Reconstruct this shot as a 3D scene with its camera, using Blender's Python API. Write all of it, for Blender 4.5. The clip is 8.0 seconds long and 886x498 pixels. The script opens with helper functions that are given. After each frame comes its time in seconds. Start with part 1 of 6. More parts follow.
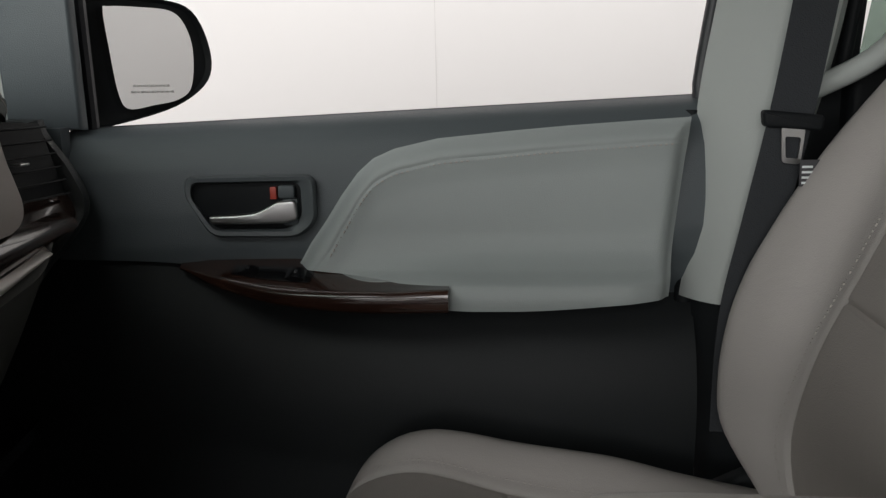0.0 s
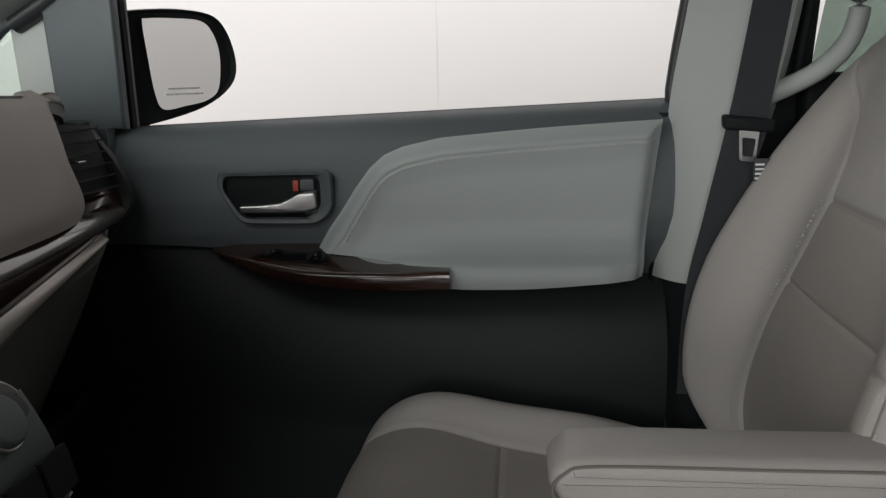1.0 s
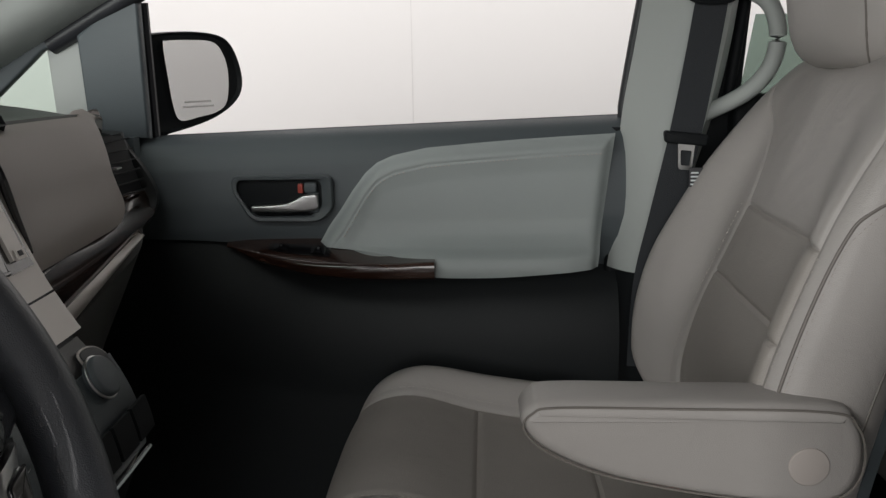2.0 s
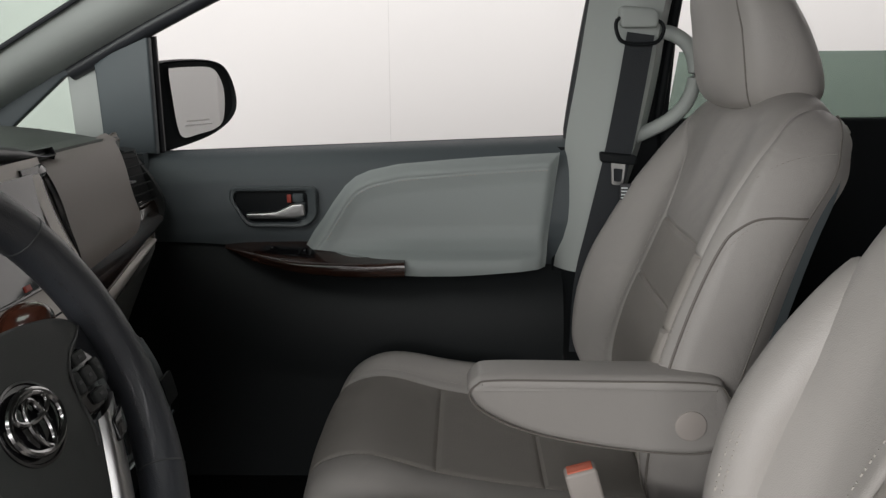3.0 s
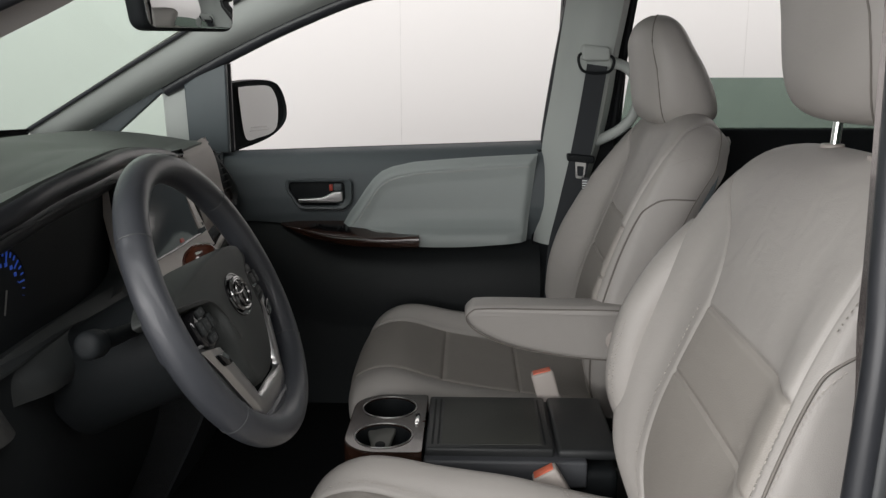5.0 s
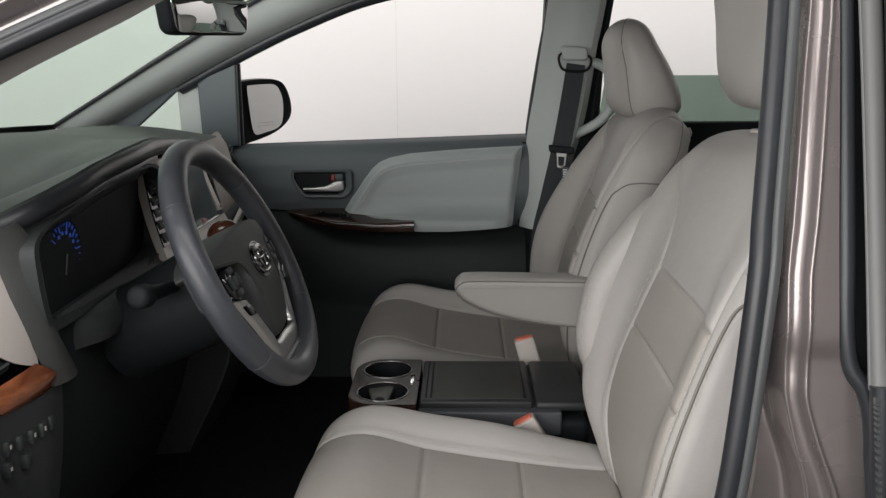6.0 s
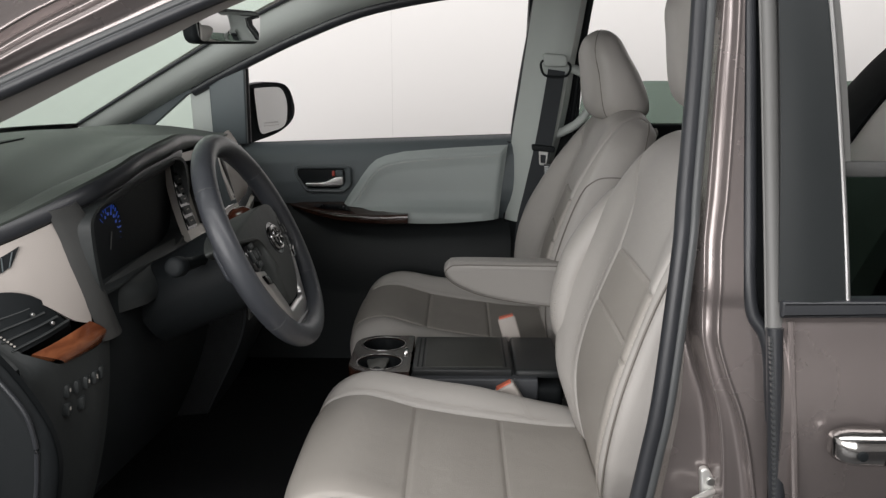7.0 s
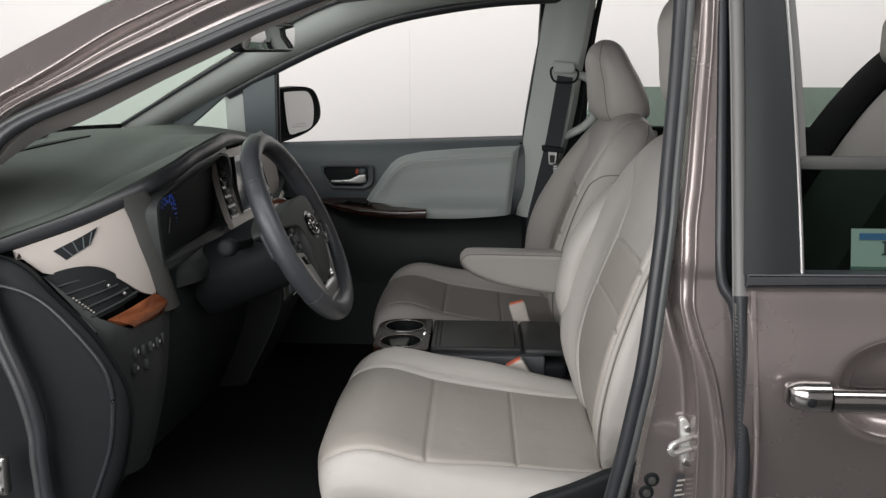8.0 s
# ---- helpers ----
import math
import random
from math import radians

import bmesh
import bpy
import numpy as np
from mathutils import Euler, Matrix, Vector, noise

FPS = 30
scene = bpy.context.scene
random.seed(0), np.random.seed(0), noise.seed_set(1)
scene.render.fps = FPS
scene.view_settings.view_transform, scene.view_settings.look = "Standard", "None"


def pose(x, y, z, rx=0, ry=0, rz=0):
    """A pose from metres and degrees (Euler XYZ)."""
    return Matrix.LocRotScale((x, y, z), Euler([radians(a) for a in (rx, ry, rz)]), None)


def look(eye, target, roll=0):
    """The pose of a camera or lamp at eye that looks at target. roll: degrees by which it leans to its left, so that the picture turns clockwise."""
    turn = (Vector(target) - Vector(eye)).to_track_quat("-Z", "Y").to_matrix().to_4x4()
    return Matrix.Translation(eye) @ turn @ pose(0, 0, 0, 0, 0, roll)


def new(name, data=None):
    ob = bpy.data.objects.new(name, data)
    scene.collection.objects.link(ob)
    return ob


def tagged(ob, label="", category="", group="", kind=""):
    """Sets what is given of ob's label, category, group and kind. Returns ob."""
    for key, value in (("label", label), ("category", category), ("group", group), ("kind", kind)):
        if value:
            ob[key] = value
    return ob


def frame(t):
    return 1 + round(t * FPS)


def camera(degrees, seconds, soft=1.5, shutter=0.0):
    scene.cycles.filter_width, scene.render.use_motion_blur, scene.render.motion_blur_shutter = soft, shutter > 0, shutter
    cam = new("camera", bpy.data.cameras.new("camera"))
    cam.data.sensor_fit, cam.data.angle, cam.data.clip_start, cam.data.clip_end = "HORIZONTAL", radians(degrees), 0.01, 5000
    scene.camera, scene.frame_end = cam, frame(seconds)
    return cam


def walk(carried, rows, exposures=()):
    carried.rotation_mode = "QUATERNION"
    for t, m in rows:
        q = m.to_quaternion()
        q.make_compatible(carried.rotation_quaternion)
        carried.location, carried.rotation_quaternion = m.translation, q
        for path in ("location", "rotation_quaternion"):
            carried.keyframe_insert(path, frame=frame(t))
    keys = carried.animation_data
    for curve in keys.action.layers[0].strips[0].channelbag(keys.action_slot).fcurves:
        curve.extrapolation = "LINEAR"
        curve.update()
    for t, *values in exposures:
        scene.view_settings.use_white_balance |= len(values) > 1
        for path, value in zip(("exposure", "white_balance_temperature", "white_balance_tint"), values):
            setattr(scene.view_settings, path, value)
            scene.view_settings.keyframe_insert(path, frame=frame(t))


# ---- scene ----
cam = camera(54.3, 8.0, soft=1.4)
PATH = [
    (0, (0.406, -0.341, 1.14), (0.234, 1.62, 0.782), -1.3),
    (0.5, (0.414, -0.416, 1.162), (0.233, 1.538, 0.776), -1.4),
    (1, (0.417, -0.492, 1.173), (0.244, 1.46, 0.775), -1.3),
    (2.5, (0.401, -0.813, 1.248), (0.338, 1.141, 0.828), -0.6),
    (3, (0.437, -0.925, 1.281), (0.386, 1.028, 0.853), -0.4),
    (3.5, (0.464, -1.022, 1.295), (0.399, 0.93, 0.865), -0.2),
    (4, (0.465, -1.147, 1.32), (0.401, 0.804, 0.886), -0.1),
    (4.5, (0.444, -1.32, 1.345), (0.383, 0.631, 0.907), -0.0),
    (5.8, (0.456, -1.614, 1.339), (0.404, 0.341, 0.918), -0.3),
    (6, (0.462, -1.657, 1.343), (0.411, 0.295, 0.911), -0.3),
    (6.5, (0.488, -1.755, 1.347), (0.465, 0.199, 0.917), -0.1),
    (7, (0.475, -1.871, 1.351), (0.438, 0.083, 0.926), -0.0),
    (7.5, (0.467, -1.977, 1.359), (0.408, -0.023, 0.937), 0.1),
    (8, (0.472, -2.067, 1.358), (0.404, -0.112, 0.942), 0.2),
]
walk(cam, [(t, look(eye, target, roll)) for t, eye, target, roll in PATH], exposures=[(0.0, 0.0), (8.0, 0.0)])

# ---- world and light: a white photo booth with a ceiling light and added lamps ----
world = bpy.data.worlds.new("world")
scene.world = world
world.use_nodes = True
world.node_tree.nodes["Background"].inputs[0].default_value = (0.9, 0.95, 1.0, 1)
world.node_tree.nodes["Background"].inputs[1].default_value = 0.02


def area_panel(name, x, y, z, sx, sy, watts, tilt, colour=(1.0, 0.981, 0.972), turn=0.0):
    """Long area lamp standing out of view: tilt turns it from straight down towards the passenger side, turn swings it
    about the upright.
    """
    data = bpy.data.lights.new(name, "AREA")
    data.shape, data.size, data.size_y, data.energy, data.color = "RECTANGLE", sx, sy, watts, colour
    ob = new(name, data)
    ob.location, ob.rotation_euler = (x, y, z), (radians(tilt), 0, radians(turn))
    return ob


# Added lamp, no known fixture: brightens the wall beyond the windows.
area_panel("added_wall_wash_passenger_side", 0.6, 1.3, 3.1, 9.0, 0.5, 162, 72)
# Added panel out of view, supplying side light through the open doorway.
area_panel("added_panel_driver_side", -2.7, -4.9, 1.95, 6.4, 2.2, 274, 86)
area_panel("ceiling_light_driver_side", 0.2, -1.95, 3.12, 7.0, 1.1, 128, 5)
# Added lamp with no known fixture; lifts what the mirror reflects.
area_panel("added_lamp_rear", 4.6, -0.4, 3.1, 6.0, 0.5, 55, 62, turn=-90)


# ---- materials ----
def material(name, colour, rough=0.5, metal=0.0, spec=0.5, coat=0.0, vary=0.08, scale=6.0, bump=0.0, bump_scale=400.0, transmission=0.0, crease=0.0):
    m = bpy.data.materials.new(name)
    m.use_nodes = True
    n, l = m.node_tree.nodes, m.node_tree.links
    b = n["Principled BSDF"]
    b.inputs["Roughness"].default_value, b.inputs["Metallic"].default_value = rough, metal
    b.inputs["Specular IOR Level"].default_value, b.inputs["Coat Weight"].default_value = spec, coat
    b.inputs["Coat Roughness"].default_value = 0.06
    b.inputs["Transmission Weight"].default_value = transmission
    b.inputs["Base Color"].default_value = (*colour, 1)
    co = n.new("ShaderNodeTexCoord")
    if vary:
        big, mix = n.new("ShaderNodeTexNoise"), n.new("ShaderNodeMix")
        big.inputs["Scale"].default_value, big.inputs["Detail"].default_value = scale, 6
        mix.data_type = "RGBA"
        mix.inputs[6].default_value = (*[c * (1 - vary) for c in colour], 1)
        mix.inputs[7].default_value = (*[min(1, c * (1 + vary)) for c in colour], 1)
        l.new(co.outputs["Object"], big.inputs["Vector"])
        l.new(big.outputs["Fac"], mix.inputs[0])
        l.new(mix.outputs[2], b.inputs["Base Color"])
        ramp = n.new("ShaderNodeMapRange")
        ramp.inputs[3].default_value, ramp.inputs[4].default_value = max(0.02, rough - 0.08), min(1, rough + 0.08)
        l.new(big.outputs["Fac"], ramp.inputs[0])
        l.new(ramp.outputs[0], b.inputs["Roughness"])
    if bump:
        fine, bm_ = n.new("ShaderNodeTexVoronoi"), n.new("ShaderNodeBump")
        fine.inputs["Scale"].default_value = bump_scale
        bm_.inputs["Strength"].default_value, bm_.inputs["Distance"].default_value = bump, 0.001
        l.new(co.outputs["Object"], fine.inputs["Vector"])
        l.new(fine.outputs["Distance"], bm_.inputs["Height"])
        if crease:
            soft_, bm2 = n.new("ShaderNodeTexNoise"), n.new("ShaderNodeBump")
            soft_.inputs["Scale"].default_value, soft_.inputs["Detail"].default_value, soft_.inputs["Distortion"].default_value = 16, 3, 0.6
            bm2.inputs["Strength"].default_value, bm2.inputs["Distance"].default_value = crease, 0.012
            l.new(co.outputs["Object"], soft_.inputs["Vector"])
            l.new(soft_.outputs["Fac"], bm2.inputs["Height"])
            l.new(bm2.outputs[0], bm_.inputs["Normal"])
        l.new(bm_.outputs[0], b.inputs["Normal"])
    return m


def wood_material(name, dark, light, along=(1, 9, 9)):
    m = material(name, dark, 0.20, spec=0.35, coat=0.6, vary=0)
    n, l = m.node_tree.nodes, m.node_tree.links
    b = n["Principled BSDF"]
    co, mp, wv, mix = n.new("ShaderNodeTexCoord"), n.new("ShaderNodeMapping"), n.new("ShaderNodeTexNoise"), n.new("ShaderNodeValToRGB")
    mp.inputs["Scale"].default_value = along
    wv.inputs["Scale"].default_value, wv.inputs["Detail"].default_value, wv.inputs["Distortion"].default_value = 7, 8, 0.7
    mix.color_ramp.elements[0].position, mix.color_ramp.elements[1].position = 0.35, 0.68
    mix.color_ramp.elements[0].color, mix.color_ramp.elements[1].color = (*dark, 1), (*light, 1)
    l.new(co.outputs["Object"], mp.inputs[0])
    l.new(mp.outputs[0], wv.inputs["Vector"])
    l.new(wv.outputs["Fac"], mix.inputs[0])
    l.new(mix.outputs[0], b.inputs["Base Color"])
    return m


LEATHER = material("seat_leather", (0.405, 0.386, 0.366), 0.42, vary=0.05, scale=9, bump=0.25, bump_scale=900, crease=0.18)
INSERT = material("seat_insert_leather", (0.335, 0.313, 0.287), 0.46, vary=0.06, scale=9, bump=0.35, bump_scale=700, crease=0.15)
SEAM = material("seam_leather", (0.19, 0.175, 0.157), 0.55, vary=0)
THREAD = material("stitch_thread", (0.43, 0.405, 0.37), 0.8, vary=0)
DOOR_LEATHER = material("door_leather", (0.35, 0.388, 0.38), 0.45, vary=0.05, scale=7, bump=0.25, bump_scale=900, crease=0.10)
TRIM_GREY = material("pillar_trim", (0.43, 0.462, 0.443), 0.6, vary=0.04, bump=0.2, bump_scale=700)
INNER_TRIM = material("driver_pillar_trim", (0.46, 0.445, 0.425), 0.6, vary=0.04, bump=0.2, bump_scale=700)
DARK = material("dark_trim", (0.078, 0.094, 0.101), 0.5, vary=0.1, bump=0.3, bump_scale=900)
BLACK = material("black_plastic", (0.0130, 0.0150, 0.0163), 0.5, spec=0.12, vary=0.1, bump=0.2, bump_scale=900)
DOOR_LOWER = material("door_lower_plastic", (0.0200, 0.0229, 0.0241), 0.5, spec=0.2, vary=0.1, bump=0.25, bump_scale=900)
GLOVE = material("glove_box_plastic", (0.066, 0.068, 0.064), 0.5, spec=0.3, vary=0.08, bump=0.25, bump_scale=900)
DASH_BLACK = material("dash_black_plastic", (0.030, 0.0335, 0.034), 0.46, spec=0.3, vary=0.1, bump=0.25, bump_scale=900)
PAD = material("airbag_grain", (0.042, 0.046, 0.0445), 0.5, spec=0.35, vary=0.08, bump=0.4, bump_scale=1300)
GLOSS = material("gloss_black", (0.008, 0.008, 0.009), 0.12, vary=0, coat=0.5)
DASH = material("dash_soft_trim", (0.082, 0.095, 0.086), 0.5, vary=0.10, bump=0.35, bump_scale=700)
BEIGE = material("dash_beige_trim", (0.37, 0.337, 0.312), 0.55, vary=0.04, bump=0.2, bump_scale=900)
CHEEK = material("binnacle_trim", (0.048, 0.049, 0.048), 0.42, spec=0.4, vary=0.06, bump=0.2, bump_scale=900)
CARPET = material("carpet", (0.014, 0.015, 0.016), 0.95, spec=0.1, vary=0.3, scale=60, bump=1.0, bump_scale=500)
RUBBER = material("rubber_seal", (0.024, 0.026, 0.030), 0.36, vary=0.15, scale=14)
SEAL_PALE = material("pale_seal", (0.135, 0.135, 0.132), 0.45, vary=0.08)
SEAL_GREY = material("grey_seal", (0.060, 0.064, 0.066), 0.36, vary=0.1)
TRAY = material("tray_mat", (0.046, 0.048, 0.043), 0.6, vary=0.1, bump=0.3, bump_scale=500)
SEAL_DARK = material("console_lid_plastic", (0.026, 0.028, 0.029), 0.42, spec=0.35, vary=0.08, bump=0.2, bump_scale=900)
DIVIDER = material("divider_plastic", (0.115, 0.117, 0.108), 0.5, vary=0.08)
CONSOLE = material("console_side_plastic", (0.062, 0.066, 0.073), 0.5, vary=0.08, bump=0.2, bump_scale=900)
FABRIC = material("belt_webbing", (0.028, 0.032, 0.036), 0.8, vary=0.1, bump=0.5, bump_scale=600)
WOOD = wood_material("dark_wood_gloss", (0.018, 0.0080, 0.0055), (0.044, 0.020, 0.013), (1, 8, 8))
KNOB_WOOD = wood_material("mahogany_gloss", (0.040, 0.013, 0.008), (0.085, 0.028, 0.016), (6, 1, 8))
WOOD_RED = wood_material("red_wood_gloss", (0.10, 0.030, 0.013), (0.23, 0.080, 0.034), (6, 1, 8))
SILVER = material("satin_silver", (0.55, 0.55, 0.55), 0.32, metal=1.0, vary=0.03)
SILVER_BEIGE = material("satin_beige_trim", (0.46, 0.435, 0.405), 0.38, metal=0.25, vary=0.03)
CHROME = material("chrome", (0.80, 0.80, 0.80), 0.07, metal=1.0, vary=0)
# Chrome with its black reflections put into a darker base colour.
EMBLEM = material("emblem_chrome_darkened", (0.33, 0.33, 0.33), 0.16, metal=1.0, vary=0)
PAINT = material("brown_metallic_paint", (0.268, 0.236, 0.230), 0.26, metal=0.68, coat=0.5, vary=0.03, scale=9)
# Chrome again, darkened in colour for the dark floor it mirrors.
HANDLE = material("handle_chrome_darkened", (0.50, 0.49, 0.48), 0.13, metal=1.0, vary=0)
ZINC = material("zinc_plate", (0.68, 0.68, 0.66), 0.42, metal=0.8, vary=0.06, scale=30)
STEEL = material("bare_steel", (0.42, 0.42, 0.41), 0.32, metal=1.0, vary=0.06, scale=30)
BUTTON = material("release_button_red", (0.72, 0.16, 0.085), 0.4, vary=0)
RED = material("red_mark", (0.42, 0.06, 0.04), 0.45, vary=0)
DARK_LEATHER = material("wheel_leather", (0.046, 0.050, 0.058), 0.36, coat=0.2, vary=0.12, scale=14, bump=0.3, bump_scale=1100)
BEZEL = material("handle_bezel_plastic", (0.085, 0.100, 0.105), 0.42, vary=0.06)
BUCKLE = material("buckle_plastic", (0.46, 0.42, 0.39), 0.45, vary=0.04)
WALL = material("booth_wall", (0.755, 0.735, 0.722), 0.85, vary=0.015, scale=0.8)
ETCH = material("etched_text", (0.66, 0.64, 0.63), 0.8, vary=0)
JOINT = material("wall_joint", (0.66, 0.642, 0.63), 0.9, vary=0.2, scale=12)
FLOOR = material("booth_floor", (0.035, 0.035, 0.036), 0.4, vary=0.1, scale=2)
# Ceiling stays out of view; its grey is chosen to hold back bounce light.
CEILING = material("booth_ceiling", (0.21, 0.207, 0.204), 0.9, vary=0.02, scale=1)
HEADLINER = material("headliner", (0.20, 0.205, 0.20), 0.95, vary=0.05, scale=40, bump=0.5, bump_scale=600)
MIRROR = material("mirror_glass", (0.82, 0.83, 0.83), 0.02, metal=1.0, vary=0)
# White sticker darkened in its colour for the dim light behind the glass.
STICKER_DIM = material("sticker_dimmed", (0.30, 0.36, 0.34), 0.7, vary=0.03)
PAPER = material("sticker_paper", (0.75, 0.80, 0.80), 0.7, vary=0.02)
BLUE = material("sticker_blue", (0.05, 0.13, 0.28), 0.6, vary=0)
INK = material("dark_print", (0.05, 0.05, 0.055), 0.7, vary=0)


def glass_material(name, colour, gloss=0.06):
    """Thin pane: sees through with a tint, with a faint gloss."""
    m = bpy.data.materials.new(name)
    m.use_nodes = True
    n, l = m.node_tree.nodes, m.node_tree.links
    n.remove(n["Principled BSDF"])
    tr, gl, mix = n.new("ShaderNodeBsdfTransparent"), n.new("ShaderNodeBsdfGlossy"), n.new("ShaderNodeMixShader")
    tr.inputs[0].default_value = (*colour, 1)
    gl.inputs["Roughness"].default_value = 0.02
    mix.inputs[0].default_value = gloss
    l.new(tr.outputs[0], mix.inputs[1])
    l.new(gl.outputs[0], mix.inputs[2])
    l.new(mix.outputs[0], n["Material Output"].inputs[0])
    return m


GLASS_GREEN = glass_material("green_glass", (0.80, 0.87, 0.83), 0.03)
GLASS_TINT = glass_material("privacy_glass", (0.50, 0.57, 0.53), 0.03)
GLASS_DARK = glass_material("deep_privacy_glass", (0.30, 0.38, 0.345), 0.003)
POST = material("satin_black_post", (0.024, 0.0268, 0.0280), 0.40, spec=0.14, vary=0.08)
SCREEN = material("touch_screen_glass", (0.012, 0.013, 0.014), 0.05, spec=1.0, coat=1.0, vary=0)


TICK_BLUE = bpy.data.materials.new("gauge_light")
TICK_BLUE.use_nodes = True
TICK_BLUE.node_tree.nodes["Principled BSDF"].inputs["Base Color"].default_value = (0.02, 0.06, 0.3, 1)
TICK_BLUE.node_tree.nodes["Principled BSDF"].inputs["Emission Color"].default_value = (0.05, 0.16, 0.9, 1)
TICK_BLUE.node_tree.nodes["Principled BSDF"].inputs["Emission Strength"].default_value = 0.16


# ---- mesh helpers ----
def cr(pts, t):
    """Catmull-Rom point at t (0..1) through a short list of tuples."""
    n = len(pts) - 1
    f = min(max(t, 0.0), 1.0) * n
    i = min(int(f), n - 1)
    f -= i
    p0, p1, p2, p3 = pts[max(i - 1, 0)], pts[i], pts[i + 1], pts[min(i + 2, n)]
    return [0.5 * (2 * b + (c - a) * f + (2 * a - 5 * b + 4 * c - d) * f * f + (3 * b - a - 3 * c + d) * f ** 3) for a, b, c, d in zip(p0, p1, p2, p3)]


def interp(x, pts):
    """Smooth value through (x, value) rows: cubic pieces with bounded slopes, flat at the ends."""
    if x <= pts[0][0]:
        return pts[0][1]
    n = len(pts)
    for i in range(n - 1):
        (a, va), (b, vb) = pts[i], pts[i + 1]
        if x <= b:
            h, d = b - a, (vb - va) / (b - a)

            def slope(k):
                if k == 0 or k == n - 1:
                    return 0.0
                d0 = (pts[k][1] - pts[k - 1][1]) / (pts[k][0] - pts[k - 1][0])
                d1 = (pts[k + 1][1] - pts[k][1]) / (pts[k + 1][0] - pts[k][0])
                return 0.0 if d0 * d1 <= 0 else 2 * d0 * d1 / (d0 + d1)
            f = (x - a) / h
            return (va * (1 + 2 * f) * (1 - f) ** 2 + slope(i) * h * f * (1 - f) ** 2 + vb * f * f * (3 - 2 * f) + slope(i + 1) * h * f * f * (f - 1))
    return pts[-1][1]


def lerp(x, pts):
    return float(np.interp(x, [p[0] for p in pts], [p[1] for p in pts]))


def thing(name, at, label, category, group="", kind=""):
    ob = new(name)
    ob.empty_display_size = 0.05
    ob.location = at
    return tagged(ob, label, category, group, kind)


def to_mesh(name, bm, smooth=True):
    bmesh.ops.recalc_face_normals(bm, faces=bm.faces)
    me = bpy.data.meshes.new(name)
    bm.to_mesh(me)
    bm.free()
    if smooth:
        me.polygons.foreach_set("use_smooth", [True] * len(me.polygons))
        me.set_sharp_from_angle(angle=radians(38))
    return me


def part(name, bm, mat, parent=None, label="", smooth=True):
    """One mesh object under a thing or a part; the mesh is given in world coordinates."""
    ob = new(name, to_mesh(name, bm, smooth))
    ob.data.materials.append(mat)
    if parent is not None:
        ob.parent = parent
        if parent.type == "EMPTY":
            ob.matrix_parent_inverse = Matrix.Translation(-parent.location)
    if label:
        tagged(ob, label)
    return ob


def solo(name, bm, mat, label, category, kind="", group="", smooth=True):
    return tagged(part(name, bm, mat, None, "", smooth), label, category, group, kind)


def from_rows(rows, close_u=False, close_v=False, caps=False):
    """Quads through rows of points; closed along the rows and across them on request."""
    bm = bmesh.new()
    vs = [[bm.verts.new(p) for p in r] for r in rows]
    nr, nc = len(vs), len(vs[0])
    for i in range(nr if close_u else nr - 1):
        for j in range(nc if close_v else nc - 1):
            a, b, c, d = vs[i][j], vs[i][(j + 1) % nc], vs[(i + 1) % nr][(j + 1) % nc], vs[(i + 1) % nr][j]
            try:
                bm.faces.new((a, b, c, d))
            except ValueError:
                pass
    if caps:
        for r in (vs[0], vs[-1]):
            try:
                bm.faces.new(r)
            except ValueError:
                pass
    return bm


def sheet(fn, nu, nv, thick=0.012, u0=0.0, u1=1.0, v0=0.0, v1=1.0, away=None):
    """A shell over the surface fn(u, v), with thickness towards the point or direction 'away'."""
    P = np.array([[fn(u0 + (u1 - u0) * i / nu, v0 + (v1 - v0) * j / nv) for j in range(nv + 1)] for i in range(nu + 1)], float)
    du, dv = np.gradient(P, axis=0), np.gradient(P, axis=1)
    N = np.cross(du, dv)
    N /= np.maximum(np.linalg.norm(N, axis=2, keepdims=True), 1e-9)
    if away is not None and (N * np.array(away)).sum() < 0:
        N = -N
    Q = P + N * thick
    bm = bmesh.new()
    A = [[bm.verts.new(p) for p in r] for r in P]
    B = [[bm.verts.new(p) for p in r] for r in Q]
    for i in range(nu):
        for j in range(nv):
            bm.faces.new((A[i][j], A[i + 1][j], A[i + 1][j + 1], A[i][j + 1]))
            bm.faces.new((B[i][j], B[i][j + 1], B[i + 1][j + 1], B[i + 1][j]))
    rim = [(i, 0) for i in range(nu)] + [(nu, j) for j in range(nv)] + [(i, nv) for i in range(nu, 0, -1)] + [(0, j) for j in range(nv, 0, -1)]
    for (i, j), (k, m) in zip(rim, rim[1:] + rim[:1]):
        bm.faces.new((A[i][j], B[i][j], B[k][m], A[k][m]))
    return bm


def box(x0, x1, y0, y1, z0, z1, bevel=0.004, seg=2):
    bm = bmesh.new()
    bmesh.ops.create_cube(bm, size=1)
    for v in bm.verts:
        v.co = ((x0 + x1) / 2 + v.co.x * (x1 - x0), (y0 + y1) / 2 + v.co.y * (y1 - y0), (z0 + z1) / 2 + v.co.z * (z1 - z0))
    if bevel:
        bmesh.ops.bevel(bm, geom=bm.edges[:], offset=bevel, segments=seg, profile=0.5, affect="EDGES")
    return bm


def smooth_loop(pts, n=6):
    """A closed loop rounded through its control points."""
    out = []
    k = len(pts)
    for i in range(k):
        q = [pts[(i + d) % k] for d in (-1, 0, 1, 2)]
        for s in range(n):
            f = s / n
            out.append([0.5 * (2 * b + (c - a) * f + (2 * a - 5 * b + 4 * c - d) * f * f + (3 * b - a - 3 * c + d) * f ** 3) for a, b, c, d in zip(*q)])
    return out


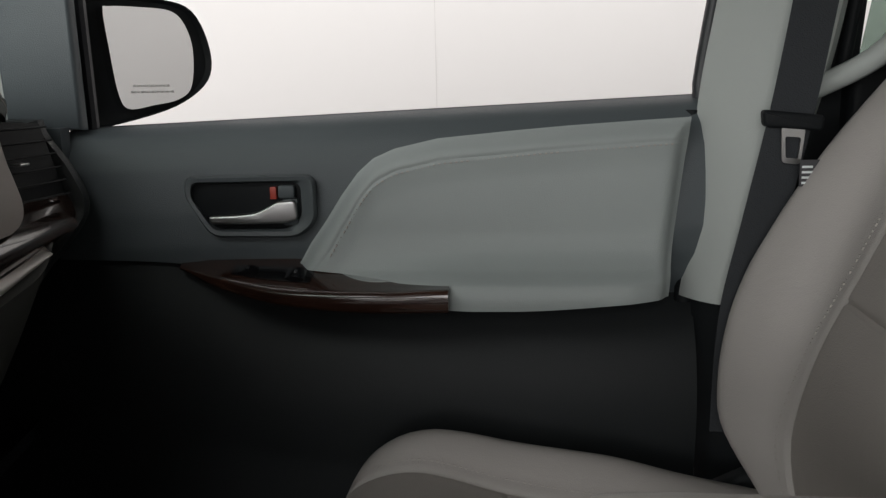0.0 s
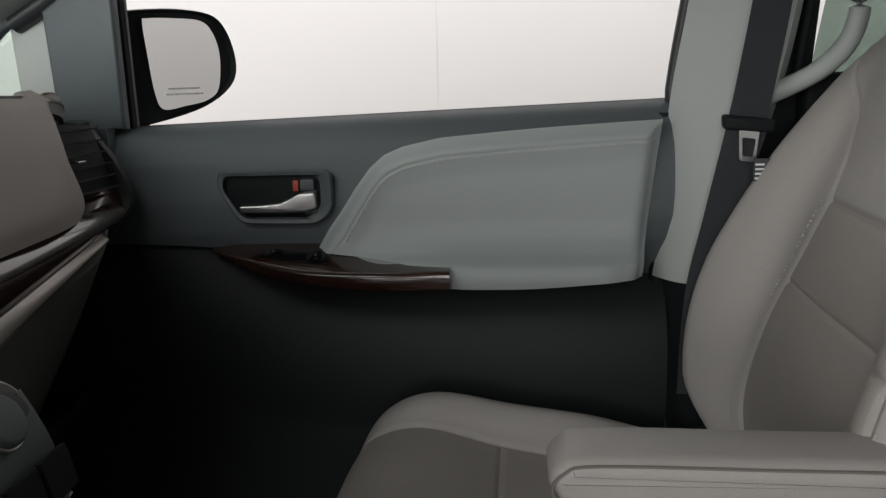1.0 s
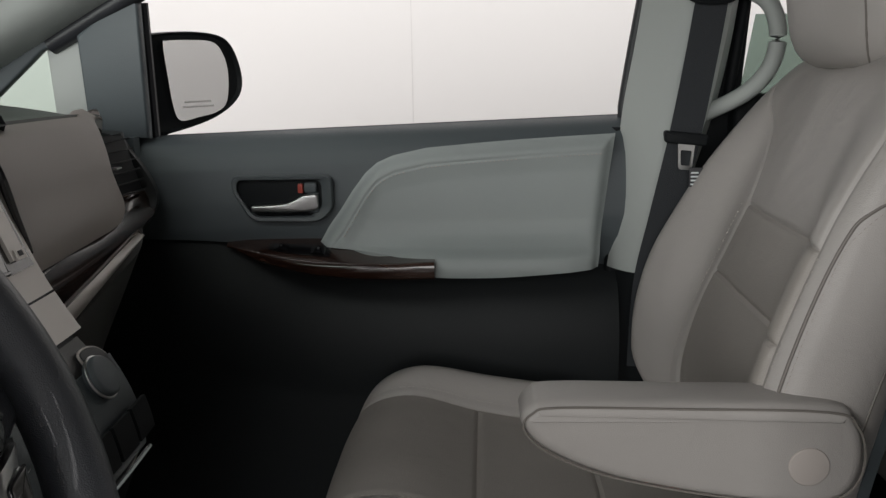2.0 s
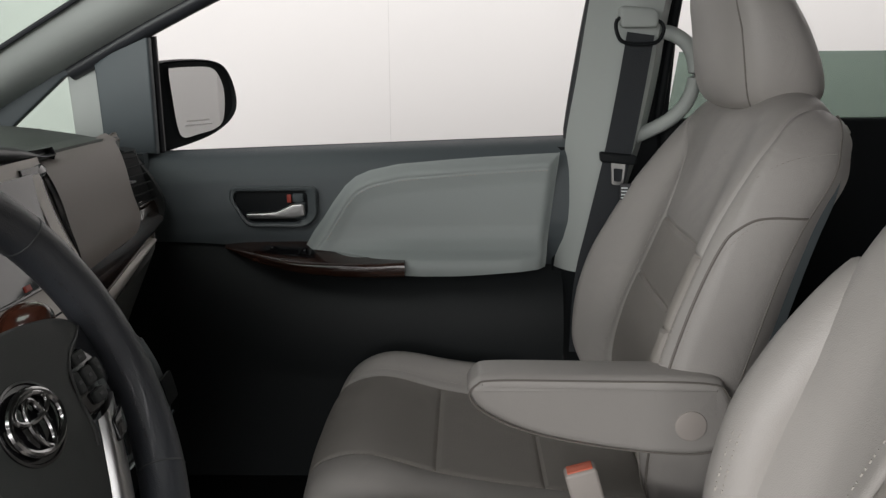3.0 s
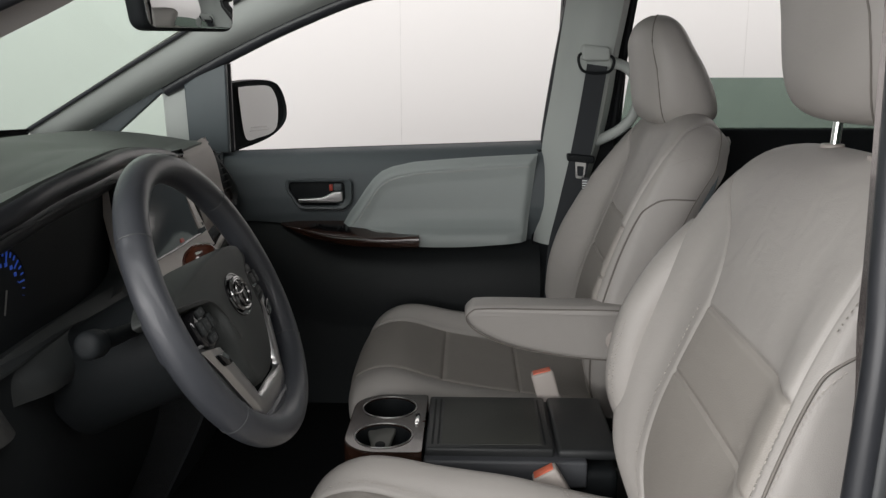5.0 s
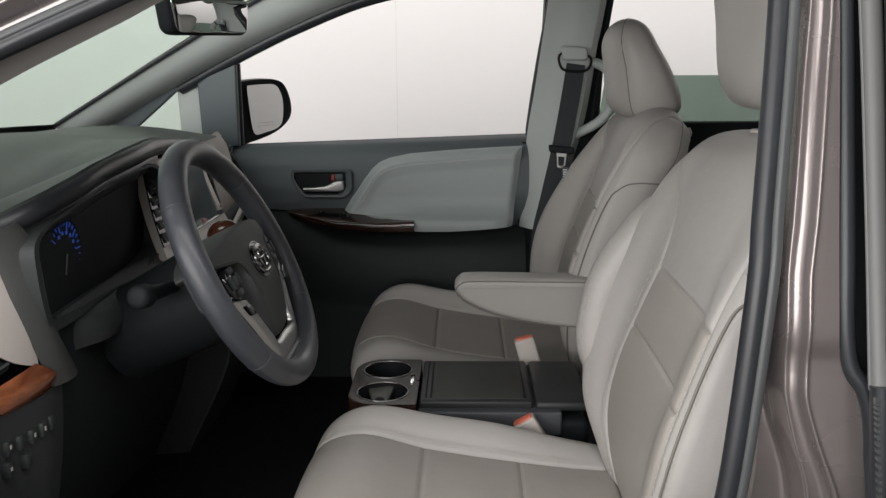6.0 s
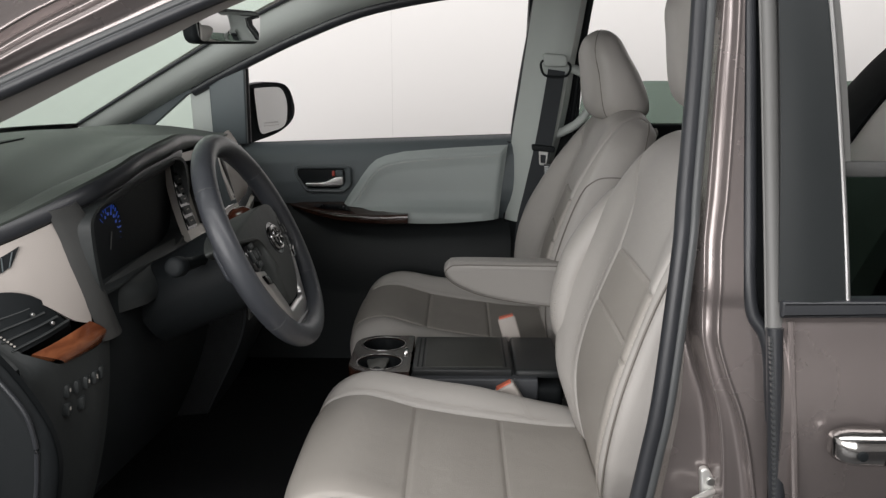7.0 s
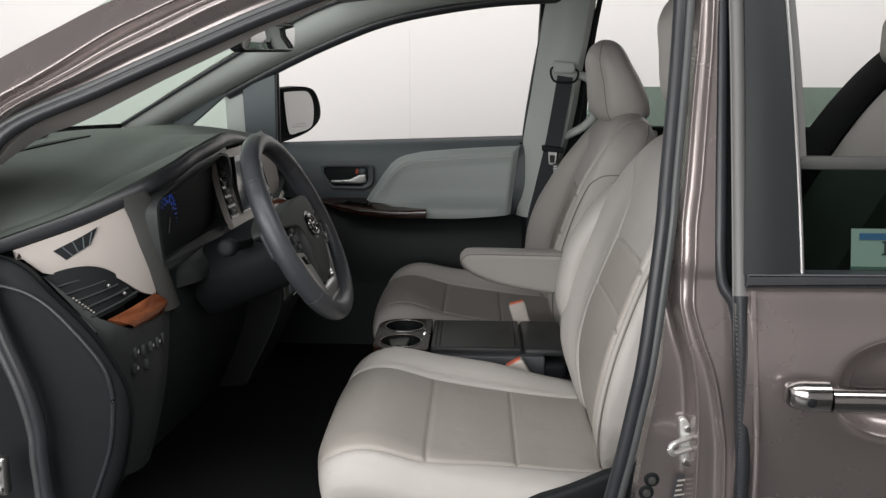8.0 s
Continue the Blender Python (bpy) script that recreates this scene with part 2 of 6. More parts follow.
def round_poly(pts, r=0.01, n=5):
    """Polygon with corners rounded by radius r (2D)."""
    out = []
    k = len(pts)
    for i in range(k):
        p, a, b = Vector(pts[i]), Vector(pts[i - 1]), Vector(pts[(i + 1) % k])
        da, db = (a - p), (b - p)
        ra = min(r, da.length * 0.45, db.length * 0.45)
        s, e = p + da.normalized() * ra, p + db.normalized() * ra
        for j in range(n + 1):
            f = j / n
            out.append(tuple((1 - f) ** 2 * s + 2 * f * (1 - f) * p + f * f * e))
    return out


def prism(poly, place, depth, bevel=0.003, seg=3):
    """A 2D outline extruded: place(a, b, d) gives the point for outline (a, b) at depth d; rims rounded by inset rings."""
    c = np.mean(np.array(poly), axis=0)
    rings = []

    def ring(inset, d):
        pts = []
        k = len(poly)
        for i in range(k):
            p, a, b = Vector(poly[i]), Vector(poly[i - 1]), Vector(poly[(i + 1) % k])
            t = (b - a).normalized()
            nrm = Vector((-t.y, t.x))
            if nrm.dot(Vector(c) - p) < 0:
                nrm = -nrm
            q = p + nrm * inset
            pts.append(place(q.x, q.y, d))
        return pts
    for s in range(seg + 1):
        f = s / seg * math.pi / 2
        rings.append(ring(bevel * (1 - math.sin(f)), bevel * (1 - math.cos(f))))
    for s in range(seg + 1):
        f = s / seg * math.pi / 2
        rings.append(ring(bevel * (1 - math.cos(f)), depth - bevel * (1 - math.sin(f))))
    return from_rows(rings, close_v=True, caps=True)


def tube(path, radius, n=10, flat=1.0, closed=False, up=(0, 0, 1)):
    """A round or flattened bar swept along a list of points; radius may be a function of 0..1."""
    rows = []
    k = len(path)
    for i, p in enumerate(path):
        p = Vector(p)
        a, b = Vector(path[i - 1] if (i or closed) else path[i]), Vector(path[(i + 1) % k] if (i < k - 1 or closed) else path[i])
        t = (b - a).normalized()
        s = t.cross(Vector(up))
        s = s.normalized() if s.length > 1e-4 else Vector((1, 0, 0))
        w = s.cross(t)
        r = radius(i / max(k - 1, 1)) if callable(radius) else radius
        rows.append([p + s * math.cos(2 * math.pi * j / n) * r + w * math.sin(2 * math.pi * j / n) * r * flat for j in range(n)])
    return from_rows(rows, close_u=closed, close_v=True, caps=not closed)


def curve_pts(ctrl, n):
    return [cr(ctrl, i / n) for i in range(n + 1)]


def disc(centre, normal, r, depth, n=28, bevel=0.0015):
    nrm = Vector(normal).normalized()
    a = nrm.orthogonal().normalized()
    b = nrm.cross(a)
    c = Vector(centre)
    poly = [(math.cos(2 * math.pi * i / n) * r, math.sin(2 * math.pi * i / n) * r) for i in range(n)]
    return prism(poly, lambda p, q, d: c + a * p + b * q + nrm * d, depth, bevel)


def ring_bar(centre, normal, r, bar, n=40, k=10, squash=1.0):
    nrm = Vector(normal).normalized()
    a = nrm.orthogonal().normalized()
    b = nrm.cross(a)
    path = [Vector(centre) + a * math.cos(2 * math.pi * i / n) * r + b * math.sin(2 * math.pi * i / n) * r * squash for i in range(n)]
    return tube(path, bar, k, closed=True, up=nrm)


def stitches(path, length=0.0035, gap=0.0035, r=0.0007, normal=(0, -1, 0)):
    """A row of short raised thread bars along a path of points."""
    out = bmesh.new()
    P = [Vector(p) for p in path]
    run, total = 0.0, 0.0
    nrm = Vector(normal).normalized()
    for a, b in zip(P, P[1:]):
        d = (b - a)
        L = d.length
        if L < 1e-6:
            continue
        d.normalize()
        s = d.cross(nrm).normalized() * r
        while run < L:
            p, q = a + d * run, a + d * min(run + length, L)
            lift = nrm * r * 1.4
            vs = [out.verts.new(v) for v in (p - s, p + s, q + s, q - s)] + [out.verts.new(v) for v in (p - s * 0.5 + lift, p + s * 0.5 + lift, q + s * 0.5 + lift, q - s * 0.5 + lift)]
            for f in ((4, 5, 6, 7), (0, 1, 5, 4), (1, 2, 6, 5), (2, 3, 7, 6), (3, 0, 4, 7)):
                out.faces.new([vs[i] for i in f])
            run += length + gap
        run -= L
    return out



# ---- the booth ----
solo("floor", box(-6.2, 7.2, -5.2, 3.3, -0.12, 0.0, 0), FLOOR, "smooth dark studio floor under the parked van", "floor", "structure", smooth=False)
solo("wall_passenger_side", box(-6.2, 7.2, 3.1, 3.3, 0.0, 3.2, 0), WALL, "plain white studio wall beyond the windows", "wall", "structure", smooth=False)
wall_p = scene.objects["wall_passenger_side"]
for jx in (-3.4, 0.093, 1.85, 3.6):
    part("panel_joint", box(jx - 0.0015, jx + 0.0015, 3.0985, 3.101, 0.0, 3.2, 0), JOINT, wall_p, smooth=False)
part("panel_joint", box(-6.0, 7.0, 3.0985, 3.101, 1.698, 1.7005, 0), JOINT, wall_p, smooth=False)
# The next three walls and the ceiling are unseen, added to bounce light.
solo("wall_driver_side", box(-6.2, 7.2, -5.2, -5.0, 0.0, 3.2, 0), WALL, "plain white studio wall", "wall", "structure", smooth=False)
solo("wall_front", box(-6.2, -6.0, -5.0, 3.1, 0.0, 3.2, 0), WALL, "plain white studio wall", "wall", "structure", smooth=False)
solo("wall_rear", box(7.0, 7.2, -5.0, 3.1, 0.0, 3.2, 0), WALL, "plain white studio wall", "wall", "structure", smooth=False)
solo("ceiling", box(-6.2, 7.2, -5.2, 3.3, 3.2, 3.3, 0), CEILING, "grey studio ceiling out of view, added to limit bounce light", "ceiling", "structure", smooth=False)

# ---- van body ----
van = thing("minivan_body", (0.6, 0, 0.3), "brown metallic minivan body shell with open driver doorway", "car body")


def sill_z(x):
    return 1.102 + (x + 0.176) * 0.034


# floor pan, carpet, front bulkhead, rear closure, roof
part("floor_pan", box(-1.0, 3.4, -0.86, 0.86, 0.36, 0.40, 0.01), BLACK, van)
part("carpet", box(-0.62, 3.3, -0.80, 0.82, 0.401, 0.42, 0.008), CARPET, van, "black floor carpet")
part("bulkhead", box(-0.80, -0.64, -0.82, 0.84, 0.36, 1.14, 0.02), BLACK, van)
part("rear_panel", box(3.3, 3.4, -0.86, 0.86, 0.36, 1.66, 0.03), HEADLINER, van)


def roof_fn(h0, drop):
    def fn(u, v):
        x = 0.05 + u * 3.3
        y = -0.70 + v * 1.40
        z = interp(x, [(0.05, h0 - 0.085), (0.5, h0 - 0.02), (1.4, h0), (3.4, h0 - 0.06)]) - drop * (2 * v - 1) ** 4
        return (x, y, z)
    return fn


part("roof", sheet(roof_fn(1.735, 0.07), 24, 16, 0.012, away=(0, 0, 1)), PAINT, van, "brown metallic roof panel")
part("headliner", sheet(roof_fn(1.69, 0.07), 24, 16, 0.012, away=(0, 0, 1)), HEADLINER, van, "grey cloth headliner")


def rail(side):
    """Side of the body above the doors: from the windscreen base up the pillar and back along the roof."""
    return [(-0.66, 0.76 * side, 1.15), (-0.36, 0.755 * side, 1.33), (-0.05, 0.74 * side, 1.50), (0.20, 0.725 * side, 1.585), (0.50, 0.715 * side, 1.635), (1.0, 0.70 * side, 1.66), (2.0, 0.70 * side, 1.67), (3.35, 0.70 * side, 1.60)]


# passenger-side pillar trim (light) with its door frame behind it
def pillar_trim(u, v):
    p = cr([(-0.66, 0.69, 1.165), (-0.33, 0.69, 1.355), (-0.03, 0.68, 1.515), (0.20, 0.67, 1.585), (0.5, 0.66, 1.62), (0.9, 0.65, 1.64)], u)
    q = cr([(-0.60, 0.80, 1.13), (-0.30, 0.785, 1.29), (0.0, 0.755, 1.425), (0.22, 0.735, 1.505), (0.5, 0.725, 1.552), (0.9, 0.715, 1.56)], u)
    bulge = math.sin(v * math.pi) * 0.022
    return (p[0] * (1 - v) + q[0] * v, (p[1] * (1 - v) + q[1] * v) - bulge * 0.7, (p[2] * (1 - v) + q[2] * v) - bulge * 0.6)


part("pillar_trim", sheet(pillar_trim, 40, 10, 0.02, away=(0, 1, 1)), TRIM_GREY, van, "light grey windscreen pillar trim")
part("door_header", tube(curve_pts([(-0.34, 0.80, 1.262), (-0.16, 0.775, 1.352), (0.02, 0.755, 1.432), (0.22, 0.74, 1.502), (0.5, 0.73, 1.55), (0.75, 0.725, 1.566)], 30), 0.018, 10), RUBBER, van, "black window seal along the door header")
part("roof_side", tube(curve_pts(rail(1), 40), 0.03, 12), PAINT, van)
part("screen_edge", tube(curve_pts([(-0.66, 0.685, 1.166), (-0.33, 0.683, 1.357), (-0.03, 0.673, 1.517), (0.20, 0.663, 1.588)], 30), 0.005, 8), RUBBER, van)


def side_plate(poly, y, t, lean=0.12):
    return prism(poly, lambda a, b, d: (a, y + d - (b - 1.14) * lean, b), t, 0.004)


part("quarter_frame", side_plate([(-0.575, 1.120), (-0.560, 1.150), (-0.345, 1.292), (-0.338, 1.258), (-0.352, 1.252), (-0.480, 1.148), (-0.478, 1.120)], 0.800, 0.020), DARK, van, "dark quarter window frame")
part("quarter_trim", side_plate([(-0.352, 1.110), (-0.349, 1.285), (-0.284, 1.325), (-0.286, 1.100)], 0.812, 0.020), TRIM_GREY, van, "light grey strip beside the quarter window")
qg = part("quarter_glass", side_plate([(-0.485, 1.130), (-0.485, 1.146), (-0.347, 1.255), (-0.347, 1.130)], 0.815, 0.004), GLASS_GREEN, van, "green quarter window glass")
qg.visible_shadow = False

# driver-side pillar: painted outer skin, rubber seal, pale inner trim
D_OUT = [(-0.62, -0.76, 1.17), (-0.31, -0.722, 1.342), (-0.17, -0.72, 1.412), (-0.079, -0.72, 1.4535), (0.10, -0.715, 1.52), (0.42, -0.70, 1.59), (0.85, -0.69, 1.63), (1.6, -0.69, 1.65)]
D_IN = [(-0.33, -0.80, 1.10), (-0.235, -0.785, 1.262), (-0.09, -0.765, 1.335), (0.05, -0.75, 1.395), (0.194, -0.735, 1.455), (0.42, -0.715, 1.53), (0.85, -0.70, 1.57), (1.6, -0.70, 1.58)]


def skin(u, v):
    """Nearly flat outer face down to a sharp crease, then a step inwards, a rounded ridge and the flange that carries the seal."""
    p, q = cr(D_OUT, u), cr(D_IN, u)
    vc = interp(u, [(0.0, 0.66), (0.2, 0.68), (0.25, 0.62), (0.3, 0.56), (0.35, 0.515), (0.4, 0.485), (0.5, 0.46), (1.0, 0.45)])
    vr = interp(u, [(0.0, 0.85), (0.2, 0.86), (0.25, 0.815), (0.3, 0.77), (0.35, 0.74), (0.4, 0.72), (0.5, 0.67), (1.0, 0.66)])
    line = [(-0.1, 0.005), (0.0, 0.0), (0.25, -0.0285), (0.40, -0.0435), (0.45, -0.046), (0.545, -0.021), (0.61, -0.017), (0.69, -0.021), (0.76, -0.020), (0.90, 0.002), (1.0, 0.007), (1.1, 0.008)]
    off = sum(lerp(v + d, line) for d in (-0.016, -0.008, 0.0, 0.008, 0.016)) / 5
    v = lerp(v, [(0.0, 0.0), (0.45, vc), (0.72, vr), (1.0, 1.0)])
    return (p[0] + (q[0] - p[0]) * v, p[1] + (q[1] - p[1]) * v + off, p[2] + (q[2] - p[2]) * v)


part("pillar_skin", sheet(skin, 60, 150, 0.010, away=(0, 1, 0)), PAINT, van, "brown metallic windscreen pillar")


def inner_trim(u, v):
    p = cr([(-0.285, -0.765, 1.185), (-0.225, -0.762, 1.248), (-0.169, -0.757, 1.283), (-0.077, -0.753, 1.330), (0.013, -0.748, 1.371), (0.101, -0.742, 1.410), (0.20, -0.733, 1.452), (0.44, -0.70, 1.530), (0.80, -0.69, 1.570)], u)
    q = cr([(-0.290, -0.745, 1.185), (-0.222, -0.71, 1.2400), (-0.150, -0.70, 1.2685), (-0.054, -0.70, 1.3145), (-0.008, -0.70, 1.337), (0.086, -0.70, 1.380), (0.19, -0.695, 1.428), (0.46, -0.67, 1.530), (0.85, -0.65, 1.580)], u)
    return tuple(p[i] + (q[i] - p[i]) * v for i in range(3))


part("inner_pillar_trim", sheet(inner_trim, 40, 8, 0.008, away=(0, 0, 1)), INNER_TRIM, van, "light grey windscreen pillar trim")

# B pillar on the driver side: painted loft from the roof to the rocker
BP = [(1.60, 0.795, 0.812, -0.735), (1.446, 0.788, 0.812, -0.80), (1.134, 0.775, 0.810, -0.875), (1.06, 0.770, 0.816, -0.882), (1.03, 0.768, 0.834, -0.886), (0.93, 0.765, 0.845, -0.90), (0.80, 0.745, 0.852, -0.905), (0.60, 0.72, 0.856, -0.905), (0.36, 0.69, 0.86, -0.90)]


def bpillar(u, v):
    z, x0, x1, y = cr(BP, u)
    r1 = interp(z, [(0.60, 0.798), (0.807, 0.796), (0.87, 0.793), (0.933, 0.786), (0.992, 0.770), (1.036, 0.762), (1.132, 0.761), (1.19, 0.766), (1.34, 0.778), (1.39, 0.783), (1.6, 0.795)])
    r2 = interp(z, [(0.60, 0.838), (0.807, 0.832), (0.87, 0.823), (0.933, 0.809), (0.992, 0.788), (1.036, 0.778), (1.132, 0.778), (1.19, 0.784), (1.34, 0.795), (1.39, 0.799), (1.6, 0.806)])
    x = lerp(v, [(0.0, min(r1 - 0.0135, x0 - 0.013 if z < 1.0 else 9)), (0.10, r1 - 0.013), (0.42, r1 + 0.007), (0.46, r2 - 0.007), (0.78, r2 + 0.010), (1.0, max(x1, r2 + 0.012))])
    y += 0.034 / (1 + math.exp((x - r1) / 0.0026)) + 0.013 / (1 + math.exp((x - r2) / 0.0024))
    # between the two folds the face turns a little to the rear
    y += 0.34 * min(max(x - r1 - 0.006, 0), max(r2 - r1 - 0.006, 0)) * (0.35 + 0.65 * interp(z, [(0.9, 0), (1.05, 1), (1.6, 1)]))
    y -= 0.003 * math.exp(-((x - r1 - 0.005) / 0.003) ** 2) + 0.003 * math.exp(-((x - r2 - 0.005) / 0.003) ** 2)
    return (x, y, z)


part("b_pillar", sheet(bpillar, 90, 170, 0.03, away=(0, 1, 0)), PAINT, van, "brown metallic pillar between the doors")
SEAL_B = [(0.770, -0.748, 1.55), (0.765, -0.78, 1.446), (0.758, -0.806, 1.34), (0.746, -0.839, 1.20), (0.740, -0.856, 1.126), (0.722, -0.875, 0.955), (0.709, -0.878, 0.872), (0.691, -0.878, 0.772), (0.670, -0.870, 0.68), (0.62, -0.855, 0.59), (0.52, -0.84, 0.54), (0.2, -0.84, 0.52), (-0.10, -0.835, 0.545), (-0.185, -0.83, 0.64), (-0.200, -0.83, 0.74), (-0.200, -0.83, 0.80), (-0.214, -0.83, 0.87), (-0.246, -0.825, 0.955), (-0.275, -0.815, 1.05), (-0.275, -0.80, 1.16), (-0.235, -0.78, 1.254), (-0.09, -0.76, 1.322), (0.05, -0.745, 1.384), (0.194, -0.73, 1.444), (0.42, -0.71, 1.523), (0.68, -0.72, 1.572)]
part("door_seal", tube(smooth_loop(SEAL_B, 7), 0.0108, 12, closed=True, up=(0, 1, 0)), RUBBER, van, "black rubber seal round the open doorway")
part("seal_lip", tube(smooth_loop([(0.25 + (x_ - 0.25) * 1.024, y_ - 0.004, 1.05 + (z_ - 1.05) * 1.022) for x_, y_, z_ in SEAL_B], 7), 0.0066, 10, closed=True, up=(0, 1, 0)), SEAL_GREY, van, "grey lip of the doorway seal")
part("rocker", box(-0.9, 3.3, -0.93, -0.80, 0.22, 0.49, 0.04, 4), PAINT, van)
part("rocker", box(-0.9, 3.3, 0.82, 0.95, 0.22, 0.49, 0.04, 4), PAINT, van)



def nose(u, v):
    x = -0.74 - 1.02 * u
    w = 0.93 - 0.10 * u * u
    t = math.pi * v
    top = interp(u, [(0, 1.125), (0.5, 1.03), (0.85, 0.86), (1.0, 0.66)])
    c, s_ = math.cos(t), math.sin(t)
    return (x, w * math.copysign(abs(c) ** 0.35, c), 0.26 + (top - 0.26) * s_ ** 0.35)


part("front_body", sheet(nose, 20, 40, 0.01, away=(0, 0, -1)), PAINT, van, "brown metallic bonnet and wings")
for wx in (-0.86, 2.32):
    for wy in (-0.80, 0.80):
        sd = math.copysign(1, wy)
        wh = part("wheel", disc((wx, wy - sd * 0.02, 0.335), (0, sd, 0), 0.225, 0.12, 40, 0.01), SILVER, van)
        part("tyre", from_rows([[(wx + r * math.cos(t), wy + sd * d, 0.335 + r * math.sin(t)) for t in [2 * math.pi * i / 48 for i in range(48)]] for r, d in ((0.225, -0.11), (0.31, -0.11), (0.335, -0.08), (0.335, 0.08), (0.31, 0.11), (0.225, 0.11))], close_u=True, close_v=True), RUBBER, wh)


# glass
def windscreen(u, v):
    y = -0.662 + 1.362 * v
    bow = 0.10 * (1 - (2 * v - 1) ** 2)
    k = u * 1.2 - 0.2
    return (-0.67 + 0.72 * k - bow, y, 1.16 + 0.42 * k + 0.015 * (1 - (2 * v - 1) ** 2) - 0.034 * (1 - v) ** 3)


ws = part("windscreen", sheet(windscreen, 16, 16, 0.005, away=(-1, 0, 1)), GLASS_GREEN, van, "green-tinted windscreen glass")
ws.visible_shadow = False
part("windscreen_frit", sheet(lambda u, v: tuple(a + b for a, b in zip(windscreen(0.15 + 0.045 * u, v), (0.004, 0, -0.003))), 3, 30, 0.002, away=(1, 0, -1)), GLOSS, van, "black band along the windscreen foot")

# ---- seats ----
CUSHION_LINE = [(0.250, 0.560), (0.214, 0.600), (0.206, 0.650), (0.232, 0.692), (0.300, 0.707), (0.400, 0.680), (0.480, 0.665), (0.560, 0.654), (0.640, 0.645), (0.720, 0.640)]
CUSHION_HALF = [(0.0, 0.0), (0.055, 0.001), (0.110, 0.001), (0.165, 0.002), (0.198, 0.004), (0.226, -0.001), (0.250, -0.016), (0.266, -0.042), (0.270, -0.075), (0.262, -0.105)]
CUSHION_HIGH = [(0.0, 0.0), (0.055, 0.001), (0.110, 0.001), (0.165, 0.003), (0.200, 0.027), (0.228, 0.035), (0.252, 0.012), (0.266, -0.036), (0.268, -0.070), (0.262, -0.100)]
BACK_LINE = [(0.726, 0.600), (0.706, 0.680), (0.700, 0.770), (0.712, 0.860), (0.738, 0.950), (0.766, 1.035), (0.795, 1.110), (0.825, 1.175), (0.862, 1.222), (0.915, 1.232), (0.955, 1.205)]
BACK_HALF = [(0.0, 0.0), (0.21, 0.0), (0.42, 0.0), (0.63, 0.004), (0.78, 0.044), (0.89, 0.062), (0.98, 0.036), (1.03, -0.020), (1.03, -0.075), (0.92, -0.115)]
BACK_WIDTH = [(0.0, 0.150), (0.07, 0.180), (0.13, 0.222), (0.2, 0.256), (0.3, 0.270), (0.4, 0.268), (0.5, 0.262), (0.6, 0.254), (0.7, 0.243), (0.8, 0.215), (0.9, 0.175), (1.0, 0.14)]
BACK_BOLSTER = [(0.0, 0.0), (0.1, 0.40), (0.2, 1.0), (0.35, 1.1), (0.5, 0.8), (0.6, 0.5), (0.7, 0.25), (0.8, 0.1), (1.0, 0.0)]


def cushion_at(u, v, deep=True, high=False):
    """u -1..1 across, v 0..1 from the front underside to the rear: (across, x, z)."""
    x, z = cr(CUSHION_LINE, v)
    a, h = cr(CUSHION_HIGH if high else CUSHION_HALF, abs(u))
    k = interp(v, [(0.0, 0.0), (0.25, 0.15), (0.42, 0.7), (0.55, 1.0), (0.75, 0.9), (1.0, 0.45)])
    if high:
        k = interp(v, [(0.0, 0.0), (0.25, 0.10), (0.42, 0.6), (0.55, 1.05), (0.70, 1.15), (0.84, 0.8), (1.0, 0.4)])
    z += h * k if h > 0 else h * interp(v, [(0.0, 0.15), (0.3, 0.8), (0.5, 1.0), (1.0, 1.0)])
    skirt = max(0.0, (abs(u) - 0.62) / 0.38)
    low = 0.582 if deep else min(z - 0.012, interp(x, [(0.25, 0.630), (0.45, 0.628), (0.55, 0.640), (0.65, 0.660), (0.72, 0.66)]))
    z += (low - z) * skirt ** 2.2
    pull = interp(v, [(0.0, 0.86), (0.22, 0.93), (0.45, 0.985), (0.6, 1.0), (1.0, 1.0)])
    x += 0.045 * abs(u) ** 2.6 * interp(v, [(0.0, 1.0), (0.3, 0.95), (0.45, 0.6), (0.7, 0.0)])
    return (math.copysign(a, u) * pull, x, z)


def back_at(u, v, swell=1.0):
    """u -1..1 across and round the sides, v 0..1 from the foot up over the top."""
    x, z = cr(BACK_LINE, v)
    x2, z2 = cr(BACK_LINE, min(v + 0.01, 1))
    x1, z1 = cr(BACK_LINE, max(v - 0.01, 0))
    t = Vector((x2 - x1, z2 - z1)).normalized()
    a, f = cr(BACK_HALF, abs(u))
    w = interp(v, BACK_WIDTH)
    drop = 0.042 * abs(u) ** 2.5 * interp(v, [(0.55, 0), (0.8, 1), (1, 1)])
    if f > 0:
        f *= interp(v, BACK_BOLSTER) * swell
        dx_, dz_ = -t.y * f, t.x * f
    else:
        f *= interp(v, [(0, 1.0), (0.65, 1.0), (0.8, 0.75), (0.9, 0.35), (1.0, 0.05)])
        dx_, dz_ = -f * 0.97, f * 0.22
    if abs(u) < 0.62:
        k = 0.006 * math.cos(u / 0.62 * math.pi / 2) * interp(v, [(0, 1), (0.6, 1), (0.8, 0)])
        dx_ += k
    return (math.copysign(a * w, u), x + dx_, z + dz_ - drop)


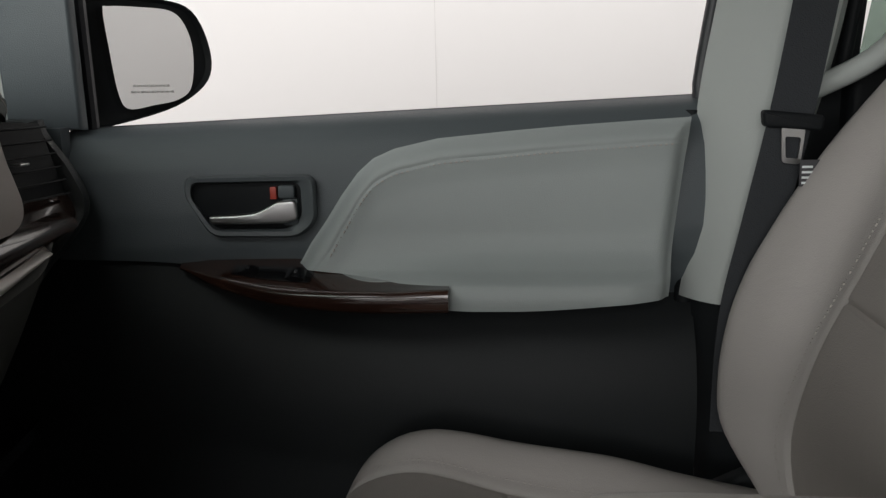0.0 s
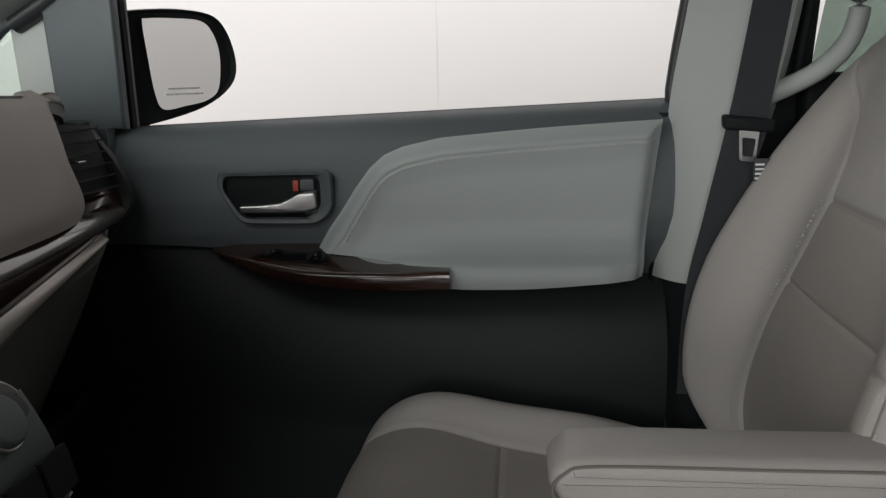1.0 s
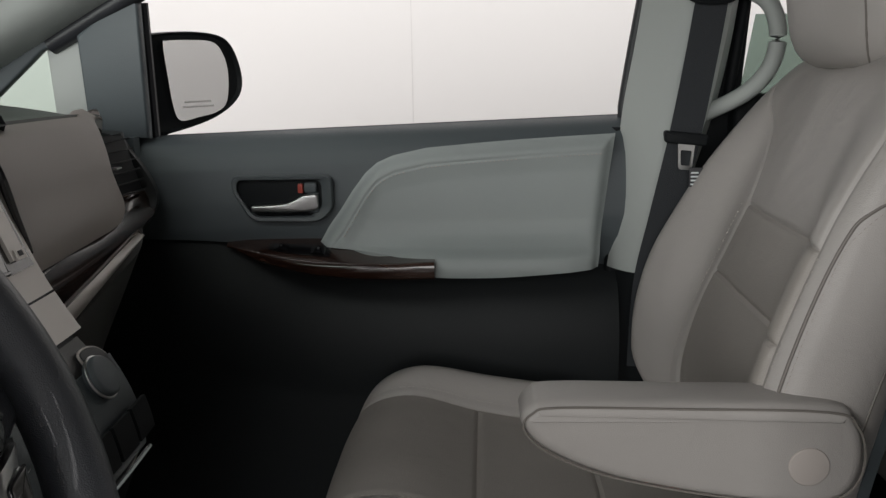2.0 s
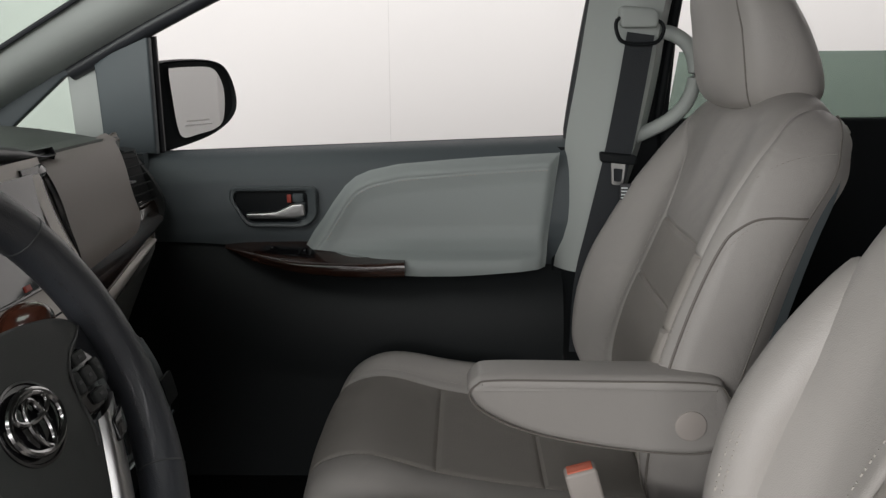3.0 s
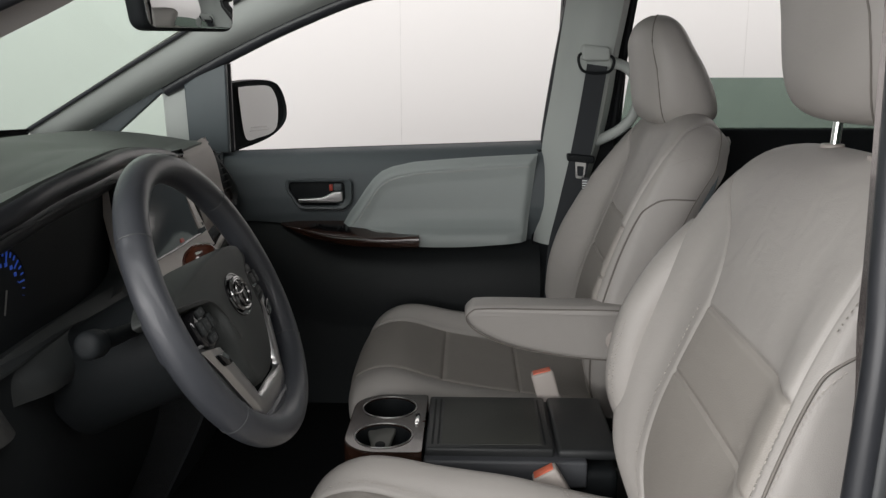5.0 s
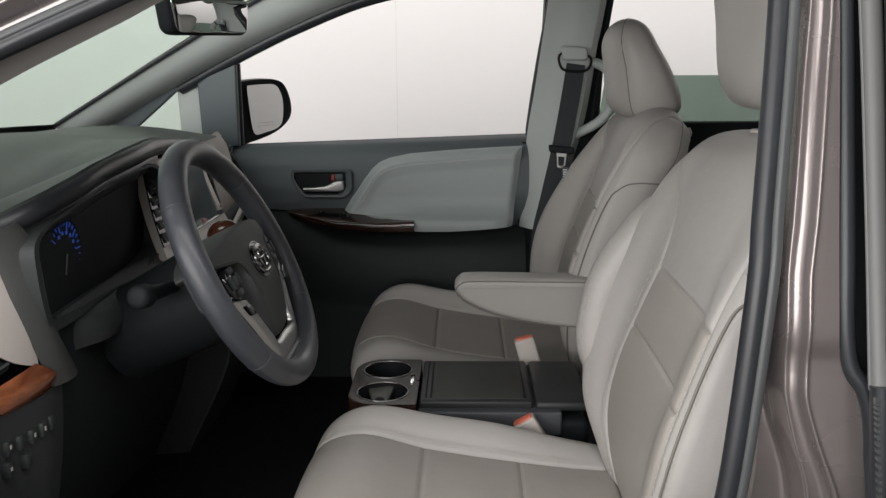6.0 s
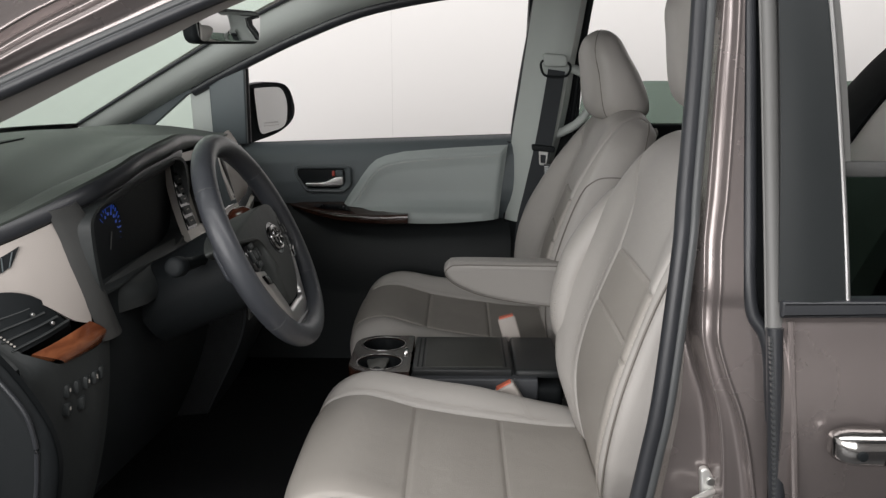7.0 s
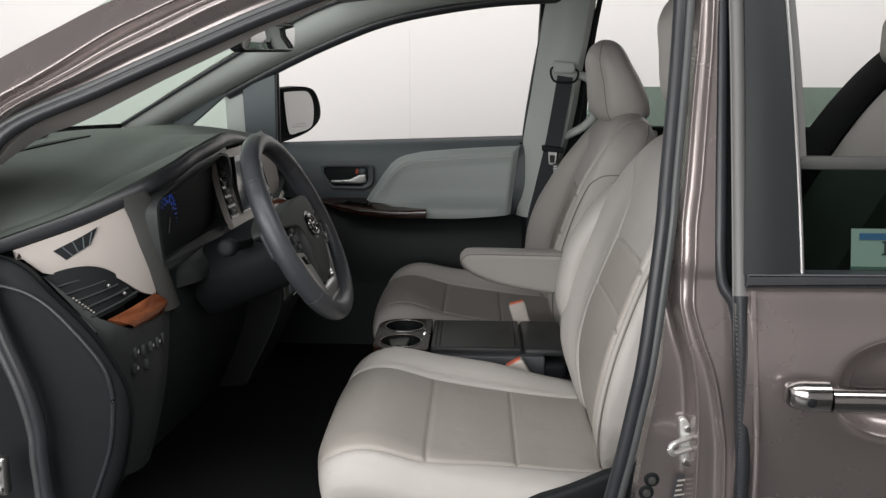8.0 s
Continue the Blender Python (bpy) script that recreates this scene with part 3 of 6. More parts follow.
def seat(name, cy, out, label, dx=0.0, dz=0.0, head_up=0.0, head_back=0.0, arm_down=True, swell=(1.0, 1.0), nose=0.0, wide=False):
    """Front bucket seat. out: +1 where outboard is +y, else -1; swell: height of the inboard and outboard back bolsters."""
    def back(u, v):
        a, x, z = back_at(u, v, swell[1] if u > 0 else swell[0])
        if u > 0 and not wide:
            x += 0.026 * min(1, u / 0.5) * interp(v, [(0.1, 0), (0.28, 0.3), (0.42, 0.75), (0.6, 1), (0.78, 0.8), (0.92, 0)])
        return (a, x, z)

    def cush(u, v):
        p = cushion_at(u, v, not (wide and u > 0), (u < 0) == wide)
        return (p[0], p[1] - nose * interp(v, [(0, 1), (0.45, 0.9), (1, 0)]), p[2])
    ob = thing(name, (0.5 + dx, cy, 0.42), label, "car seat")

    def put(p):
        return (p[1] + dx, cy + out * p[0], p[2] + dz)

    def panel(pname, surf, u0, u1, v0, v1, nu, nv, mat, label="", groove=0.0045, puff=0.003):
        def fn(s, t):
            # rows lie closer together towards the seams
            s, t = 0.5 - 0.5 * math.cos(math.pi * s), 0.5 - 0.5 * math.cos(math.pi * t)
            v = v0 + (v1 - v0) * t
            ua, ub = (u0(v) if callable(u0) else u0), (u1(v) if callable(u1) else u1)
            u = ua + (ub - ua) * s
            p = Vector(surf(u, v))
            e = 0.004
            du = Vector(surf(min(u + e, 1), v)) - Vector(surf(max(u - e, -1), v))
            dv = Vector(surf(u, min(v + e, 1))) - Vector(surf(u, max(v - e, 0)))
            n = du.cross(dv)
            n = n.normalized() if n.length > 1e-9 else Vector((0, 0, 1))
            ds = min(s, 1 - s) * (du.length / (2 * e)) * abs(ub - ua)
            dt = min(t, 1 - t) * (dv.length / (2 * e)) * abs(v1 - v0)
            d = min(ds if abs(ub) < 0.99 and abs(ua) < 0.99 else (ds if (s < 0.5) == (abs(ua) < 0.99) else 1), dt if 0.001 < v0 or t > 0.5 else 1)
            q = groove * math.exp(-(d / 0.0032) ** 2) - puff * (1 - math.exp(-(d / 0.05) ** 2))
            p -= n * q
            return put(p)
        return part(pname, sheet(fn, nu, nv, 0.012, away=(0.3, 0, -1)), mat, ob, label)

    def on(surf, u, v, lift):
        """A point of the cover lifted along its normal."""
        e = 0.006
        p = Vector(surf(u, v))
        du = Vector(surf(min(u + e, 1), v)) - Vector(surf(max(u - e, -1), v))
        dv = Vector(surf(u, min(v + e, 1))) - Vector(surf(u, max(v - e, 0)))
        return put(p + du.cross(dv).normalized() * lift)

    # cushion: seams where the inserts meet the bolsters at a third of the half section
    S = 0.335

    def rim(v):
        return interp(v, [(0, 0.48), (0.2, 0.56), (0.35, 0.61), (0.5, 0.59), (0.75, 0.46), (1, 0.41)]) if wide else S
    panel("cushion_front", cush, -S, rim, 0.0, 0.56, 30, 34, INSERT, "taupe leather insert")
    panel("cushion_middle", cush, -S, rim, 0.56, 0.78, 30, 20, INSERT, "taupe leather insert")
    panel("cushion_rear", cush, -S, rim, 0.78, 1.0, 30, 18, INSERT, "taupe leather insert")
    panel("cushion_bolster", cush, rim, 1.0, 0.0, 1.0, 30, 70, LEATHER)
    panel("cushion_bolster", cush, -1.0, -S, 0.0, 1.0, 26, 60, LEATHER)
    # back: the insert narrows upwards to a waist, the upper panel widens again above it
    def waist(v):
        return interp(v, [(0.0, 0.36), (0.15, 0.34), (0.3, 0.275), (0.44, 0.215), (0.485, 0.20), (0.53, 0.215), (0.60, 0.29), (0.67, 0.44), (0.73, 0.60), (0.80, 0.70), (1.0, 0.72)])

    def crest(v):
        return interp(v, [(0.0, 0.50), (0.12, 0.58), (0.3, 0.62), (0.5, 0.62), (0.65, 0.65), (0.8, 0.70), (1.0, 0.72)])

    # on the side towards the aisle door the seam runs along the crest of the bolster
    def waist_out(v):
        return crest(v) if wide else waist(v)

    def waist_in(v):
        return -waist(v) if wide else -crest(v)
    panel("backrest_lower", back, waist_in, waist_out, 0.0, 0.365, 34, 26, INSERT, "taupe leather insert")
    panel("backrest_middle", back, waist_in, waist_out, 0.365, 0.482, 34, 18, INSERT, "taupe leather insert")
    panel("backrest_upper", back, waist_in, waist_out, 0.482, 1.0, 36, 46, LEATHER)
    panel("backrest_bolster", back, waist_out, 1.0, 0.0, 1.0, 38, 90, LEATHER)
    panel("backrest_bolster", back, -1.0, waist_in, 0.0, 1.0, 38, 90, LEATHER)
    # piped seams on each side: one up the bolster that turns back to the rear edge, one along that edge
    for sg in (1, -1):
        run = curve_pts([(0.63, 0.03), (0.69, 0.16), (0.70, 0.30), (0.70, 0.42), (0.72, 0.50), (0.765, 0.553), (0.82, 0.574), (0.91, 0.586)], 60)
        part("piping", tube([on(back, sg * a, b, 0.0022) for a, b in run], 0.0018, 6), SEAM, ob)
        part("stitching", stitches([on(back, sg * (a + 0.02), b, 0.0030) for a, b in run[:48]], normal=(-1, 0, 0.3), r=0.0006), THREAD, ob)
        run = curve_pts([(0.90, 0.03), (0.90, 0.36), (0.90, 0.50), (0.92, 0.63), (0.92, 0.76), (0.88, 0.86), (0.80, 0.93)], 60)
        part("piping", tube([on(back, sg * a, b, 0.0022) for a, b in run], 0.0018, 6), SEAM, ob)
        run = curve_pts([(0.70, 0.58), (0.735, 0.63), (0.77, 0.675), (0.83, 0.72), (0.91, 0.755)], 40)
        part("stitching", stitches([on(back, sg * a, b, 0.0032) for a, b in run], normal=(-0.5, -0.6 * sg, 0.5), r=0.0008), THREAD, ob)

    def shell(u, v):
        w = interp(v, BACK_WIDTH)
        x, z = cr(BACK_LINE, v)
        k = interp(v, [(0, 0.105), (0.6, 0.100), (0.75, 0.075), (0.88, 0.03), (1, 0.004)])
        return put(((2 * u - 1) * w * 0.97, x + k, z - k * 0.2 - 0.035 * abs(2 * u - 1) ** 2.5 * interp(v, [(0.55, 0), (0.8, 1), (1, 1)])))
    part("seat_shell", sheet(shell, 12, 30, 0.012, away=(1, 0, 0)), DARK, ob, "dark plastic seat back shell")
    # stitching along the bolster seams
    for sg in (1, -1):
        part("stitching", stitches([on(back, (waist_out(0.02 + 0.0051 * i) + 0.03) if sg > 0 else (waist_in(0.02 + 0.0051 * i) - 0.03), 0.02 + 0.0051 * i, 0.0030) for i in range(91)], normal=(-1, 0, 0.3), r=0.0008), THREAD, ob)
        part("stitching", stitches([on(cush, sg * ((rim(0.31 + 0.61 * i / 90) if sg > 0 else S) + 0.035), 0.31 + 0.61 * i / 90, 0.0030) for i in range(91)], normal=(0, -0.4 if wide else 0, 1), r=0.0008), THREAD, ob)
    if wide:
        # twin rows of thread across the inboard cushion bolster
        for d in (0.0, 0.012):
            part("stitching", stitches([on(cush, -0.80 + 0.46 * i / 40, 0.765 + d + 0.095 * i / 40, 0.0030) for i in range(41)], normal=(0, 0, 1), r=0.0008), THREAD, ob)
    # headrest: wedge with a centre panel between two cheek panels
    HZ = [(1.203, 0.030, 0.050), (1.209, 0.064, 0.092), (1.228, 0.084, 0.116), (1.265, 0.086, 0.129), (1.32, 0.075, 0.132), (1.375, 0.060, 0.122), (1.408, 0.043, 0.100), (1.424, 0.022, 0.066), (1.429, 0.006, 0.030)]

    def head(u, v):
        z, d, w = cr(HZ, v)
        xc = interp(z, [(1.203, 0.888), (1.26, 0.878), (1.32, 0.862), (1.38, 0.842), (1.428, 0.838)])
        d *= 1.0 if wide else 0.93
        a = u * 2 * math.pi
        c, s = math.cos(a), math.sin(a)
        e = 0.70
        px, py = math.copysign(abs(c) ** e, c) * d, math.copysign(abs(s) ** e, s) * w
        if c < 0:
            px *= 1 - 0.12 * (py / w) ** 2
        return put((py, xc + px + head_back, z + head_up))
    rows = [[head(i / 64, j / 28) for i in range(64)] for j in range(29)]
    hr = part("headrest", from_rows(rows, close_v=True, caps=True), LEATHER, ob)
    for sg in (0.072, -0.072):
        # seam between the front panel and the cheek, and the post
        line = []
        for j in range(17):
            z, d, w = cr(HZ, j / 16)
            u = 0.5 - math.copysign(0.155, sg)
            line.append(head(u, j / 16))
        part("seam", tube(line, 0.0014, 6), SEAM, hr)
        part("headrest_post", tube([put((sg * 0.9, 0.897, 1.19)), put((sg * 0.9, 0.890 + head_back * 0.5, 1.26 + head_up))], 0.006, 12), CHROME, ob, "chrome headrest post")
        part("post_collar", disc(put((sg * 0.9, 0.897, 1.226)), (0, 0, 1), 0.014, 0.012), BUCKLE, ob)
    # seat base and side cover
    part("seat_base", box(0.26 + dx, 0.74 + dx, cy - 0.235, cy + 0.235, 0.50 + dz, 0.575 + dz, 0.02), BLACK, ob)
    cover = round_poly([(0.28, 0.592), (0.45, 0.600), (0.56, 0.622), (0.64, 0.650), (0.71, 0.684), (0.79, 0.700), (0.80, 0.48), (0.28, 0.48)], 0.02)
    part("side_cover", prism(cover, lambda a, b, d: (a + dx, cy + out * (0.248 + d), b + dz), 0.028, 0.009, 4), BLACK, ob, "black plastic seat side cover")
    for sg in (-0.19, 0.19):
        part("seat_rail", box(0.24 + dx, 0.82 + dx, cy + sg - 0.022, cy + sg + 0.022, 0.421, 0.505 + dz, 0.006), STEEL, ob)
    # folding armrest on the inboard side
    ax, az = 0.729 + dx, 0.816 + dz
    outline = [(0.440, 0.872), (0.449, 0.890), (0.475, 0.897), (0.60, 0.896), (0.745, 0.893), (0.775, 0.876), (0.785, 0.838), (0.775, 0.801), (0.745, 0.785), (0.68, 0.787), (0.60, 0.798), (0.52, 0.817), (0.462, 0.845)]
    pts = smooth_loop([(p[0] - 0.729, p[1] - 0.829) for p in outline], 5)
    if not arm_down:
        # folded up against the inboard bolster: a padded roll with two stitched seams
        def fold(f, da=0.0, dx_=0.0):
            x, z = cr([(0.724, 0.775), (0.694, 0.850), (0.707, 0.945), (0.740, 1.010), (0.780, 1.062), (0.812, 1.092)], f)
            return (x + dx_, cy - out * (0.250 - da), z)
        arm = part("armrest", tube([fold(i / 48) for i in range(49)], lambda f: 0.034 * (max(0.02, math.sin(min(1, f / 0.12) * math.pi / 2)) * max(0.02, math.sin(min(1, (1 - f) / 0.09) * math.pi / 2))) ** 0.6, 24, up=(0, 1, 0)), LEATHER, ob, "padded armrest folded up beside the backrest")
        for da, dx_ in ((0.015, -0.0306), (0.0215, -0.0265)):
            part("stitching", stitches([fold(0.10 + 0.80 * i / 80, da, dx_) for i in range(81)], normal=(-1, 0, 0.4), r=0.0010), THREAD, arm)
        return ob
    yi = cy - out * 0.305
    arm = part("armrest", prism(pts, lambda a, b, d: (ax + a, yi + out * d, az + b), 0.072, 0.014, 5), LEATHER, ob, "padded grey-beige folding armrest")
    part("pivot_cap", disc((ax, yi + out * 0.004, az), (0, -out, 0), 0.0205, 0.006), BUCKLE, arm)
    part("armrest_seam", tube([(ax + p[0] * 0.99, yi + out * 0.0014, az + p[1] * 0.90) for p in pts], 0.0014, 6, closed=True, up=(0, 1, 0)), SEAM, arm)
    return ob


seat("passenger_seat", 0.43, 1, "grey-beige leather front passenger seat with lowered armrest", swell=(0.45, 1.0), nose=0.014)
seat("driver_seat", -0.43, -1, "grey-beige leather driver seat with raised headrest", head_up=0.065, head_back=0.03, arm_down=False, swell=(0.45, 0.30), nose=0.016, wide=True)


airbag = thing("seat_side_label", (0.730, 0.665, 1.02), "small black and white label sewn on the seat side", "label")
part("tag", box(0.7225, 0.765, 0.6585, 0.6615, 1.026, 1.056, 0.0008), INK, airbag)
for i in range(4):
    part("print_bar", box(0.7245, 0.736, 0.6576, 0.6588, 1.047 - i * 0.006, 1.0495 - i * 0.006, 0), PAPER, airbag, smooth=False)


# ---- buckles ----
def buckle(x, y, z, lean):
    ob = thing("seat_belt_buckle", (x, y, z - 0.10), "beige seat belt buckle with red release button", "seat belt buckle", "seat belt buckles")
    m = Matrix.Translation((x, y, z)) @ Euler((0, radians(lean), 0)).to_matrix().to_4x4()
    b = box(-0.022, 0.022, -0.0145, 0.0145, -0.080, 0.0, 0.005, 3)
    bmesh.ops.transform(b, matrix=m, verts=b.verts)
    part("housing", b, BUCKLE, ob)
    r = box(-0.0175, 0.0175, -0.0105, 0.0105, -0.006, 0.0020, 0.0015)
    bmesh.ops.transform(r, matrix=m, verts=r.verts)
    part("release_button", r, BUTTON, ob, "red release button")
    st = box(-0.014, 0.014, -0.005, 0.005, -0.18, -0.084, 0.003)
    bmesh.ops.transform(st, matrix=m, verts=st.verts)
    part("stalk", st, BLACK, ob)


buckle(0.590, 0.150, 0.744, -16)
buckle(0.570, -0.150, 0.684, -30)


# ---- centre console ----
con = thing("center_console", (0.45, 0.0, 0.42), "dark center console with wood cup holder top", "console")
part("console_body", box(0.370, 0.70, -0.118, 0.128, 0.42, 0.668, 0.014, 3), BLACK, con)
part("console_front", box(0.238, 0.372, -0.118, 0.126, 0.42, 0.632, 0.006, 3), BLACK, con)
part("side_lid", box(0.372, 0.646, -0.126, 0.134, 0.640, 0.688, 0.005, 3), CONSOLE, con, "dark blue-grey console side box")


def cup_outline(inset=0.0):
    """Top of the cup holder seen from above: square at the rear, drawn round the two cups at the front."""
    r = 0.060 - inset
    pts = [(0.369, -0.122 + inset)]
    pts += [(0.294 - r * math.sin(t), -0.062 - r * math.cos(t)) for t in [math.pi / 2 * i / 14 for i in range(15)]]
    pts += [(0.294 - r * math.cos(t), 0.070 + r * math.sin(t)) for t in [math.pi / 2 * i / 14 for i in range(15)]]
    return pts + [(0.369, 0.130 - inset)]


def plate_with_wells(wells, r, z0, z1):
    """The wood top, split across its width with one round well through each half."""
    bm = bmesh.new()
    out_ = cup_outline()
    n = 72
    for (cx, cy_), side in zip(wells, (-1, 1)):
        ring, rim, low = [], [], []
        for i in range(n):
            t = 2 * math.pi * i / n
            c, s_ = math.cos(t), math.sin(t)
            k = 9.0
            for (xa, ya), (xb, yb) in zip(out_, out_[1:] + out_[:1]):
                ex_, ey_ = xb - xa, yb - ya
                det = c * -ey_ + s_ * ex_
                if abs(det) > 1e-12:
                    m_ = ((xa - cx) * -ey_ + (ya - cy_) * ex_) / det
                    w_ = (c * (ya - cy_) - s_ * (xa - cx)) / det
                    if m_ > 0 and -1e-9 <= w_ <= 1 + 1e-9:
                        k = min(k, m_)
            if s_ * side < -1e-6:
                k = min(k, (0.004 - cy_) / s_)
            ring.append(bm.verts.new((cx + c * r, cy_ + s_ * r, z1)))
            low.append(bm.verts.new((cx + c * r * 0.93, cy_ + s_ * r * 0.93, z0)))
            rim.append(bm.verts.new((cx + c * k, cy_ + s_ * k, z1)))
        for i in range(n):
            j = (i + 1) % n
            bm.faces.new((ring[i], ring[j], rim[j], rim[i]))
            bm.faces.new((ring[i], low[i], low[j], ring[j]))
    bmesh.ops.remove_doubles(bm, verts=bm.verts, dist=1e-5)
    return bm


part("cup_holder_panel", plate_with_wells(((0.300, -0.058), (0.300, 0.066)), 0.050, 0.640, 0.7005), WOOD, con, "glossy dark wood cup holder surround")
part("cup_holder_side", from_rows([[(x_, y_, z_) for x_, y_ in cup_outline(d_)] for d_, z_ in ((0.003, 0.7000), (-0.0015, 0.6985), (-0.003, 0.694), (-0.002, 0.60), (0.004, 0.60))]), WOOD, con, "glossy dark wood cup holder wall")
part("tray_lid", box(0.374, 0.592, -0.108, 0.120, 0.684, 0.7025, 0.005, 3), SEAL_DARK, con, "dark sliding tray lid")
part("tray_mat", box(0.402, 0.572, -0.094, 0.106, 0.7015, 0.7035, 0.001), TRAY, con, "dark grey ribbed tray mat")
# Thin black bars painted for the shade inside the lid's grooves.
for i in range(2):
    part("tray_groove", box(0.384 + i * 0.010, 0.388 + i * 0.010, -0.092, 0.104, 0.7018, 0.7032, 0.0006), BLACK, con)
part("tray_groove", box(0.576, 0.580, -0.092, 0.104, 0.7018, 0.7032, 0.0006), BLACK, con)
part("rear_lid", box(0.597, 0.70, -0.110, 0.124, 0.682, 0.702, 0.008, 3), SEAL_DARK, con)
for yy in (-0.058, 0.066):
    part("cup_ring", ring_bar((0.300, yy, 0.7012), (0, 0, 1), 0.050, 0.0011), SILVER, con, "thin chrome cup holder ring")
    part("cup_liner", from_rows([[(0.300 + r_ * math.cos(t), yy + r_ * math.sin(t), z_) for t in [2 * math.pi * i / 40 for i in range(40)]] for r_, z_ in ((0.0485, 0.6985), (0.0455, 0.632), (0.02, 0.630), (0.001, 0.630))], close_v=True), BLACK, con, "black cup well")
part("cup_divider", prism(round_poly([(0.272, 0.020), (0.266, -0.012), (0.278, -0.060), (0.284, -0.098), (0.304, -0.100), (0.310, -0.060), (0.318, -0.012), (0.326, 0.020)], 0.008), lambda a, b, d: (a, b, 0.686 + 0.20 * min(b, 0.0) + d), 0.010, 0.003), DIVIDER, con, "grey cup divider arm")
part("divider_hole", disc((0.294, -0.062, 0.6838), (0, -0.2, 1), 0.009, 0.003, 24, 0.001), BLACK, con)
part("release_tab", box(0.351, 0.359, -0.012, 0.034, 0.6995, 0.7045, 0.002), CHROME, con)


# ---- steering wheel ----
def steering_wheel():
    hub = Vector((0.106, -0.406, 1.034))
    tilt = radians(-26.0)
    ob = thing("steering_wheel", hub, "black leather steering wheel with silver lower spokes", "steering wheel")
    # local frame: right (towards +y), up along the rim plane, out towards the driver
    up = Vector((math.sin(tilt), 0, math.cos(tilt)))
    out = Vector((math.cos(tilt), 0, -math.sin(tilt)))
    rt = Vector((0, 1, 0))

    def at(a, b, c=0.0):
        return hub + rt * a + up * b + out * c
    R = 0.183
    path = [at(R * math.cos(t), R * math.sin(t) * 0.985, 0.03) for t in [2 * math.pi * i / 96 for i in range(96)]]
    part("rim", tube(path, 0.0195, 24, closed=True, up=out), DARK_LEATHER, ob, "black leather wheel rim")
    # seams where the leather sections of the rim meet
    for deg in (38, 142, 218, 322):
        t = radians(deg)
        c = at(R * math.cos(t), R * math.sin(t) * 0.985, 0.03)
        part("rim_seam", ring_bar(c, rt * -math.sin(t) + up * math.cos(t), 0.0194, 0.0008, 24, 6), SEAL_GREY, ob)
    # stitching on the inside of the rim
    for a0, a1 in ((-30, 25), (155, 210)):
        line = [at((R - 0.0198) * math.cos(radians(d)), (R - 0.0198) * math.sin(radians(d)) * 0.985, 0.034) for d in np.linspace(a0, a1, 40)]
        part("stitching", stitches(line, normal=out, r=0.0009), INK, ob)
    # airbag pad: a wide dome with an ear over each switch pod, narrowing downwards between the silver spokes
    half = [(0.0, 0.055), (0.045, 0.054), (0.092, 0.048), (0.132, 0.039), (0.150, 0.030), (0.140, 0.022), (0.110, 0.015), (0.082, 0.008), (0.070, -0.010), (0.072, -0.035), (0.063, -0.075), (0.046, -0.108), (0.020, -0.120)]
    pad = smooth_loop(half + [(0.0, -0.121)] + [(-a, b) for a, b in half[:0:-1]], 4)
    pc = (0.0, 0.018)

    def dome(a, b):
        return 0.051 - 1.45 * max(0.0, abs(a) - 0.03) ** 2 - 0.9 * max(0.0, b - 0.02) ** 2 - 0.22 * max(0.0, -0.04 - b)

    rows = []
    for k, f in ((1.0, -0.6), (1.0, 0.45), (0.985, 0.80), (0.96, 0.94), (0.93, 0.985), (0.88, 1.0), (0.75, 1.0), (0.6, 1.0), (0.42, 1.0), (0.22, 1.0), (0.06, 1.0)):
        row = []
        for p in pad:
            a, b = pc[0] + (p[0] - pc[0]) * k, pc[1] + (p[1] - pc[1]) * k
            row.append(at(a, b, dome(a, b) * f))
        rows.append(row)
    padob = part("airbag_pad", from_rows(rows, close_v=True, caps=True), PAD, ob, "black grained airbag cover")
    # moulded crease that runs round each switch pod
    for sg in (-1, 1):
        line = curve_pts([(0.144, 0.027), (0.118, 0.022), (0.090, 0.016), (0.072, 0.003), (0.062, -0.022), (0.055, -0.050)], 24)
        part("pad_crease", tube([at(sg * a, b, dome(a, b) + 0.0003) for a, b in line], 0.0011, 6), CHEEK, padob)
    # emblem in a shallow dish: plain chrome ovals
    ec = (0.0, -0.006)
    dish = from_rows([[at(ec[0] + math.cos(t) * 0.037 * k, ec[1] + math.sin(t) * 0.029 * k, dome(0, 0) + d) for t in [2 * math.pi * i / 40 for i in range(40)]] for k, d in ((1.0, -0.003), (0.99, 0.0012), (0.93, 0.0014), (0.90, 0.0002), (0.1, 0.0003))], close_v=True, caps=True)
    part("emblem_dish", dish, GLOSS, padob)

    def oval(cx, cy_, ra, rb, bar, lift):
        return tube([at(ec[0] + cx + ra * math.cos(t), ec[1] + cy_ + rb * math.sin(t), dome(0, 0) + lift) for t in [2 * math.pi * i / 44 for i in range(44)]], bar, 8, closed=True, up=out)
    em = part("emblem", oval(0, 0, 0.0295, 0.0205, 0.0026, 0.004), EMBLEM, ob, "chrome oval emblem")
    part("emblem_oval", oval(0, -0.002, 0.0095, 0.0170, 0.0021, 0.0045), EMBLEM, em)
    part("emblem_oval", oval(0, 0.0095, 0.0205, 0.0085, 0.0021, 0.0045), EMBLEM, em)
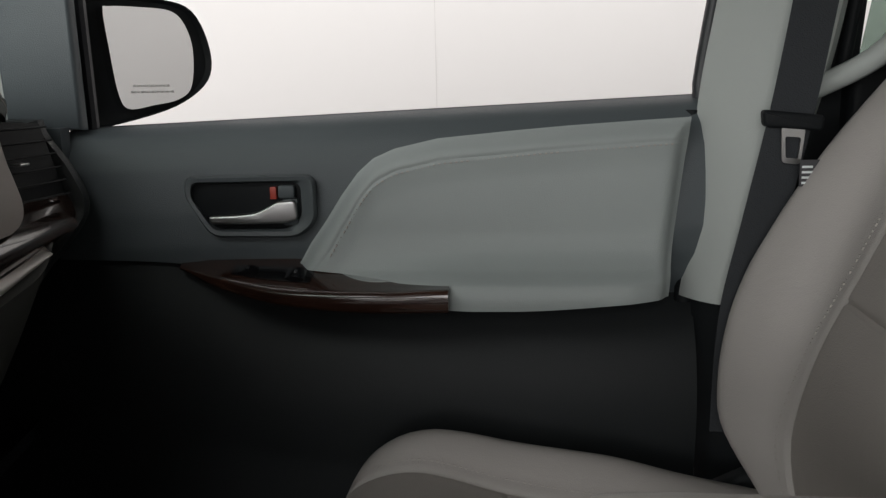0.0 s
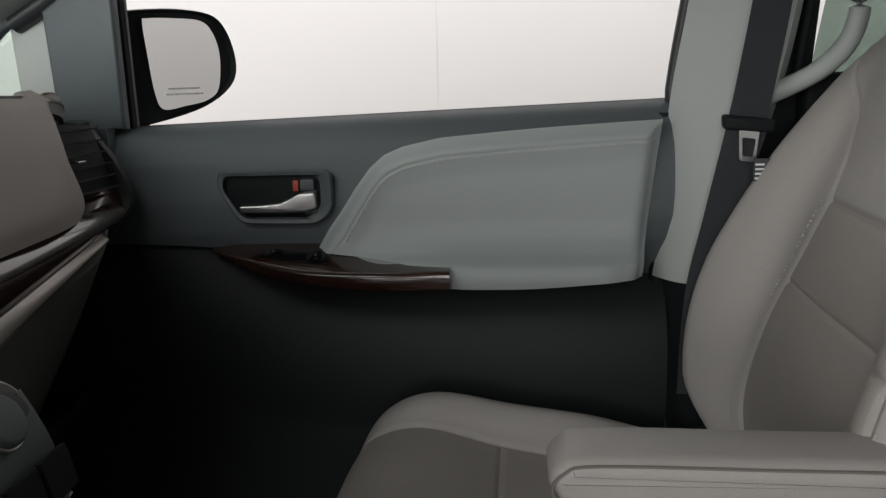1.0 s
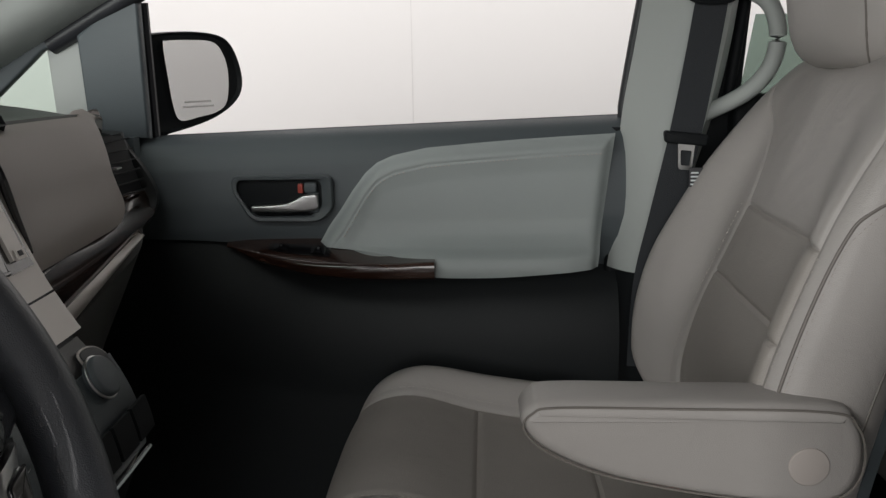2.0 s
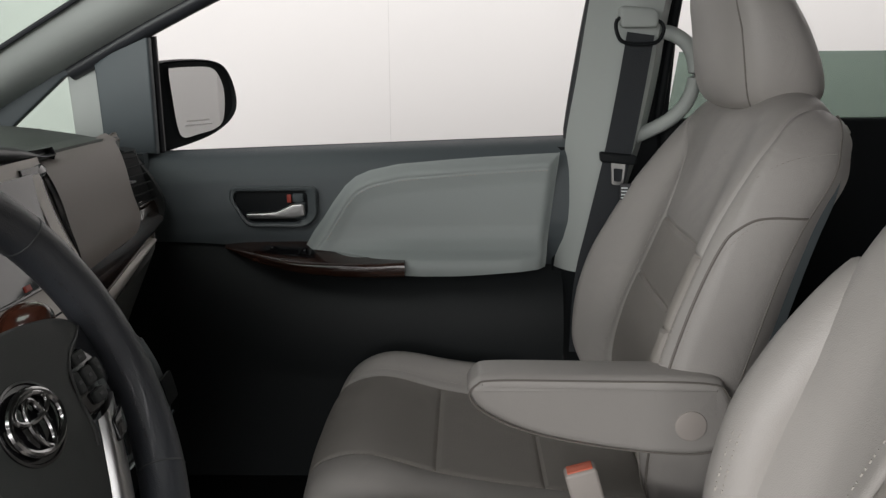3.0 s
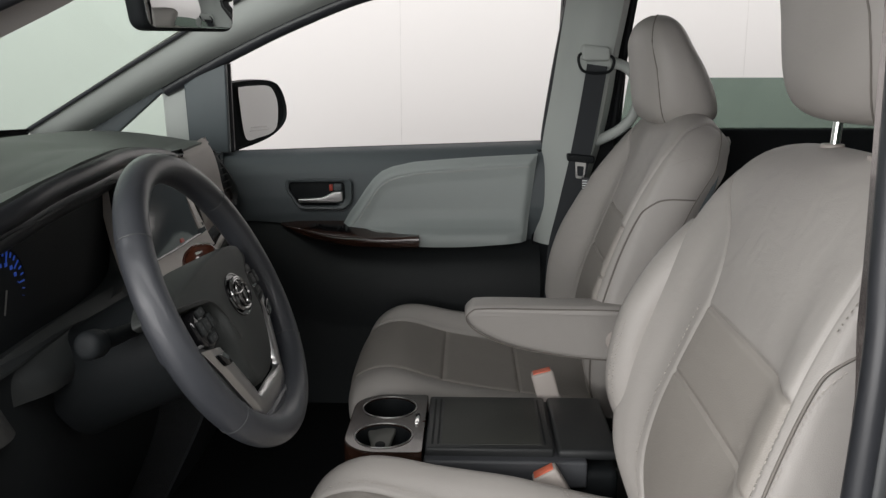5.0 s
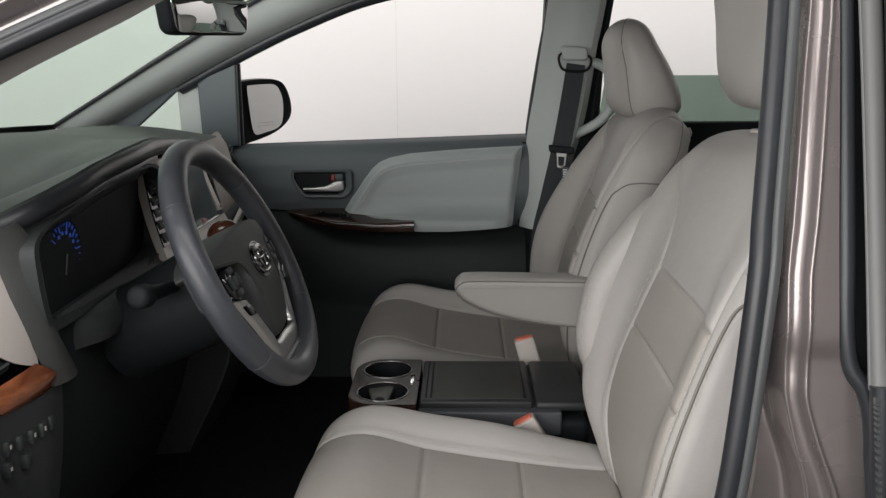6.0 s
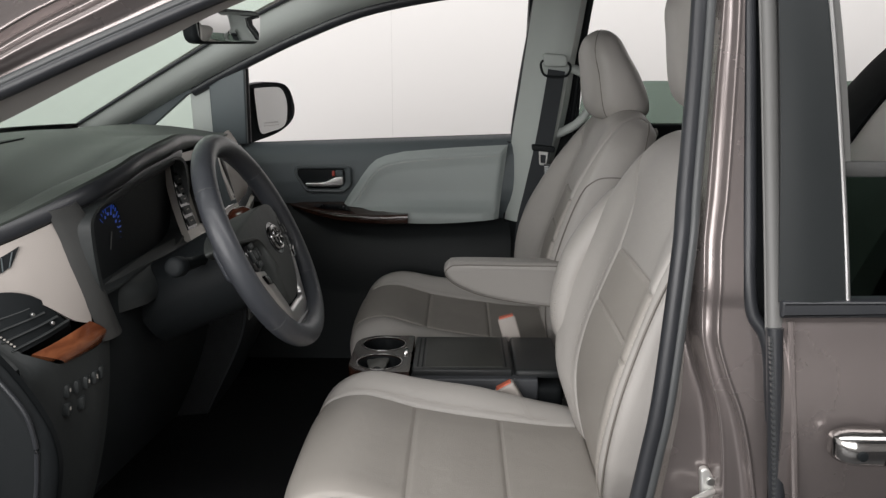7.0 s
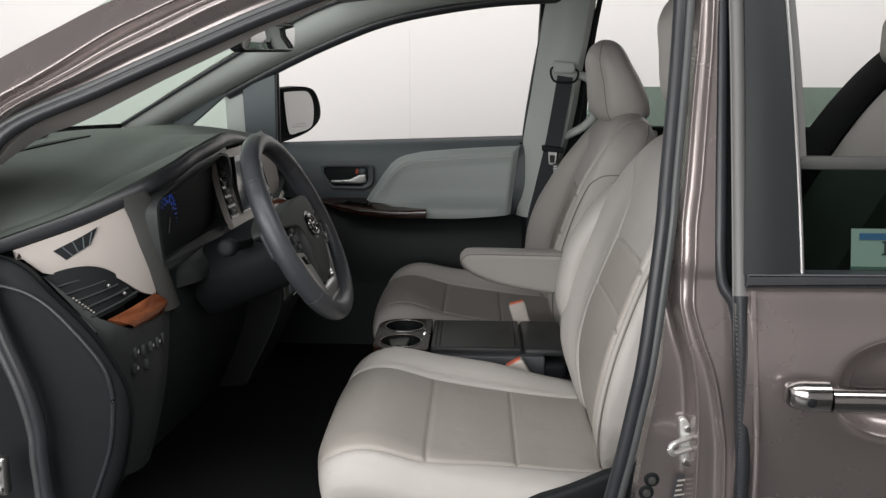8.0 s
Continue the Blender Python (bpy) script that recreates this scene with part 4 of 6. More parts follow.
    for sg in (-1, 1):
        # switch pod under the ear of the pad
        podl = round_poly([(sg * 0.079, 0.010), (sg * 0.118, 0.016), (sg * 0.134, 0.004), (sg * 0.132, -0.026), (sg * 0.112, -0.038), (sg * 0.080, -0.034)], 0.011)
        pod = part("switch_pod", prism(podl, lambda a, b, d: at(a, b, 0.008 + d), 0.030, 0.005), GLOSS, ob, "glossy black switch pod")
        for (a, b, w, h) in ((0.106, -0.008, 0.0075, 0.0075), (0.106, 0.008, 0.010, 0.005), (0.106, -0.025, 0.010, 0.005), (0.089, -0.008, 0.005, 0.009), (0.123, -0.008, 0.005, 0.009)):
            k = round_poly([(sg * a - w, b - h), (sg * a + w, b - h), (sg * a + w, b + h), (sg * a - w, b + h)], 0.003, 3)
            part("switch_button", prism(k, lambda p, q, d: at(p, q, 0.0372 + d), 0.0045, 0.0015), DASH_BLACK, pod)
            part("button_mark", prism([(sg * a - 0.0024, b - 0.0012), (sg * a + 0.0024, b - 0.0012), (sg * a + 0.0024, b + 0.0012), (sg * a - 0.0024, b + 0.0012)], lambda p, q, d: at(p, q, 0.0416 + d), 0.0005, 0.0001, 1), SEAL_GREY, pod)
        # arm from the hub out to the rim
        arm = round_poly([(sg * 0.07, 0.040), (sg * 0.172, 0.034), (sg * 0.176, -0.022), (sg * 0.125, -0.045), (sg * 0.07, -0.04)], 0.010)
        part("spoke", prism(arm, lambda a, b, d: at(a, b, 0.0 + d), 0.022, 0.007, 4), DARK_LEATHER, ob)
        # satin spoke: a bowed blade from the pod down to the foot of the wheel
        inner = [(0.096, -0.041), (0.083, -0.062), (0.069, -0.086), (0.055, -0.108), (0.046, -0.121), (0.0, -0.1225)]
        outer_ = [(0.137, -0.030), (0.116, -0.064), (0.096, -0.098), (0.078, -0.126), (0.058, -0.152), (0.0, -0.158)]

        def blade(u, v):
            p, q = cr(inner, u), cr(outer_, u)
            w = interp(v, [(0, 0), (0.12, 0.8), (0.3, 1.0), (0.8, 0.55), (1, -0.4)])
            c = interp(u, [(0, 0.034), (0.5, 0.030), (0.85, 0.026), (1, 0.025)])
            return at(sg * (p[0] + (q[0] - p[0]) * v), p[1] + (q[1] - p[1]) * v, c + 0.006 * w)
        part("lower_spoke", sheet(blade, 40, 12, 0.008, v0=0.0, v1=1.0, away=tuple(-out)), SILVER, ob, "satin silver lower spoke")
        part("spoke_button", prism(round_poly([(sg * 0.101, -0.047), (sg * 0.123, -0.042), (sg * 0.113, -0.061), (sg * 0.094, -0.064)], 0.004), lambda a, b, d: at(a, b, 0.036 + d), 0.006, 0.0015), GLOSS, ob)
    foot = round_poly([(-0.060, -0.150), (0.060, -0.150), (0.045, -0.186), (-0.045, -0.186)], 0.010)
    part("spoke_foot", prism(foot, lambda a, b, d: at(a, b, 0.008 + d), 0.024, 0.008, 4), DARK_LEATHER, ob, "leather foot of the lower spokes")
    # column shroud and stalks
    sh = [[at(math.cos(t) * w, math.sin(t) * h - 0.02, d) for t in [2 * math.pi * i / 32 for i in range(32)]] for d, w, h in ((-0.005, 0.055, 0.06), (-0.02, 0.085, 0.075), (-0.06, 0.085, 0.075), (-0.14, 0.075, 0.07), (-0.20, 0.07, 0.07))]
    part("column_shroud", from_rows(sh, close_v=True, caps=True), BLACK, ob, "black steering column shroud")
    st = [(0.052, -0.465, 1.028), (0.043, -0.52, 1.032), (0.034, -0.550, 1.035)]
    part("turn_stalk", tube(st, lambda f: 0.008 + 0.004 * f, 12), BLACK, ob)
    part("stalk_knob", disc((0.036, -0.546, 1.034), (-0.2, -1, 0.12), 0.0165, 0.030, bevel=0.008), BLACK, ob, "black rounded stalk knob")


steering_wheel()

# ---- front passenger door ----
pdoor = thing("passenger_door", (0.2, 0.80, 0.42), "closed front passenger door with grey leather panel", "car door")


def door_y(x, z):
    """Inner skin of the door: leans in from the sill, then near vertical."""
    d = sill_z(x) - z
    return lerp(d, [(-0.01, 0.846), (0.0, 0.842), (0.006, 0.815), (0.014, 0.800), (0.035, 0.787), (0.06, 0.778), (0.12, 0.768), (0.165, 0.766), (0.20, 0.772), (0.235, 0.788), (0.275, 0.822), (0.7, 0.83)])


def trim_line(x):
    """Where the grey upper trim gives way to the black below: at armrest height in front, hidden behind the armrest further back."""
    return interp(x, [(-0.44, 0.930), (-0.12, 0.924), (-0.03, 0.918), (0.05, 0.895), (0.12, 0.858), (0.7, 0.856)])


def upper_trim(u, v):
    x = -0.215 + 0.858 * u
    top = sill_z(x) - 0.001
    z = top + (trim_line(x) - top) * v ** 1.2
    return (x, door_y(x, z), z)


part("upper_trim", sheet(upper_trim, 40, 40, 0.02, away=(0, 1, 0)), DARK, pdoor, "dark grey upper door trim")


def lower_trim(u, v):
    x = -0.44 + 1.075 * u
    top = max(trim_line(x) + 0.006, 0.874)
    z = top + (0.412 - top) * v
    y = 0.815 - 0.077 * (1 - math.exp(-v * 7)) - 0.012 * math.sin(min(1, v * 2.0) * math.pi) + 0.02 * v
    y += (0.785 - 0.815) * interp(x, [(-0.1, 1), (0.12, 0)]) * math.exp(-v * 9)
    return (x, y, z)


part("lower_trim", sheet(lower_trim, 50, 40, 0.02, away=(0, 1, 0)), DOOR_LOWER, pdoor, "black lower door trim")
# grey front end of the trim, below the mirror
part("front_trim", sheet(lambda u, v: (-0.44 + 0.24 * u, 0.80 - 0.028 * u + 0.006 * v, sill_z(-0.2) + 0.002 - (sill_z(-0.2) + 0.002 - trim_line(-0.44 + 0.24 * u)) * v), 14, 20, 0.02, away=(0, 1, 0)), DARK, pdoor)

PANEL_TOP = [(0.118, 0.918), (0.135, 0.948), (0.157, 0.978), (0.178, 1.010), (0.201, 1.040), (0.222, 1.058), (0.250, 1.070), (0.306, 1.082), (0.40, 1.090), (0.47, 1.095), (0.56, 1.100), (0.622, 1.103)]


def panel_bottom(x):
    return interp(x, [(0.118, 0.917), (0.18, 0.912), (0.27, 0.900), (0.312, 0.884), (0.322, 0.870), (0.40, 0.870), (0.622, 0.880)])


def leather_panel(u, v):
    x = 0.118 + 0.504 * u ** 1.15
    zt, zb = lerp(x, PANEL_TOP), panel_bottom(x)
    z = zb + (zt - zb) * v
    # distance in from the top and front edge
    slope = (lerp(x + 0.01, PANEL_TOP) - lerp(x - 0.01, PANEL_TOP)) / 0.02
    d = (zt - z) / math.sqrt(1 + slope * slope)
    e = min(d, (0.622 - x), 1)
    y = 0.766 - 0.004 - 0.020 * (1 - math.exp(-(e / 0.012) ** 2))
    y += 0.0016 * math.exp(-((d - 0.027) / 0.0022) ** 2) + 0.004 * interp(d, [(0.022, 0), (0.06, 1)])
    arm = interp(z, [(0.855, 0.55), (0.868, 0.92), (0.885, 1.0), (0.90, 0.93), (0.918, 0.45), (0.94, 0.12), (0.965, 0.0)])
    arm *= interp(x, [(0.12, 0.25), (0.30, 0.8), (0.36, 1.0), (0.55, 0.9), (0.622, 0.55)])
    y -= 0.048 * arm
    return (x - 0.027 * (1 - v) * u ** 5, y, z)


lp = part("leather_panel", sheet(leather_panel, 130, 120, 0.012, away=(0, 1, 0)), DOOR_LEATHER, pdoor, "soft grey leather door panel")


def panel_line(inset, n, x0=0.165, x1=0.60):
    out = []
    for i in range(n + 1):
        x = x0 + (x1 - x0) * i / n
        slope = (lerp(x + 0.012, PANEL_TOP) - lerp(x - 0.012, PANEL_TOP)) / 0.024
        k = math.sqrt(1 + slope * slope)
        z = lerp(x, PANEL_TOP) - inset * k
        zb = panel_bottom(x)
        if z < zb + 0.01:
            continue
        v = (z - zb) / (lerp(x, PANEL_TOP) - zb)
        u = ((x - 0.118) / 0.504) ** (1 / 1.15)
        p = leather_panel(u, v)
        out.append((p[0], p[1] - 0.001, p[2]))
    return out


part("stitching", stitches(panel_line(0.031, 120), normal=(0, -1, 0), r=0.0011), THREAD, lp, "pale contrast stitching")

# armrest switch panel in wood with a glossy top
def arm_wood(u, v):
    """Boat-shaped trim: sloping top, ridge, bowed front face."""
    x = -0.045 + 0.366 * u
    w = 0.088 * math.sin(min(1.0, (u + 0.03) * 1.4) * math.pi / 2) ** 0.75
    zb = interp(u, [(0.0, 0.921), (0.12, 0.925), (0.40, 0.926), (0.62, 0.918), (0.85, 0.907), (1.0, 0.902)])
    zr = interp(u, [(0.0, 0.917), (0.15, 0.911), (0.45, 0.899), (0.8, 0.898), (1.0, 0.901)])
    zl = interp(u, [(0.0, 0.913), (0.15, 0.896), (0.45, 0.876), (0.8, 0.869), (1.0, 0.870)])
    prof = [(0.0, zb), (-0.40 * w, zb + (zr - zb) * 0.36), (-0.80 * w, zb + (zr - zb) * 0.80), (-0.96 * w, zr - 0.001), (-1.0 * w, zr * 0.62 + zl * 0.38), (-0.97 * w, zr * 0.2 + zl * 0.8), (-0.85 * w, zl), (-0.4 * w, zl), (0, zl)]
    dy, z = cr(prof, v)
    return (x, 0.770 + dy, z)


rows = [[arm_wood(i / 40, j / 32) for j in range(33)] for i in range(41)]
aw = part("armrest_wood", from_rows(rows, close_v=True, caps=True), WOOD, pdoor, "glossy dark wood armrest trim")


def on_arm(u, v, lift):
    p = Vector(arm_wood(u, v))
    return (p.x, p.y - lift * 0.3, p.z + lift)


for u0_ in (0.24, 0.42):
    part("window_switch", sheet(lambda u, v: on_arm(u0_ + 0.070 * u, 0.12 + 0.085 * v, 0.0016 + 0.003 * math.sin(u * math.pi)), 6, 6, 0.004, away=(0, 0, -1)), GLOSS, aw)
    part("switch_mark", sheet(lambda u, v: on_arm(u0_ + 0.03 + 0.010 * u, 0.15 + 0.02 * v, 0.0052), 1, 1, 0.0006, away=(0, 0, -1)), SILVER, aw)
part("switch_surround", sheet(lambda u, v: on_arm(0.215 + 0.30 * u, 0.10 + 0.125 * v, 0.0008), 12, 6, 0.003, away=(0, 0, -1)), GLOSS, aw, "glossy black switch surround")
part("pull_recess", sheet(lambda u, v: on_arm(0.58 + 0.30 * u, 0.03 + (0.03 + 0.12 * math.sin(u * math.pi) ** 0.7) * v, 0.0010), 20, 6, 0.003, away=(0, 0, -1)), DOOR_LEATHER, aw, "grey lined pull recess")

# inside handle: bezel ring, dark cup, silver lever, lock tab
BEZ = round_poly([(-0.028, 1.038), (0.144, 1.039), (0.145, 0.978), (0.122, 0.957), (0.002, 0.958), (-0.031, 1.014)], 0.016, 6)
INN = [(0.054 + (a - 0.06) * 0.845, 0.998 + (b - 0.998) * 0.76) for a, b in BEZ]
n_ = len(BEZ)
ring_rows = [[(a, 0.765, b) for a, b in BEZ], [(a, 0.757, b) for a, b in BEZ], [(0.06 + (a - 0.06) * 0.97, 0.7535, 0.998 + (b - 0.998) * 0.95) for a, b in BEZ],
             [(0.06 + (a - 0.06) * 0.90, 0.7545, 0.998 + (b - 0.998) * 0.82) for a, b in BEZ], [(a, 0.760, b) for a, b in INN], [(a, 0.775, b) for a, b in INN]]
hb = part("handle_bezel", from_rows(ring_rows, close_v=True), BEZEL, pdoor, "grey handle surround")
part("handle_cup", prism(INN, lambda a, b, d: (a, 0.764 + d, b), 0.006, 0.001), BLACK, hb)
LEV = round_poly([(0.003, 0.9865), (0.040, 0.9875), (0.066, 0.990), (0.082, 0.997), (0.094, 1.004), (0.119, 1.006), (0.121, 0.981), (0.104, 0.976), (0.060, 0.9755), (0.005, 0.9760)], 0.005, 4)
part("lever", prism(LEV, lambda a, b, d: (a, 0.747 + d + 0.004 * (a / 0.12) ** 2, b), 0.016, 0.003, 4), SILVER, hb, "satin silver door lever")
part("lever_pivot", box(0.100, 0.121, 0.757, 0.768, 0.972, 1.008, 0.003), DARK, hb)
part("lock_tab", box(0.096, 0.118, 0.753, 0.765, 1.008, 1.025, 0.003), DARK, hb)
part("lock_mark", box(0.085, 0.0935, 0.756, 0.764, 1.007, 1.023, 0.001), RED, hb, "red lock mark")

# window frame: belt seal, rear channel, mirror sail and its upright
part("belt_seal", tube([(x_, 0.842, sill_z(x_) - 0.0045) for x_ in (-0.19, 0.2, 0.64)], 0.005, 8), RUBBER, pdoor)
part("rear_channel", tube(curve_pts([(0.642, 0.800, 0.80), (0.641, 0.815, 1.0), (0.643, 0.828, 1.13), (0.664, 0.808, 1.30), (0.690, 0.775, 1.47), (0.705, 0.755, 1.56)], 24), 0.010, 10), RUBBER, pdoor)
part("rear_frame", tube(curve_pts([(0.625, 0.800, 0.86), (0.627, 0.800, 1.0), (0.630, 0.805, 1.11)], 8), 0.012, 10), BLACK, pdoor)
part("mirror_sail", prism([(-0.285, 1.105), (-0.285, 1.276), (-0.172, 1.350), (-0.180, 1.10)], lambda a, b, d: (a, 0.815 - d * 1.0 - (b - 1.1) * 0.10, b), 0.022, 0.006), DARK, pdoor, "black triangular mirror cover")
part("glass_channel", tube([(-0.184, 0.835, 1.10), (-0.178, 0.812, 1.33)], 0.008, 8), RUBBER, pdoor)

# ---- side mirror outside the passenger door ----
mir = thing("side_mirror", (-0.15, 0.95, 1.10), "dark side mirror in a brown housing", "side mirror")
M_LEFT, M_RIGHT = Vector((-0.212, 0.805, 0)), Vector((-0.074, 1.015, 0))


def mirror_at(a, b, d=0.0):
    """a 0..1 across the mirror face, b height, d depth behind the face."""
    p = M_LEFT + (M_RIGHT - M_LEFT) * a
    n = Vector((-(M_RIGHT - M_LEFT).y, (M_RIGHT - M_LEFT).x, 0)).normalized()
    return Vector((p.x, p.y, b)) + n * d


FACE = smooth_loop([(0.04, 1.262), (0.2, 1.280), (0.62, 1.286), (0.88, 1.272), (1.0, 1.215), (0.97, 1.165), (0.72, 1.126), (0.30, 1.102), (0.08, 1.100), (0.0, 1.16)], 5)
fc = (0.5, 1.195)


def face_scaled(k, d):
    return [mirror_at(fc[0] + (a - fc[0]) * k, fc[1] + (b - fc[1]) * k, d) for a, b in FACE]


part("housing", from_rows([face_scaled(0.93, 0.004), face_scaled(0.98, -0.004), face_scaled(1.0, 0.006), face_scaled(1.0, 0.03), face_scaled(0.93, 0.06), face_scaled(0.78, 0.085), face_scaled(0.5, 0.10), face_scaled(0.2, 0.104)], close_v=True, caps=True), BLACK, mir)
GL = smooth_loop([(0.262, 1.262), (0.30, 1.268), (0.50, 1.270), (0.72, 1.268), (0.82, 1.250), (0.872, 1.212), (0.845, 1.158), (0.74, 1.138), (0.55, 1.130), (0.375, 1.126), (0.315, 1.150), (0.280, 1.212)], 5)
mg = part("mirror_glass", from_rows([[mirror_at(a, b, -0.001 - 0.02 * (0.88 - a)) for a, b in GL], [mirror_at(a, b, 0.004) for a, b in GL]], close_v=True, caps=True), MIRROR, mir, "mirror glass with small etched warning text", smooth=False)
for row_, (a0, a1) in enumerate(((0.42, 0.68), (0.40, 0.71))):
    for i in range(9):
        f0 = a0 + (a1 - a0) * i / 9
        part("etched_bar", from_rows([[mirror_at(f0, 1.1600 - row_ * 0.009, -0.0016 - 0.02 * (0.88 - f0)), mirror_at(f0 + (a1 - a0) / 12, 1.1600 - row_ * 0.009, -0.0016 - 0.02 * (0.88 - f0)), mirror_at(f0 + (a1 - a0) / 12, 1.1568 - row_ * 0.009, -0.0016 - 0.02 * (0.88 - f0)), mirror_at(f0, 1.1568 - row_ * 0.009, -0.0016 - 0.02 * (0.88 - f0))], [mirror_at(f0, 1.1600 - row_ * 0.009, -0.001), mirror_at(f0 + (a1 - a0) / 12, 1.1600 - row_ * 0.009, -0.001), mirror_at(f0 + (a1 - a0) / 12, 1.1568 - row_ * 0.009, -0.001), mirror_at(f0, 1.1568 - row_ * 0.009, -0.001)]], close_v=True, caps=True), ETCH, mg, smooth=False)
part("etched_mark", tube([mirror_at(0.74 + 0.03 * math.cos(t), 1.249 + 0.005 * math.sin(t), -0.0012) for t in [math.pi * i / 8 for i in range(16)]], 0.0006, 5, closed=True), ETCH, mg)
part("mount", tube([(-0.235, 0.825, 1.125), (-0.235, 0.87, 1.13), (-0.215, 0.92, 1.15)], 0.026, 10), BLACK, mir)

# ---- passenger-side B pillar trim, belt, grab handle ----
PB = [(0.87, 0.624, 0.678), (0.95, 0.630, 0.708), (1.05, 0.637, 0.740), (1.15, 0.647, 0.768), (1.25, 0.662, 0.785), (1.35, 0.675, 0.796), (1.45, 0.688, 0.812), (1.58, 0.705, 0.830)]


def pb_trim(u, v):
    z, x0, x1 = cr(PB, u)
    y = 0.795 - 0.062 * math.sin(min(1, v * 1.6) * math.pi * 0.5) ** 0.8 - 0.10 * max(0, z - 1.15) + 0.05 * max(0, v - 0.85) / 0.15
    return (x0 - 0.008 + (x1 - x0 + 0.03) * v, y, z)


part("b_pillar_trim", sheet(pb_trim, 40, 14, 0.02, away=(0, 1, 0)), TRIM_GREY, van, "light grey pillar trim")
part("pillar_core", sheet(lambda u, v: (0.652 + 0.172 * v + 0.03 * u, 0.835 - 0.075 * max(0, u - 0.6) / 0.4, 0.42 + 1.2 * u), 20, 4, 0.05, away=(0, 1, 0)), BLACK, van)
part("b_pillar_base", sheet(lambda u, v: (0.632 + 0.10 * v + 0.02 * u, 0.785 - 0.05 * math.sin(v * math.pi * 0.5) ** 0.7, 0.868 - 0.45 * u), 16, 12, 0.02, away=(0, 1, 0)), BLACK, van, "black lower pillar trim")


belt = thing("seat_belt", (0.70, 0.72, 0.86), "black seat belt hanging on the pillar", "seat belt")


def webbing(ctrl, w, n=30):
    def fn(u, v):
        p = cr(ctrl, u)
        q = cr(ctrl, min(1, u + 0.02))
        r = cr(ctrl, max(0, u - 0.02))
        t = Vector(q) - Vector(r)
        s = t.cross(Vector((0, 1, 0))).normalized()
        return Vector(p) + s * (v - 0.5) * w
    return sheet(fn, n, 4, 0.0016, away=(0, 1, 0))


part("webbing", webbing([(0.757, 0.700, 1.325), (0.742, 0.700, 1.22), (0.722, 0.700, 1.10), (0.695, 0.70, 0.97), (0.672, 0.695, 0.86), (0.665, 0.69, 0.72)], 0.050), FABRIC, belt)
part("loop_cover", prism(round_poly([(0.715, 1.375), (0.785, 1.368), (0.788, 1.335), (0.718, 1.335)], 0.012), lambda a, b, d: (a, 0.688 + d, b), 0.026, 0.006), TRIM_GREY, belt, "grey belt loop cover")
part("belt_loop", tube(smooth_loop([(0.716, 0.694, 1.352), (0.718, 0.692, 1.315), (0.750, 0.690, 1.306), (0.788, 0.692, 1.312), (0.790, 0.694, 1.345)], 6), 0.0036, 8, closed=True, up=(0, 1, 0)), BLACK, belt)
part("tongue_cover", prism(round_poly([(0.688, 1.112), (0.758, 1.104), (0.756, 1.086), (0.690, 1.092)], 0.006), lambda a, b, d: (a, 0.688 + d, b), 0.018, 0.004), BLACK, belt)
tg = round_poly([(0.710, 1.093), (0.737, 1.090), (0.733, 1.048), (0.712, 1.050)], 0.005)
ti = [(0.7235 + (a - 0.7235) * 0.66, 1.064 + (b - 1.064) * 0.58) for a, b in tg]
part("tongue", from_rows([[(a, 0.695, b) for a, b in tg], [(a, 0.6915, b) for a, b in tg], [(a, 0.6915, b) for a, b in ti], [(a, 0.695, b) for a, b in ti]], close_u=True, close_v=True), STEEL, belt, "steel belt tongue")

grab = thing("grab_handle", (0.77, 0.75, 1.14), "light grey grab handle on the pillar", "grab handle")
part("bar", tube(curve_pts([(0.785, 0.748, 1.332), (0.822, 0.728, 1.324), (0.850, 0.716, 1.300), (0.862, 0.712, 1.255), (0.852, 0.715, 1.205), (0.820, 0.728, 1.166), (0.765, 0.755, 1.134)], 30), 0.0135, 12), TRIM_GREY, grab)

# ---- passenger-side sliding door ----
sdoor = thing("passenger_sliding_door", (1.5, 0.82, 0.42), "dark sliding door with half-lowered tinted window", "car door")
part("door_panel", box(0.825, 2.05, 0.80, 0.86, 0.42, 1.163, 0.012, 3), BLACK, sdoor)
part("door_frame", tube(curve_pts([(0.818, 0.822, 1.14), (0.828, 0.808, 1.25), (0.838, 0.795, 1.35), (0.852, 0.780, 1.47), (0.870, 0.760, 1.60)], 20), 0.009, 10), BLACK, sdoor)
part("rear_post", box(2.0, 2.1, 0.74, 0.84, 1.15, 1.66, 0.012), BLACK, sdoor)
pg = part("window_glass", sheet(lambda u, v: (0.832 + 0.02 * v + (1.18 - 0.02 * v) * u, 0.832 - 0.035 * v, 1.10 + 0.192 * v), 8, 8, 0.004, away=(0, 1, 0)), GLASS_TINT, sdoor, "green privacy glass lowered halfway")
pg.visible_shadow = False
part("rear_quarter", box(2.1, 3.32, 0.78, 0.86, 0.42, 1.66, 0.03), HEADLINER, van)
part("rear_quarter", box(2.1, 3.32, -0.86, -0.78, 0.42, 1.66, 0.03), HEADLINER, van)

# ---- driver-side sliding door, outside skin ----
ddoor = thing("driver_sliding_door", (1.5, -0.88, 0.3), "brown metallic sliding door with chrome handle", "car door")


def outer_skin(u, v):
    x = 0.848 + 1.264 * u
    z = 1.062 - 0.72 * v
    y = -0.937 + (1.95 if z > 0.93 else 0.75) * (z - 0.93) ** 2
    # scoop behind the handle
    y += 0.036 * math.exp(-((abs(x - 1.085) / 0.104) ** 2.4 + (abs(z - 0.924) / 0.066) ** 2.4) ** 4.0)
    return (x, y, z)


